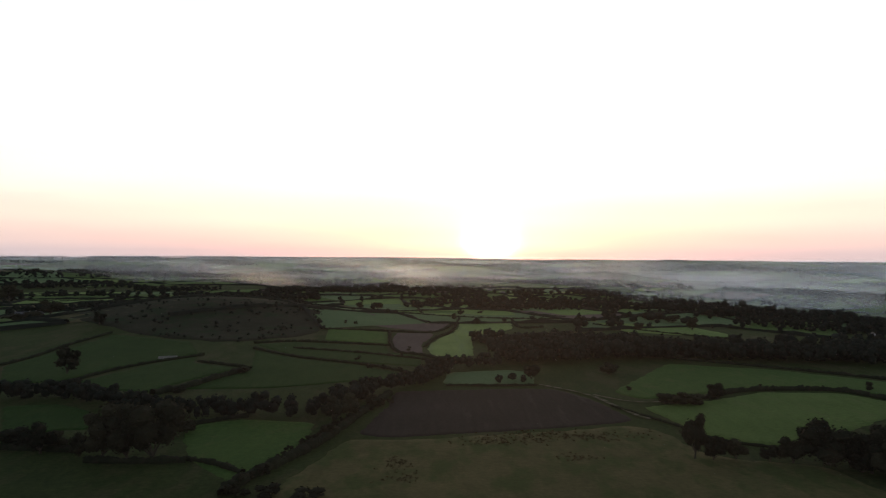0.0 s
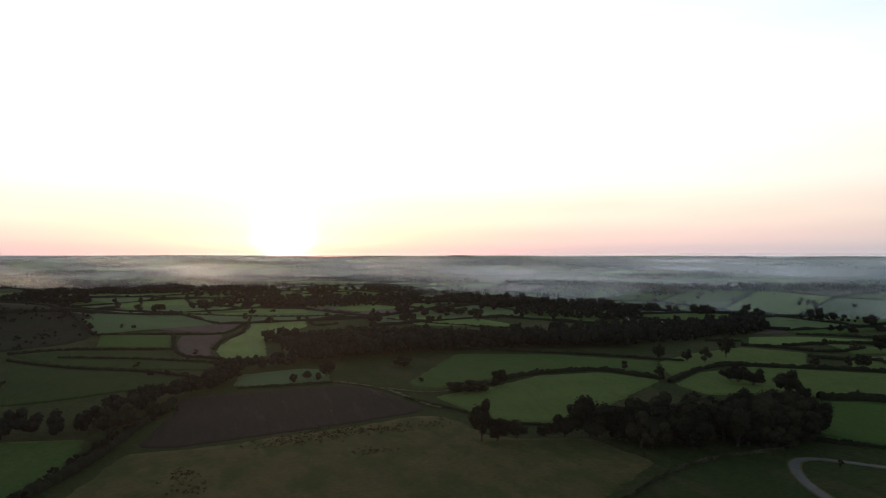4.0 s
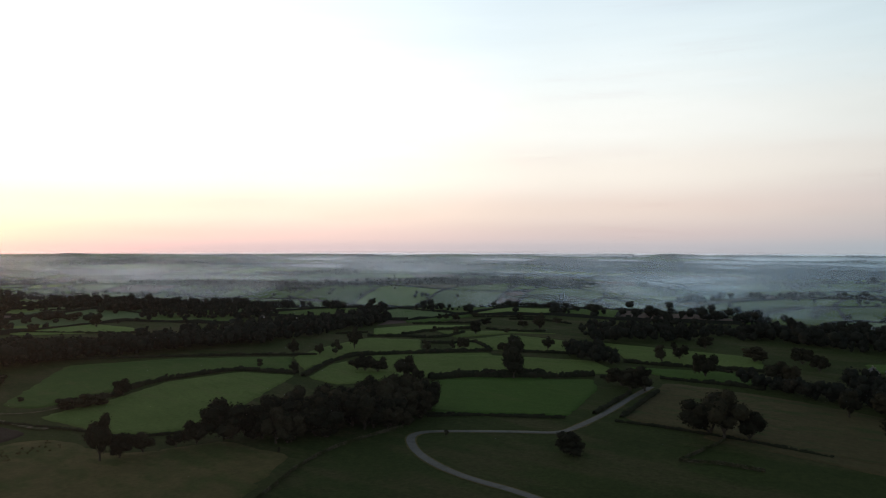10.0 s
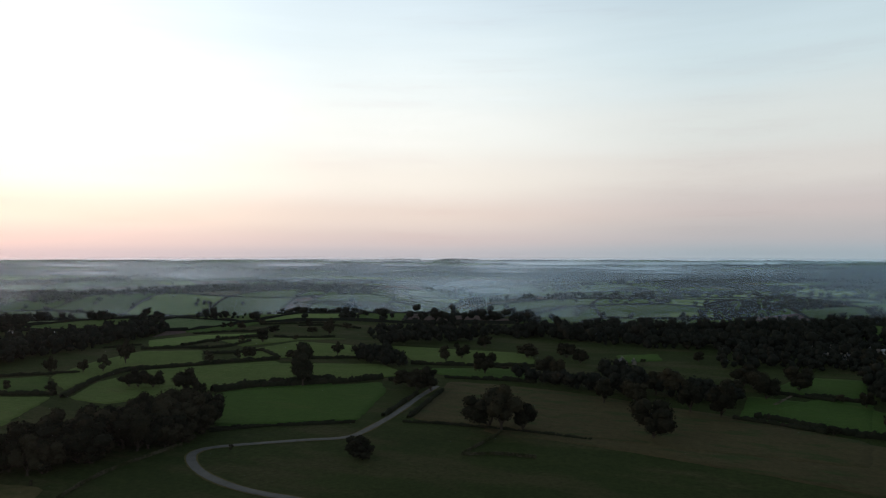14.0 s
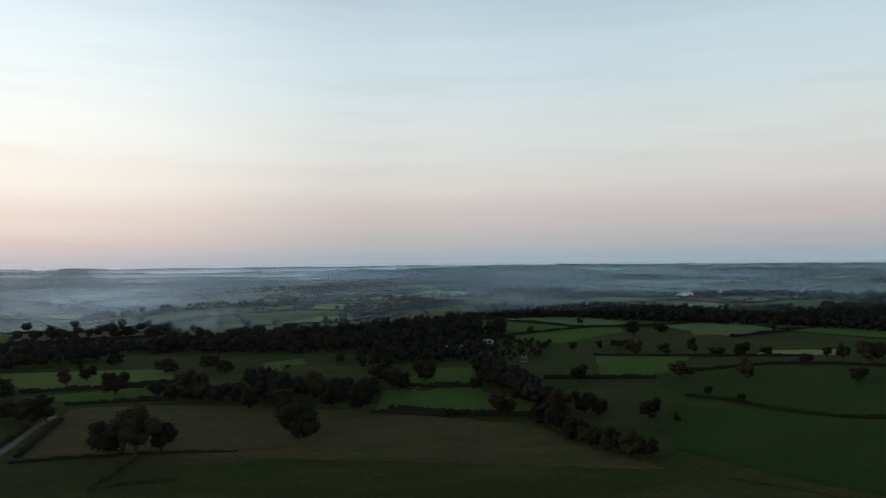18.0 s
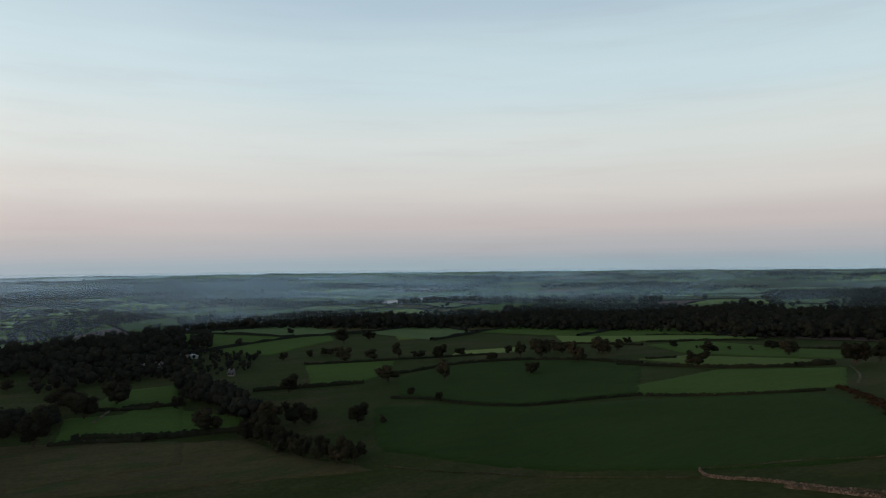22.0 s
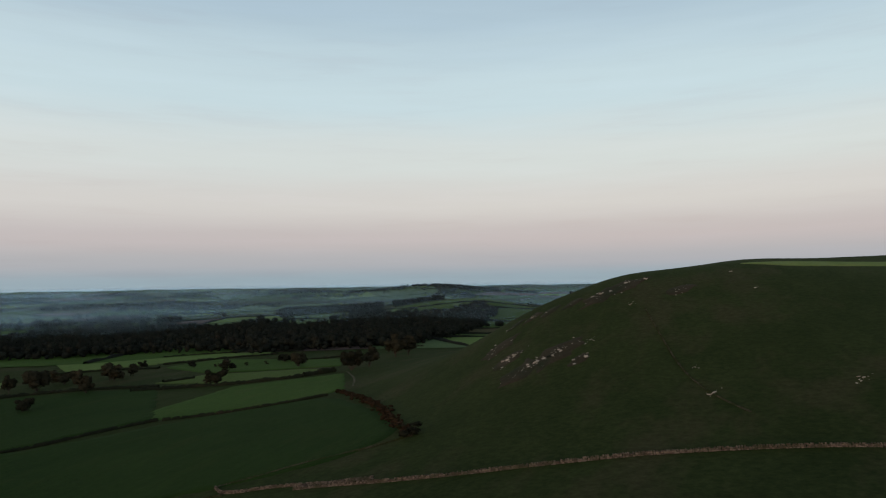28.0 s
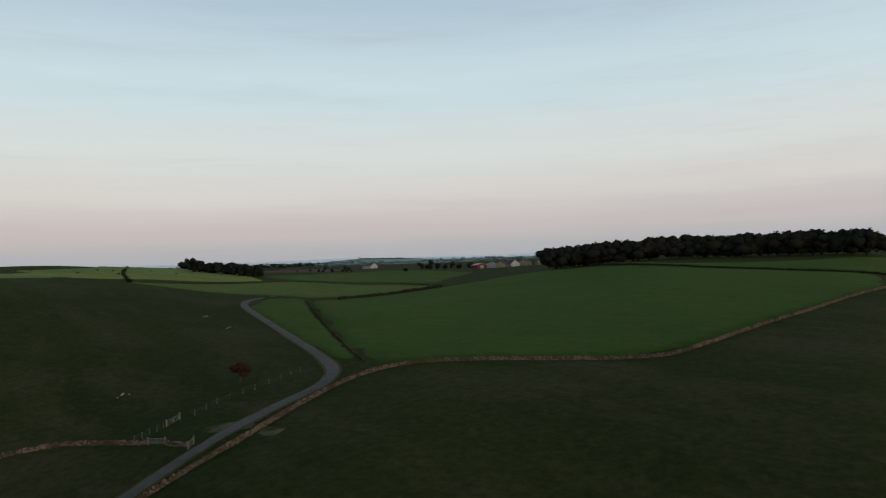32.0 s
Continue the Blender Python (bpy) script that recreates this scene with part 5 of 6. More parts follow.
hedge(1.6, [(156.7, 478.3), (211.4, 438.6), (242.5, 412.6), (269.3, 383.9), (278.4, 374.5)])
hedge(2.0, [(226.4, 317.5), (260.9, 342.6), (286.8, 353.5), (307.4, 351.0)])
hedge(2.2, [(291.0, 358.7), (320.9, 335.3), (344.8, 321.9), (371.1, 298.8)])
hedge(3.2, [(270.0, 261.0), (290.9, 253.7), (311.1, 237.8), (326.3, 223.1)])
hedge(2.0, [(363.4, 421.2), (381.6, 398.8), (385.4, 380.4), (401.8, 369.9), (435.1, 379.3)])
hedge(2.0, [(388.8, 406.3), (441, 412), (464, 394)])
hedge(2.0, [(366.7, 361.9), (372.9, 348.0), (394.9, 335.2), (392.3, 328.6), (374.5, 301.6)])
hedge(1.8, [(470, 384), (466.1, 356.2), (488.8, 334.1)])
hedge(1.8, [(458, 465), (481, 449), (498, 423), (525, 434)])
hedge(2.0, [(546, 464), (571, 436), (591, 404)])
hedge(1.5, [(355.3, 451.8), (380.5, 441.0)])
hedge(1.0, [(208.6, 203.0), (224.2, 190.4), (233.2, 178.3), (244.6, 167.2)])
hedge(3.0, [(271.1, 261.6), (285.9, 255.7), (302.0, 234.1), (321.5, 213.9), (341.8, 200.9)])
hedge(1.6, [(339.0, 194.7), (343.4, 182.4)])
hedge(1.8, [(377.6, 288.0), (390.2, 268.9), (402.9, 244.9)])
hedge(2.2, [(395.5, 210.1), (400.0, 187.6), (415.2, 154.4), (421.3, 133.6)])
hedge(1.6, [(360.3, 169.0), (364.2, 145.8), (368.6, 137.1)])
hedge(2.2, [(368.9, 136.5), (368.1, 126.7), (367.5, 116.5)])
hedge(1.0, [(211.2, 206.7), (222.0, 195.4), (235.0, 173.3), (247.6, 158.9)])
hedge(1.5, [(262.0, 153.3), (285.3, 157.7), (312.5, 162.7)])
hedge(1.6, [(264.2, 141.7), (297.0, 148.4), (325.1, 154.1)])
hedge(1.0, [(256.8, 140.5), (261.3, 122.5), (262.6, 102.6), (263.4, 90.6), (262.7, 60.7)])
hedge(2.5, [(331.0, 4.4), (327.5, -10.9), (318.0, -22.7), (315.0, -39.3)])
hedge(2.0, [(392.6, -18.1), (390.9, -32.8), (385.9, -48.2)])
hedge(2.0, [(377.1, 112.9), (368.4, 103.8)])
hedge(1.8, [(552, 421), (571, 394), (558, 352)])
hedge(1.8, [(325.0, 12.9), (318.9, -12.8), (314.2, -22.8)])
hedge(2.4, [(314.3, -31.9), (314.7, -49.0), (309.6, -64.1)])
hedge(1.6, [(397.2, 1.5), (389.3, -15.7), (383.6, -31.1)])
hedge(2.2, [(406.8, -87.9), (400.5, -118.2), (395.3, -152.5)])
hedge(1.5, [(497.3, -144.8), (486.9, -179.1), (484.1, -214.1), (478.3, -252.6), (475.1, -297.9)])
hedge(1.8, [(415.2, -179.6), (421.3, -202.1), (438.9, -240.3), (433.3, -293.5), (398.2, -328.1), (352.6, -340.1)])
hedge(1.3, [(337.6, -145.8), (320.4, -162.7), (293.5, -169.0), (270.2, -188.2), (263.3, -216.6), (252.0, -242.7)])
hedge(1.6, [(511, -389), (489, -414), (445, -430)])
hedge(1.6, [(412.6, 166.4), (403.5, 146.2)])
hedge(1.8, [(366.1, 147.6), (366.4, 132.8)])
hedge(2.0, [(358.0, -322.6), (325.1, -343.1), (292.9, -360.1), (268.6, -383.7)])
hedge(3.0, [(268.6, -383.7), (260.2, -409.4)])
hedge(1.6, [(370, -491), (339, -499), (326, -525)])
hedge(1.6, [(464, -453), (439, -501), (407, -540)])
hedge(1.8, [(368.1, -359.3), (361.0, -381.1)])
hedge(1.3, [(249.2, -242.8), (226.1, -257.2), (204.8, -271.0), (189.5, -291.1)])
hedge(1.5, [(511, -499), (472, -539), (399, -571)])
hedge(1.5, [(323, -603), (290, -619)])
hedge(1.3, [(-184.3, -267.9), (-215.7, -264.3), (-255.1, -273.3)])
hedge(0.7, [(-381.7, -260.2), (-341.2, -179.1), (-340.7, -121.8), (-340.1, -83.1)])
hedge(1.2, [(-128.3, -381.5), (-142.9, -438.5), (-166.7, -504.2)])
bracken_hedge(1.2, [(191.4, -303.9), (151.5, -262.0), (116.0, -215.7), (96.2, -186.8), (86.9, -176.4)])

# ---- single trees ----
tree(-73.8, -148.2, 5.0, 5.3, "r")
tree(85.8, -174.1, 4.6, 7.6, "b")
tree(-38.8, 194.0, 3.8, 10.4, "b")
tree(-50.6, 196.1, 4.3, 8.9, "b")
tree(-58.8, 196.3, 4.7, 7.2, "b")
tree(202.6, 127.6, 8.7, 11.6, "b")
tree(135.0, 203.4, 1.9, 2.1, "b")
tree(-99.1, 233.7, 22.3, 20.8, "o")
tree(88.5, 238.4, 15.8, 10.1, "o")
tree(94.5, 237.6, 8.8, 9.3, "o")
tree(-49.5, 252.0, 4.9, 6.6, "b")
tree(-108.8, 235.9, 20.1, 15.7, "o")
tree(103.0, 238.6, 7.6, 8.9, "o")
tree(191.6, 176.0, 2.7, 1.8, "b")
tree(114.1, 236.8, 5.9, 6.8, "o")
tree(-117.7, 236.0, 19.3, 19.3, "o")
tree(121.3, 235.7, 10.9, 10.0, "o")
tree(-44.8, 264.5, 6.0, 5.5, "o")
tree(132.4, 234.0, 17.5, 21.2, "o")
tree(-127.0, 238.9, 9.8, 7.9, "o")
tree(139.0, 232.2, 13.9, 11.6, "o")
tree(261.1, 97.1, 18.1, 17.2, "o")
tree(276.9, 39.7, 16.3, 17.7, "o")
tree(266.0, 89.6, 13.9, 11.5, "o")
tree(-142.6, 242.4, 11.6, 12.0, "o")
tree(263.2, 102.9, 17.4, 22.3, "o")
tree(-138.8, 247.4, 7.3, 9.7, "o")
tree(-101.2, 270.0, 5.9, 8.4, "o")
tree(-45.5, 285.7, 12.9, 10.9, "p")
tree(-155.9, 250.3, 7.6, 12.6, "o")
tree(-39.8, 295.8, 12.2, 11.2, "p")
tree(283.6, -118.4, 4.7, 5.8, "b")
tree(289.2, -108.7, 10.0, 10.0, "o")
tree(301.3, -72.3, 13.2, 12.7, "o")
tree(313.7, -24.6, 4.8, 5.4, "b")
tree(302.4, -90.4, 8.1, 8.1, "o")
tree(314.7, -49.0, 11.9, 14.1, "o")
tree(-32.3, 318.1, 7.1, 7.1, "o")
tree(308.4, -85.4, 12.0, 13.6, "o")
tree(326.5, 17.9, 15.6, 13.9, "o")
tree(329.4, 30.9, 14.6, 12.9, "o")
tree(332.0, 70.9, 12.1, 10.4, "o")
tree(339.1, 56.4, 10.5, 10.5, "o")
tree(107.9, 329.4, 6.5, 10.0, "b")
tree(114.9, 327.9, 7.7, 12.4, "b")
tree(344.4, 58.3, 11.8, 14.8, "o")
tree(122.0, 328.0, 5.9, 10.1, "b")
tree(312.4, -161.6, 5.4, 4.2, "o")
tree(322.4, 159.5, 12.8, 14.0, "o")
tree(319.0, 166.1, 9.1, 12.2, "o")
tree(361.8, 43.6, 14.8, 14.8, "o")
tree(364.4, 50.8, 11.8, 12.4, "o")
tree(137.9, 342.5, 9.4, 10.0, "o")
tree(261.3, 261.6, 7.5, 7.5, "o")
tree(336.8, -157.2, 5.3, 4.4, "o")
tree(327.9, 175.9, 11.3, 15.7, "o")
tree(98.6, 361.1, 2.8, 4.4, "b")
tree(260.0, 269.7, 13.3, 14.6, "o")
tree(-135.6, 349.7, 4.4, 8.9, "b")
tree(375.6, 14.8, 9.5, 11.4, "o")
tree(376.1, -0.1, 13.3, 14.0, "o")
tree(375.6, -42.9, 8.3, 7.0, "o")
tree(303.2, 228.2, 18.0, 12.8, "p")
tree(382.8, -34.2, 4.2, 5.8, "o")
tree(315.0, 236.2, 21.9, 15.9, "p")
tree(394.1, 3.1, 11.3, 12.0, "o")
tree(51.2, 392.6, 9.4, 10.7, "o")
tree(381.8, 107.6, 13.4, 10.0, "o")
tree(264.6, 297.5, 10.7, 11.4, "o")
tree(400.3, 5.3, 10.1, 10.1, "o")
tree(262.0, 305.9, 10.2, 11.5, "o")
tree(390.6, -104.9, 10.9, 12.3, "o")
tree(171.1, 366.6, 3.8, 2.7, "b")
tree(387.6, 116.0, 12.3, 15.0, "o")
tree(231.3, 332.6, 6.8, 6.8, "p")
tree(261.1, 311.9, 7.5, 10.3, "o")
tree(407.5, -16.2, 13.7, 15.8, "o")
tree(411.4, 11.1, 11.8, 19.4, "o")
tree(383.2, 153.4, 16.0, 13.2, "o")
tree(-25.9, 416.9, 3.5, 3.5, "b")
tree(371.3, -195.9, 14.1, 11.3, "p")
tree(213.6, 363.4, 3.2, 4.3, "b")
tree(390.4, -167.0, 10.7, 15.7, "o")
tree(101.1, 413.2, 7.9, 12.2, "b")
tree(-36.9, 424.6, 3.6, 5.0, "b")
tree(-119.7, 409.1, 4.7, 9.3, "b")
tree(226.8, 362.1, 5.4, 5.0, "p")
tree(-45.4, 428.5, 3.6, 4.4, "b")
tree(363.5, -254.7, 8.2, 8.9, "o")
tree(365.6, -258.8, 8.3, 9.8, "o")
tree(410.3, 191.7, 11.4, 10.7, "o")
tree(-220.1, 399.4, 17.6, 14.6, "o")
tree(-140.5, -437.2, 1.5, 2.3, "b")
tree(448.1, 111.0, 10.9, 11.6, "o")
tree(287.2, 365.3, 10.9, 9.4, "p")
tree(-57.4, 461.6, 3.5, 4.7, "b")
tree(280.0, 373.7, 7.8, 7.8, "o")
tree(430.3, 189.0, 12.6, 12.6, "o")
tree(-374.2, -284.4, 11.7, 14.0, "w")
tree(268.2, 387.0, 10.3, 7.9, "o")
tree(338.5, 329.4, 8.7, 8.7, "p")
tree(342.6, 325.2, 3.6, 3.2, "b")
tree(316.3, -353.9, 12.7, 14.3, "o")
tree(375.9, 290.3, 7.2, 12.0, "o")
tree(472.1, 74.9, 3.2, 4.0, "b")
tree(454.1, 150.1, 10.4, 16.1, "o")
tree(247.4, -410.0, 16.8, 16.8, "o")
tree(356.1, 321.2, 8.0, 4.8, "p")
tree(-29.1, 480.2, 3.2, 4.0, "b")
tree(363.5, 317.8, 10.1, 9.7, "o")
tree(467.2, 125.6, 12.2, 13.8, "o")
tree(402.2, 272.4, 9.4, 9.0, "o")
tree(312.7, 376.5, 15.6, 10.7, "o")
tree(489.3, 40.9, 8.2, 10.7, "o")
tree(243.5, -427.1, 14.8, 15.6, "o")
tree(385.5, -312.4, 13.3, 11.6, "o")
tree(-25.0, 502.0, 4.6, 4.2, "b")
tree(501.2, -60.3, 11.0, 12.7, "o")
tree(437.1, -269.6, 6.5, 7.7, "o")
tree(403.5, -323.9, 13.9, 12.1, "o")
tree(487.8, 195.3, 9.7, 12.3, "o")
tree(445.9, -278.2, 5.3, 7.9, "o")
tree(488.4, -197.7, 8.8, 15.9, "o")
tree(497.7, -176.3, 13.3, 15.0, "o")
tree(469.9, -244.5, 13.3, 13.3, "o")
tree(489.7, -218.9, 12.6, 11.7, "o")
tree(436.2, -315.7, 17.1, 18.9, "o")
tree(447.6, -304.2, 11.8, 10.0, "o")
tree(489.4, -235.0, 5.5, 13.6, "o")
tree(316.9, -446.3, 13.7, 15.6, "o")
tree(530.8, -138.2, 6.9, 8.3, "o")
tree(546.0, 53.6, 9.2, 8.3, "o")
tree(480.2, -270.2, 5.5, 6.5, "o")
tree(361.8, -417.6, 10.2, 14.8, "o")
tree(418.7, -362.6, 13.9, 13.9, "o")
tree(535.0, -160.6, 6.5, 5.6, "o")
tree(488.2, -272.2, 6.5, 9.4, "o")
tree(469.0, -307.3, 8.0, 7.5, "o")
tree(426.7, -365.5, 14.1, 14.1, "o")
tree(419.2, 375.5, 7.5, 7.5, "p")
tree(431.3, 363.7, 12.3, 11.3, "o")
tree(447.8, -345.3, 12.3, 18.9, "o")
tree(562.2, 74.1, 9.5, 8.5, "o")
tree(518.5, 230.3, 7.6, 11.4, "o")
tree(541.1, -179.5, 7.6, 14.3, "o")
tree(414.6, 395.1, 6.7, 8.6, "p")
tree(429.7, -386.9, 9.7, 11.6, "o")
tree(428.6, -388.4, 9.7, 8.7, "o")
tree(459.5, 352.1, 4.8, 6.8, "b")
tree(-183.2, -549.2, 2.4, 2.9, "b")
tree(267.5, -515.0, 18.4, 19.4, "o")
tree(374.5, -453.9, 3.9, 3.9, "b")
tree(362.0, -464.7, 3.9, 3.9, "b")
tree(264.6, -532.8, 17.9, 16.9, "o")
tree(488.5, 339.6, 15.9, 11.9, "o")
tree(399.3, -445.1, 3.0, 4.0, "b")
tree(357.0, -482.3, 8.0, 13.0, "o")
tree(414.4, -437.7, 6.0, 11.1, "o")
tree(-400.5, -475.1, 4.6, 5.2, "o")
tree(504.6, 369.2, 7.3, 10.4, "o")
tree(465.8, -431.8, 7.4, 8.5, "o")
tree(493.8, 402.8, 8.0, 10.6, "o")
tree(-376.4, -532.8, 3.8, 5.4, "o")
tree(617.8, -219.1, 14.2, 19.7, "o")
tree(-82.7, 650.5, 4.4, 4.4, "b")
tree(-92.3, 650.0, 4.4, 4.4, "b")
tree(-296.2, 587.4, 13.7, 12.1, "o")
tree(551.3, 363.7, 6.6, 11.0, "o")
tree(183.5, 638.2, 7.8, 11.1, "o")
tree(539.0, 396.4, 10.1, 11.2, "o")
tree(631.6, -250.1, 10.2, 12.5, "o")
tree(170.7, 660.3, 6.8, 5.7, "o")
tree(509.1, 456.0, 8.0, 10.3, "o")
tree(235.7, 643.4, 14.9, 14.9, "o")
tree(500.4, 470.3, 6.9, 6.9, "o")
tree(507.3, 467.0, 6.9, 6.9, "o")
tree(261.7, 662.0, 4.8, 4.8, "b")
tree(12.9, 717.3, 8.4, 8.4, "o")
tree(548.6, 462.6, 6.0, 9.6, "o")
tree(-391.0, 625.9, 7.4, 24.6, "o")
tree(-382.0, 636.9, 8.7, 24.8, "o")
tree(240.3, 712.6, 10.0, 21.3, "o")
tree(578.7, 501.1, 8.3, 7.7, "o")
tree(-382.6, 665.4, 16.6, 29.4, "o")
tree(226.6, 735.1, 10.3, 19.2, "o")
tree(20.4, 777.1, 7.1, 7.8, "o")
tree(-101.9, 775.7, 5.2, 5.2, "b")
tree(44.4, 803.3, 6.7, 8.0, "b")
tree(192.3, 787.0, 9.4, 14.8, "o")
tree(-81.4, 850.4, 10.7, 15.7, "o")
tree(-101.5, 853.5, 8.6, 15.7, "o")
tree(166.0, 924.0, 10.9, 20.3, "o")
tree(130.6, 975.2, 14.7, 19.7, "o")
tree(120.5, 1026.8, 20.6, 18.9, "o")
tree(-593.6, 931.2, 23.9, 36.7, "o")

# ---- belts and woods ----
tree_belt(8, 9, 2, [(-216.4, 333.7), (-183.0, 338.4), (-151.8, 314.5), (-111.8, 298.2), (-83.2, 302.1), (-54.5, 295.5), (-47.2, 330.0), (-30.5, 358.0), (-11.8, 377.3), (-2.6, 403.9), (2.6, 434.2), (20.8, 439.2), (32.1, 435.3)])
tree_belt(5, 4, 1, [(-62.9, 196.3), (-55.9, 223.5), (-50.6, 252.0), (-45.4, 270.7), (-36.5, 308.8), (-25.1, 326.8)])
tree_belt(7, 6, 1, [(32.3, 381.7), (40.6, 385.3), (47.0, 385.5)])
tree_belt(7, 8, 1, [(595, 571), (587, 541), (597, 529)])
tree_belt(7, 11, 2, [(362.7, 100.7), (360.9, 80.4), (361.2, 63.5)])
tree_belt(7, 12, 2, [(399.3, 251.8), (385.1, 229.7), (384.4, 212.5)])
tree_belt(9, 12, 2, [(458.4, 268.4), (483.4, 256.9), (499.6, 234.4), (526.5, 215.8)])
tree_belt(7, 8, 2, [(298.5, -61.8), (273.4, -68.4), (250.6, -73.7), (234.8, -79.5), (228.9, -86.3)])
tree_belt(8, 12, 2, [(443.3, -54.4), (381.4, -59.6), (354.3, -67.3), (331.6, -68.7), (323.2, -72.5)])
tree_belt(9, 11, 2, [(400.2, 79.6), (369.7, 51.5), (354.6, 30.5), (360.4, 14.2)])
tree_belt(9, 10, 2, [(374.5, 128.0), (364.7, 104.1), (363.5, 82.9)])
tree_belt(5, 9, 3, [(-216.4, -516.5), (-225.5, -479.6), (-233.7, -442.0)])
tree_belt(4.5, 14.5, 5, [(-371.9, -287.4), (-388.9, -260.4), (-408.6, -222.0), (-423.6, -184.4), (-436.2, -146.0), (-445.2, -115.9)])
tree_belt(8, 9, 2, [(-503, -570), (-524, -551), (-542, -533)])
tree_belt(9, 6, 1, [(-417, -683), (-443, -666), (-465, -651)])
wood(13, 10, [(27.1, 488.8), (42.7, 440.1), (64.1, 436.7), (106.2, 462.3), (181.7, 469.3), (283.7, 436.0), (311.2, 478.1), (242.1, 473.3), (173.0, 500.4), (128.8, 523.1), (97.3, 541.1), (64.6, 530.0)])
wood(9, 9, [(24.0, 557.0), (34.3, 537.5), (54.9, 566.4), (47.2, 588.2), (32.5, 587.3)])
wood(14, 9, [(134.7, 215.0), (150.1, 210.5), (178.6, 200.9), (196.1, 199.1), (212.6, 204.1), (226.2, 220.2), (203.0, 235.3), (168.4, 244.3), (152.1, 240.6)])
wood(12, 11, [(66.6, 449.1), (127.0, 479.0), (184.3, 469.0), (238.9, 465.8), (290.4, 451.4), (351.1, 453.7), (410, 475), (466, 497), (488, 557), (339, 527), (262.9, 512.6), (173.9, 516.3)])
wood(9, 16, [(301, 703), (389, 597), (530, 814), (476, 874), (392, 897)])
wood(12, 13, [(566.9, 140.4), (600, 91), (650, 40), (674, -84), (773, -97), (724, -15), (679, 42), (653, 104), (637, 152)])
wood(10, 15, [(460.1, 25.2), (485.8, -60.7), (629, -79), (604, -12), (569.8, 31.2)])
wood(10, 14, [(481.9, 298.4), (497.2, 253.8), (550, 242), (549.1, 174.1), (600, 190), (613, 275), (543, 324)])
wood(12, 12, [(805, -59), (837, -117), (806, -203), (752, -291), (706, -373), (652, -442), (549, -531), (673, -651), (794, -539), (879, -340), (1037, -216), (1017, -126)])
wood(12, 13, [(542.9, 196.8), (551.5, 173.1), (532.4, 90.0), (555.8, -4.7), (619, -97), (682, -107), (688, -6), (634, 107), (629, 188)])
wood(12, 12, [(434, -535), (399, -571), (325, -608), (297, -634), (380, -812), (447, -800), (510, -731), (580, -714)])
wood(11, 14, [(782, -1040), (762, -1142), (635, -1174), (695, -1285), (1131, -1696), (872, -1160)])
wood(12, 12, [(586, -959), (535, -1019), (364, -875), (395, -1163), (466, -1269), (500, -1076), (691, -1131)])
wood(6, 15, [(496.1, -4.2), (467.2, -57.4), (481.3, -100.0), (569.1, -128.3), (632, -78), (586.4, -19.1)])
wood(12, 18, [(458, -556), (389, -579), (351, -624), (301, -711), (373, -1041), (429, -1126), (531, -1139), (639, -1097), (574, -950), (631, -877), (777, -976), (719, -830), (562, -617)])
wood(11, 18, [(631, -1209), (603, -1295), (567, -1319), (1067, -2432), (1111, -2341), (1030, -1974)])
wood(12, 17, [(1521, 211), (1679, 115), (1543, -31), (1609, -45), (1760, 121), (1651, 206)])
wood(10, 17, [(1012, 69), (1026, -5), (1058, -87), (1011, -67), (960, -5), (858, 47), (814, 79), (839, 93)])
wood(11, 19, [(690, -444), (620, -505), (515, -529), (458, -556), (689, -796), (884, -880), (949, -774), (888, -571)])
scrub(3.4, 520, [(-351, 629), (-417, 863), (-371, 987), (-260, 1034), (-168, 906), (-130, 773), (-107.5, 580.7), (-169.3, 533.0), (-244, 553)])
scrub(1.6, 26, [(265, -596), (317, -886), (618, -2473), (52.6, -275.5), (50.3, -222.6), (78.5, -236.7)])
rushes(26.8, 263.3, 16, 9, 90)
rushes(41.8, 269.0, 16, 8, 80)
rushes(57.0, 266.8, 14, 8, 60)
rushes(46.8, 237.3, 8, 5, 30)
rushes(-14.6, 228.9, 6, 8, 40)
rushes(-12.3, 212.6, 6, 5, 26)
rushes(14.4, 257.0, 14, 5, 30)
rushes(75.6, 270.1, 14, 6, 26)

# ---- outcrops, bales, houses, gates, fences ----
outcrop(91.0, -268.8, 9, 40)
outcrop(79.1, -241.9, 7, 30)
outcrop(304.0, -859.1, 8, 34)
outcrop(67.6, -221.9, 9, 26)
outcrop(59.3, -232.0, 10, 44)
outcrop(56.3, -236.1, 8, 30)
outcrop(48.0, -242.2, 3, 7)
outcrop(48.1, -221.5, 5, 14)
outcrop(55.4, -304.3, 10, 40)
outcrop(48.2, -314.7, 10, 40)
outcrop(22.4, -300.9, 7, 26)
outcrop(40.0, -282.7, 3, 8)
outcrop(3.0, -335.9, 2, 5)
outcrop(12.3, -206.1, 2, 4)
outcrop(6.1, -184.4, 3, 8)
outcrop(-26.5, -189.7, 3, 8)
outcrop(-6.4, -300.9, 2, 4)
outcrop(-106.2, -220.4, 3, 8)
outcrop(-111.3, -249.6, 4, 9)
outcrop(-52.5, -163.2, 2, 4)
outcrop(94.7, -303.2, 6, 16)
outcrop(86.7, -303.7, 6, 14)
outcrop(78.2, -302.2, 6, 16)
outcrop(68.4, -305.3, 6, 14)
outcrop(40.6, -325.5, 5, 12)
outcrop(63.0, -226.9, 6, 18)
outcrop(-170.0, 655.0, 9, 22)
outcrop(-152.0, 640.0, 8, 18)
bale(-81.8, -417.4)
bale(-116.2, -431.9)
bale(-138.7, -472.1)
bale(-148.4, -472.6)
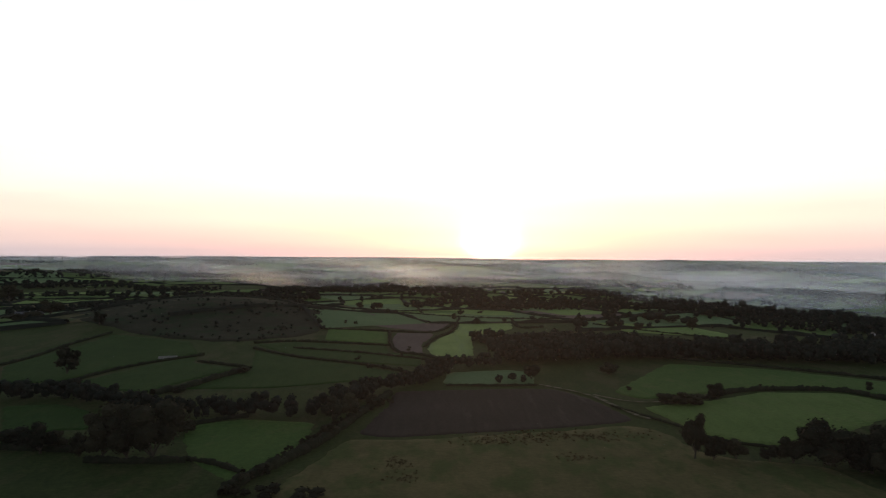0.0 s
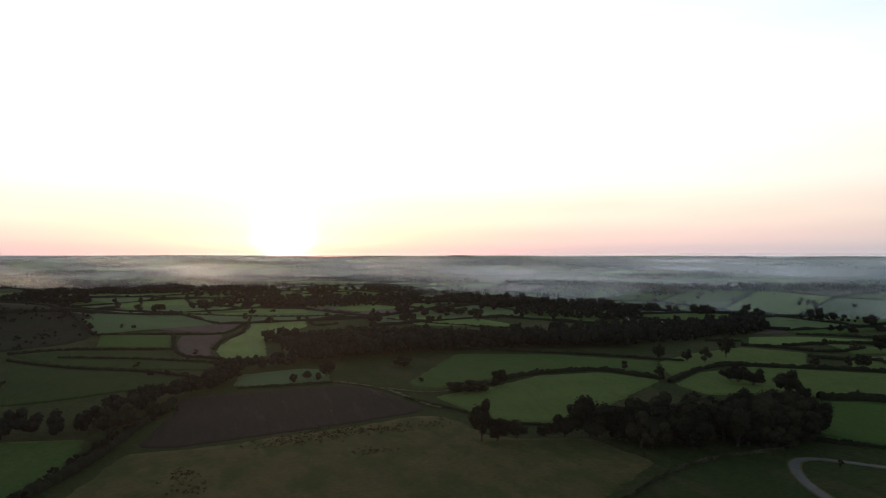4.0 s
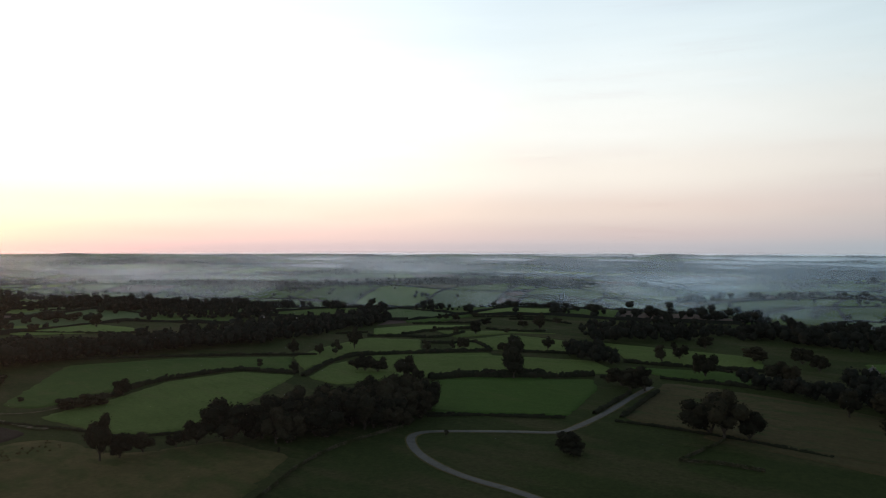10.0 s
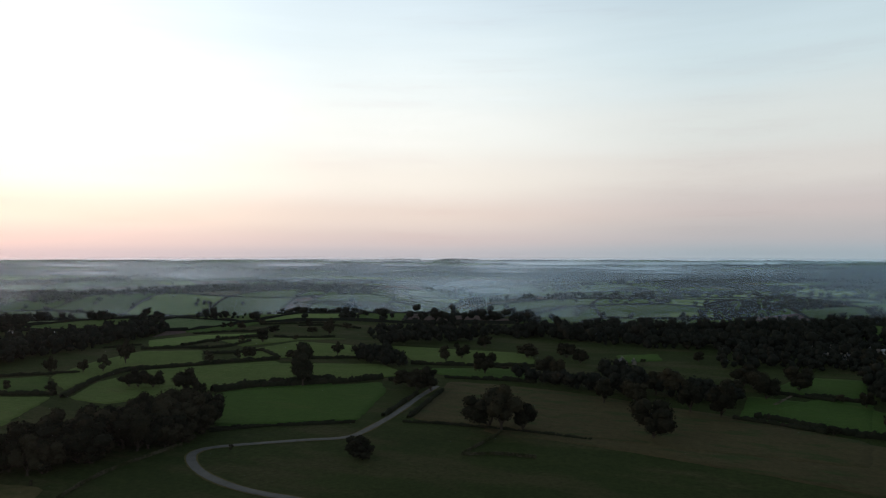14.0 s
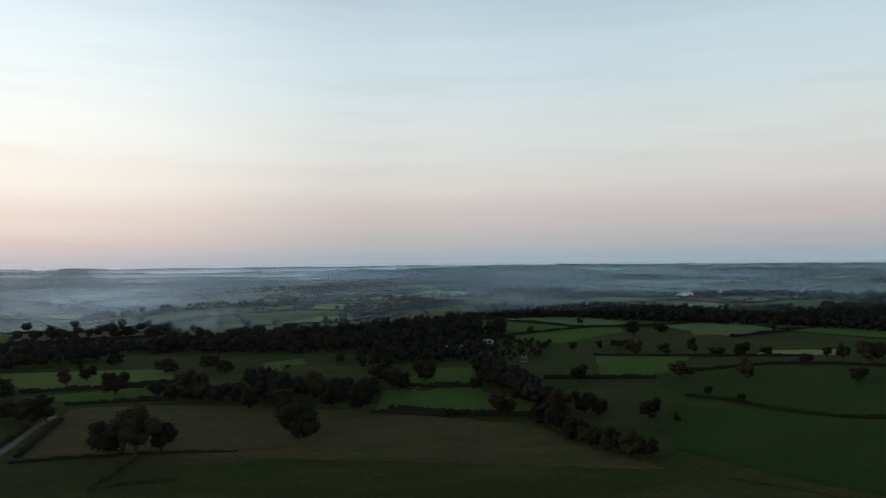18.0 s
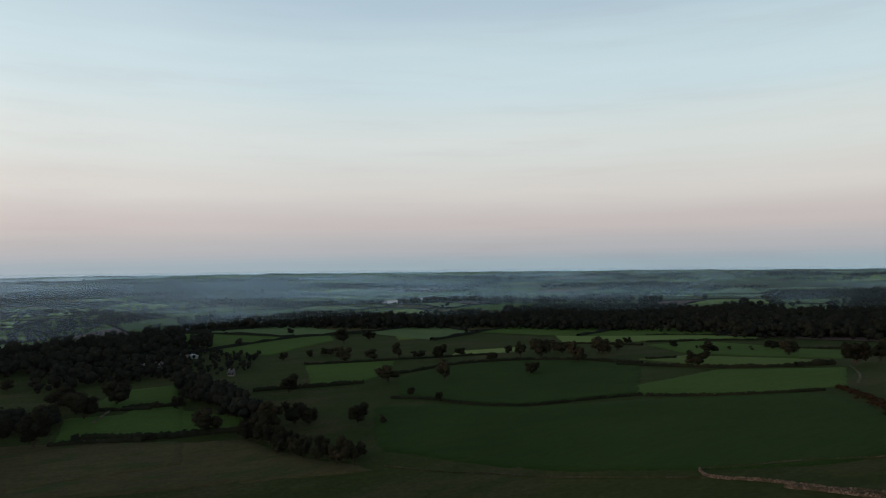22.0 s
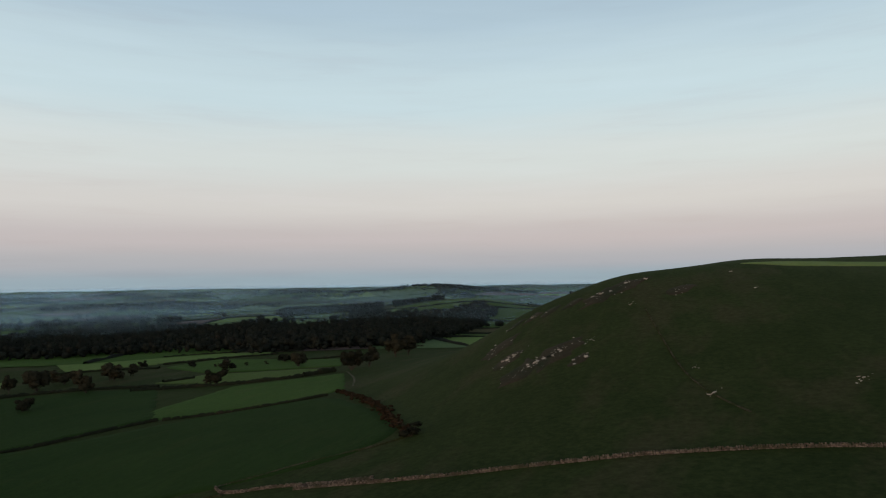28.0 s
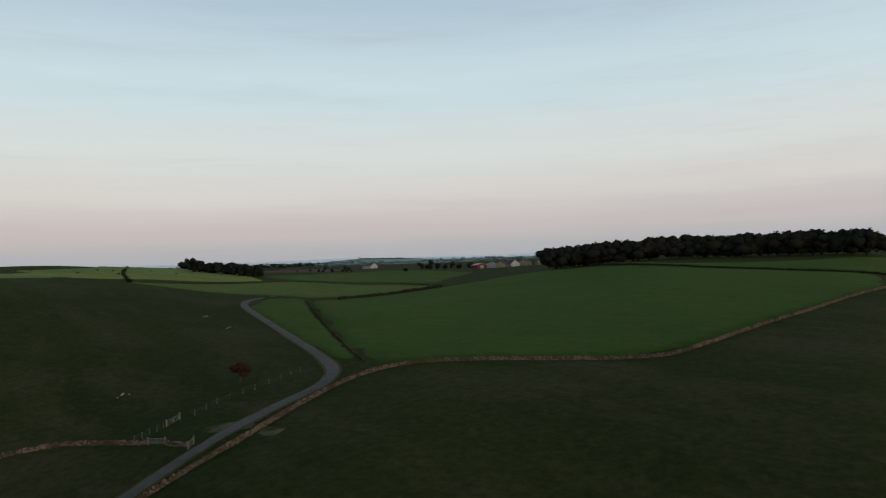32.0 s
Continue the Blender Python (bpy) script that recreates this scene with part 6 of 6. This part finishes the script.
bale(-176.5, -483.3)
bale(-184.3, -458.8)
bale(-200.9, -471.2)
bale(-212.7, -451.0)
bale(-221.9, -444.8)
bale(-95.2, -443.0)
house(-506.0, -483.6, 22, 10, 3.4, "red", 60)
house(-530.0, -487.4, 26, 11, 3.6, "grey", 40)
house(-514.4, -459.9, 16, 9, 3, "stone", 30)
house(-528.7, -458.8, 22, 9, 3.2, "white", 60)
house(-560.7, -467.4, 14, 9, 3.6, "stone", 20)
house(-578.4, -461.6, 14, 8, 4.5, "stone", 50)
house(-604.1, -796.9, 26, 11, 4, "white", 80)
house(537.7, -37.2, 9.36, 4.96, 2.4, "stone", 20)
house(528.9, -45.3, 7.28, 4.96, 2.4, "stone", 70)
house(540.1, -52.0, 6.24, 4.34, 2.4, "stone", 30)
house(540.6, -62.0, 6.76, 4.34, 2.4, "stone", 10)
house(592.2, -72.9, 5.72, 4.34, 2.4, "stone", 40)
house(579.9, -46.3, 6.24, 4.34, 2.4, "stone", 60)
house(473.8, -88.3, 4.16, 3.72, 2.4, "stone", 60)
house(582.9, -79.1, 6.24, 4.34, 2.4, "grey", 20)
house(584.2, -28.5, 6.24, 4.34, 2.4, "stone", 90)
house(457.7, 78.0, 3.12, 2.48, 2.4, "stone", 20)
house(454.3, 84.6, 8.32, 4.96, 2.4, "stone", 20)
house(573.6, 23.4, 8.32, 4.96, 2.4, "stone", 50)
house(586.8, -30.8, 6.24, 4.96, 2.4, "stone", 30)
house(532.4, -59.2, 7.28, 4.96, 2.4, "stone", 70)
house(553.2, -46.4, 6.24, 4.96, 2.4, "stone", 20)
house(-418.7, 679.2, 13.5, 6.82, 2.4, "stone", 20)
house(-396.2, 669.7, 7.28, 4.96, 2.4, "white", 60)
house(-671.9, 1489.7, 9.36, 6.2, 2.4, "white", 40)
house(-650.1, 1496.3, 6.24, 4.96, 2.4, "white", 10)
house(391.0, 586.7, 6.24, 4.34, 2.4, "white", 20)
house(404.4, 581.4, 6.24, 4.34, 2.4, "white", 60)
house(380.9, 602.6, 6.24, 4.34, 2.4, "white", 80)
house(386.4, 565.1, 6.24, 4.34, 2.4, "grey", 10)
house(-50.9, 1262.5, 8.32, 6.2, 2.4, "white", 30)
house(-28.6, 1457.4, 6.24, 4.96, 2.4, "grey", 70)
house(95.0, 1390.8, 7.28, 4.96, 2.4, "white", 20)
house(75.2, 1477.6, 7.28, 4.96, 2.4, "stone", 50)
house(110.5, 1252.1, 6.24, 4.96, 2.4, "white", 10)
house(734.2, -2424.7, 10.4, 5.58, 2.4, "white", 70)
house(737.4, -2509.8, 7.28, 4.96, 2.4, "white", 20)
house(-185.3, 459.8, 12, 7, 1.2, "ruin", 20)
gate(-50.6, -132.3, -53.8, -133.9)
gate(-44.8, -125.9, -46.4, -122.1)
gate(-47.3, -114.5, -49.0, -116.2)
fence([(-43.9, -130.3), (-45.5, -130.7), (-47.1, -131.4), (-48.6, -131.8), (-49.9, -131.9)])
fence([(-56.4, -132.9), (-59.3, -134.1), (-62.3, -135.5), (-65.7, -136.9), (-69.0, -137.5), (-72.4, -138.5), (-76.7, -140.2), (-80.8, -142.0), (-84.3, -143.3), (-87.5, -144.5)])

# ---- the far country: hedged fields, hedgerow trees and copses, joined ----
def far_country(r0, r1, spacing, turn, seed, tree_h, kinds, keep):
    rng = np.random.default_rng(seed)
    c, s = math.cos(radians(turn)), math.sin(radians(turn))
    n = int(r1 / spacing) + 2
    size = 2 * n + 1
    gx, gy = np.meshgrid(np.arange(-n, n + 1) * spacing, np.arange(-n, n + 1) * spacing * 0.8, indexing="ij")
    gx = gx + rng.uniform(-0.3, 0.3, gx.shape) * spacing + 40 * np.sin(gy / 300)
    gy = gy + rng.uniform(-0.3, 0.3, gy.shape) * spacing + 40 * np.sin(gx / 350)
    X, Y = gx * c - gy * s, gx * s + gy * c
    kinds_of = ["pasture", "pale", "pasture_dull", "hay_dull", "stubble", "plough_pale"]
    made = {k: ([], []) for k in kinds_of}
    lines, places = [], []

    def ok(x, y):
        d, az = math.hypot(x, y), (math.degrees(math.atan2(x, y)) + 60) % 360 - 60
        if az > 170:
            return r0 < d < r1 and d > 1500 and (az < 262)
        return r0 < d < r1 and -42 < az
    t = np.linspace(0, 1, 4)
    a, b = np.meshgrid(t, t, indexing="ij")
    w = [(1 - a) * (1 - b), a * (1 - b), a * b, (1 - a) * b]
    for i in range(size - 1):
        for j in range(size - 1):
            q = [(X[i, j], Y[i, j]), (X[i + 1, j], Y[i + 1, j]), (X[i + 1, j + 1], Y[i + 1, j + 1]), (X[i, j + 1], Y[i, j + 1])]
            mx, my = np.mean([p[0] for p in q]), np.mean([p[1] for p in q])
            if not ok(mx, my):
                continue
            k = kinds_of[int(rng.choice(6, p=[0.22, 0.26, 0.22, 0.14, 0.08, 0.08]))]
            V, F = made[k]
            px = sum(wi * p[0] for wi, p in zip(w, q)).ravel()
            py = sum(wi * p[1] for wi, p in zip(w, q)).ravel()
            base = sum(len(v) for v in V)
            pz = land(px, py) + 0.1 + 0.0006 * math.hypot(mx, my)
            V.append(np.stack([px, py, pz], 1))
            for u in range(3):
                for v in range(3):
                    F.append([base + u * 4 + v, base + (u + 1) * 4 + v, base + (u + 1) * 4 + v + 1, base + u * 4 + v + 1])
            for e0, e1 in ((0, 1), (0, 3)):
                if rng.random() < 0.85:
                    lines.append((q[e0], q[e1]))
            roll = rng.random()
            if roll < 0.12:                              # a copse
                for _ in range(int(spacing * spacing / 520)):
                    u, v = rng.random(2)
                    p = [(1 - u) * (1 - v), u * (1 - v), u * v, (1 - u) * v]
                    h = tree_h * rng.uniform(0.8, 1.25)
                    places.append((sum(f * z[0] for f, z in zip(p, q)), sum(f * z[1] for f, z in zip(p, q)), h, h * 1.15))
            elif roll < 0.3:
                h = tree_h * rng.uniform(0.7, 1.1)
                places.append((mx + rng.uniform(-0.3, 0.3) * spacing, my + rng.uniform(-0.3, 0.3) * spacing, h, h))
    for k in kinds_of:
        if made[k][0]:
            tagged(new("far_field", mesh_of("far_field", np.vstack(made[k][0]), np.array(made[k][1])[:, ::-1], [GRASS[k]], smooth=True)),
                   "distant " + FIELD_WORDS[k].split(" ", 1)[1], "field", "", "structure")
    V, F, m = [], [], 0
    for p0, p1 in lines:
        x, y, dx, dy, u = along([p0, p1], spacing / 8)
        z, h = land(x, y), tree_h * 0.26 * rng.uniform(0.6, 1.5, len(x))
        for o, hz in ((-0.8, -0.3), (-0.55, 0.85), (0.1, 1.0), (0.55, 0.85), (0.8, -0.3)):
            V.append(np.stack([x - dy * o * h, y + dx * o * h, z + hz * h], 1))
        nn = len(x)
        i = np.arange(nn - 1)
        for r in range(4):
            F.append(np.stack([m + r * nn + i, m + r * nn + i + 1, m + (r + 1) * nn + i + 1, m + (r + 1) * nn + i], 1))
        m += 5 * nn
        for k in range(nn):
            if rng.random() < keep * 0.6:
                hh = tree_h * rng.uniform(0.5, 1.15)
                places.append((x[k] + rng.uniform(-3, 3), y[k] + rng.uniform(-3, 3), hh, hh * rng.uniform(0.8, 1.2)))
    tagged(new("far_hedges", mesh_of("far_hedges", np.vstack(V), np.vstack(F), [WOODLAND])), "distant dark hedges dividing the fields", "hedges", "", "stuff")
    many_trees("far_trees", places, "distant hedgerow trees and small copses", WOODLAND, kinds, "trees")


far_country(700, 1500, 120, 24, 7, 10.5, TINY_KINDS, 0.18)
far_country(1500, 2700, 160, 38, 8, 11, DOT_KINDS, 0.26)
far_country(2700, 4700, 240, 15, 9, 12, DOT_KINDS, 0.2)

# long woods on the far slopes: bearing, distance, length, depth, height
for bearing, dist, length, depth, height in ((90, 3150, 520, 120, 14), (93, 2200, 420, 90, 12), (22, 2900, 600, 110, 13), (62, 2600, 500, 90, 12),
                                             (50, 1350, 260, 50, 10), (30, 1700, 420, 80, 12), (10, 2050, 700, 50, 12), (345, 1900, 600, 60, 12),
                                             (110, 1500, 500, 110, 12), (125, 1350, 520, 120, 12),
                                             (132, 2400, 500, 120, 13), (155, 3150, 700, 160, 13), (147, 3050, 300, 120, 12), (120, 3300, 500, 90, 12), (118, 2700, 420, 90, 12), (75, 3400, 500, 90, 13),
                                             (330, 1500, 300, 90, 11), (355, 1250, 360, 60, 10), (20, 1250, 420, 90, 10), (38, 1250, 320, 80, 10)):
    rng = np.random.default_rng(bearing)
    sb, cb = math.sin(radians(bearing)), math.cos(radians(bearing))
    rows = []
    for _ in range(int(length * depth / 230)):
        a, r = rng.uniform(-0.5, 0.5) * length, rng.normal(0, 0.3) * depth + 25 * math.sin(rng.uniform(-1, 1) * 3)
        h = height * rng.uniform(0.75, 1.15)
        rows.append((sb * (dist + r) + cb * a, cb * (dist + r) - sb * a, h, h * 1.1))
    many_trees("far_wood", rows, "long dark wood on a distant slope", WOODLAND, TINY_KINDS if dist < 1600 else DOT_KINDS)


# trees along the crest of the next ridge and along the rim of the near fields
rng = np.random.default_rng(31)
rows = []
for first, last, times, step, share, tall in ((-3, 59, 0.97, 0.42, 0.62, 12), (12, 57, 0.86, 0.6, 0.35, 11), (74, 97, 0.95, 0.55, 0.5, 11),
                                              (22, 60, 0.62, 0.5, 0.5, 13), (58, 76, 0.66, 0.6, 0.55, 12), (60, 72, 0.85, 0.45, 0.5, 12)):
    for bearing in np.arange(first, last, step):
        if rng.random() < share * (0.6 + 0.6 * math.sin(bearing * 1.7)):
            for _ in range(int(rng.integers(1, 4))):
                b, d = radians(bearing + rng.uniform(-0.3, 0.3)), float(brink(bearing)) * times * rng.uniform(0.985, 1.015)
                h = tall * rng.uniform(0.6, 1.15)
                rows.append((d * math.sin(b), d * math.cos(b), h, h * rng.uniform(0.9, 1.3)))
many_trees("far_trees", rows, "hedgerow trees along the crest of a ridge", WOODLAND, TINY_KINDS, "trees")

# small woods behind the heathy hill and in the hollow before the next ridge
rng = np.random.default_rng(45)
rows = []
for first, last, near, far, number in ((-33, 6, 860, 1650, 20), (11, 42, 830, 1060, 16), (44, 64, 850, 1000, 8)):
    for _ in range(number):
        bearing, dist = radians(rng.uniform(first, last)), rng.uniform(near, far)
        length, depth, height = rng.uniform(70, 200), rng.uniform(20, 50), rng.uniform(9, 13)
        sb, cb = math.sin(bearing), math.cos(bearing)
        for _ in range(int(length * depth / 110)):
            a, r = rng.uniform(-0.5, 0.5) * length, rng.normal(0, 0.35) * depth
            h = height * rng.uniform(0.7, 1.15)
            rows.append((sb * (dist + r) + cb * a, cb * (dist + r) - sb * a, h, h * rng.uniform(0.9, 1.25)))
many_trees("woodland", rows, "small dark woods between hedged fields", WOODLAND, TINY_KINDS)

# woods strewn over the vale
rng = np.random.default_rng(77)
rows = []
RING = np.array([(math.cos(k), math.sin(k)) for k in np.arange(0, 6.28, 0.785)]).T
for _ in range(120):
    spots = [(rng.uniform(-30, 166), 1250 + 3000 * rng.random() ** 1.3) for _ in range(3)]
    rise = [lz(d * math.sin(radians(b)), d * math.cos(radians(b))) - float(np.mean(land(d * np.sin(radians(b)) + 260 * RING[0], d * np.cos(radians(b)) + 260 * RING[1]))) for b, d in spots]
    bearing, dist = spots[int(np.argmax(rise))]          # woods keep to the rises
    if dist < 1.12 * float(brink(bearing)):
        continue
    length, depth, height = rng.uniform(90, 420), rng.uniform(25, 90), rng.uniform(11, 16)
    sb, cb = math.sin(radians(bearing)), math.cos(radians(bearing))
    for _ in range(int(length * depth / 240)):
        a, r = rng.uniform(-0.5, 0.5) * length, rng.normal(0, 0.35) * depth
        h = height * rng.uniform(0.75, 1.15)
        rows.append((sb * (dist + r) + cb * a, cb * (dist + r) - sb * a, h, h * 1.2))
many_trees("far_wood", rows, "dark woods strewn over the misty vale", WOODLAND, DOT_KINDS)


# ---- mist over the low country ----
def mist_mesh(name, X, Y, Z, thick, mat, label):
    nr, na = X.shape
    i = (np.arange(nr - 1)[:, None] * na + np.arange(na - 1)[None]).reshape(-1)
    me = mesh_of(name, np.stack([X, Y, Z], -1).reshape(-1, 3), np.stack([i, i + 1, i + na + 1, i + na], 1), [mat], smooth=True)
    at = me.attributes.new("thick", "FLOAT", "POINT")
    at.data.foreach_set("value", thick.ravel().astype(np.float32))
    tagged(new(name, me), label, "mist", "", "stuff")


def by_bearing(A):
    return np.interp(A, [-50, 20, 40, 60, 90, 120, 168, 174], [0.9, 1.05, 1.5, 1.65, 1.45, 0.95, 0.5, 0.0])


def mist_bank(times, top, strength, mat, label, fade=1.5):
    """A sheet of mist over the vale, thinner towards its top; times: its distance over that of the brink."""
    az = np.linspace(-50, 174, 320)
    S, A = np.meshgrid(np.linspace(0, 1, 9), az, indexing="ij")
    R0 = np.minimum(brink(A) * times, 4300 + 400 * (times - 2)) * (1 + 0.05 * np.sin(A / 7.0 + times * 9) + 0.03 * np.sin(A / 2.3 + times * 5))
    X0, Y0 = R0 * np.sin(np.radians(A)), R0 * np.cos(np.radians(A))
    low = land(X0, Y0) - 1.0
    height = np.maximum(top - low, 12)
    line = low[0]
    calm = np.convolve(np.pad(line, 30, "edge"), np.full(61, 1 / 61), "valid")
    pool = np.clip(0.8 + (calm - line) / 6.0, 0.3, 1.7)[None] if fade > 1 else 1.0        # thicker over the low ground
    R = np.minimum(R0 - S * height * 0.6, 4930)
    X, Y = R * np.sin(np.radians(A)), R * np.cos(np.radians(A))
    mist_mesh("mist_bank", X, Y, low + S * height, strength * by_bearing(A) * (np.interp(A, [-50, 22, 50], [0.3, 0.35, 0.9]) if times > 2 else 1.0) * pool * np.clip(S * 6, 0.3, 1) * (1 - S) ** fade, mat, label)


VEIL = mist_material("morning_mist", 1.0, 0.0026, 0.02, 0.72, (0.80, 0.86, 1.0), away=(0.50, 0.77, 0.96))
# warm material of the added sheet that imitates glare towards the sun
GLARE = mist_material("sun_glare", 1.0, 0.0016, -0.35, 0.75, (1.0, 0.88, 0.86), 1.0)
FOG = mist_material("dense_mist", 1.0, 0.0030, 0.48, 0.62, (0.95, 0.97, 1.0))
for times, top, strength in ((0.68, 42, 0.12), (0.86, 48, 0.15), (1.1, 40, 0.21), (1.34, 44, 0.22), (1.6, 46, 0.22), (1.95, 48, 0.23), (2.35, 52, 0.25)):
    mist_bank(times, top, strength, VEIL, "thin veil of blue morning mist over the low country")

# added sheets, their blue painted in for the haze of distance
AIR = mist_material("distance_tint", 1.0, 0.0009, -0.6, 0.4, (0.66, 0.82, 1.0), away=(0.48, 0.71, 0.94))
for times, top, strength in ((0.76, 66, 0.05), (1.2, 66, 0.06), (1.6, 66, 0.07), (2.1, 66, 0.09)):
    mist_bank(times, top, strength, AIR, "thin sheet tinted blue as the haze of distance", 0.4)
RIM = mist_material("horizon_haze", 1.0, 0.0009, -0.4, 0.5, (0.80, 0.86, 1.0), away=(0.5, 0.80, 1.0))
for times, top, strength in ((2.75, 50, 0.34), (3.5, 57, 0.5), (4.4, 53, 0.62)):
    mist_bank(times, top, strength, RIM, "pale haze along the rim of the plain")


def mist_pool(az0, az1, dist, height, strength):
    """Dense mist that lies in a hollow: a low bank, thin at its ends and its top."""
    S, A = np.meshgrid(np.linspace(0, 1, 6), np.linspace(az0, az1, 60), indexing="ij")
    k = (A - az0) / (az1 - az0)
    R = dist * (1 + 0.03 * np.sin(A * 1.3)) - S * height
    X, Y = R * np.sin(np.radians(A)), R * np.cos(np.radians(A))
    low = land(X[0], Y[0])[None] - 1.0
    top = height * (0.6 + 0.4 * np.sin(A * 1.9 + dist)) * np.sin(np.pi * k) ** 0.6
    mist_mesh("mist_bank", X, Y, low + S * top, strength * np.sin(np.pi * k) ** 0.5 * (1 - S) ** 0.5, FOG, "dense white mist lying in a valley bottom")


for az0, az1, dist, height, strength in ((52, 68, 1420, 14, 0.55), (60, 67, 1240, 10, 0.5), (77.5, 82, 2050, 26, 0.6), (92, 96, 2100, 16, 0.5),
                                         (97, 104, 1560, 12, 0.7), (112, 120, 1420, 24, 0.9), (105, 112, 1500, 10, 0.5)):
    mist_pool(az0, az1, dist, height, strength)


def glare_sheet():
    """Added sheet that lifts the land towards the low sun, in place of glare."""
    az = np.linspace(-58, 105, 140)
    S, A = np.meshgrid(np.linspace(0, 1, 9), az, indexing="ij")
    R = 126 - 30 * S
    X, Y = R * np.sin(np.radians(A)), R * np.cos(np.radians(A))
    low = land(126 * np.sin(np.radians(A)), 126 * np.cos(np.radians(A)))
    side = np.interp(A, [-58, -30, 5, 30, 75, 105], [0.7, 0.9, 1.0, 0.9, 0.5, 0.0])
    mist_mesh("mist_bank", X, Y, low - 0.5 + S * (100 - low), 0.016 * side * (1 - S ** 6), GLARE, "faint warm sheet added as sun glare before the near slopes")


glare_sheet()


def plateau_haze(dist, height, strength):
    az = np.linspace(185, 262, 90)
    S, A = np.meshgrid(np.linspace(0, 1, 7), az, indexing="ij")
    X, Y = (dist + 0 * A) * np.sin(np.radians(A)), (dist + 0 * A) * np.cos(np.radians(A))
    mist_mesh("mist_bank", X, Y, land(X, Y) - 1 + S * height, strength * np.sin(np.pi * S) ** 0.7, VEIL, "thin blue haze over the far edge of the plateau")


for dist, height, strength in ((1500, 16, 0.25), (2200, 20, 0.35), (3200, 26, 0.45)):
    plateau_haze(dist, height, strength)
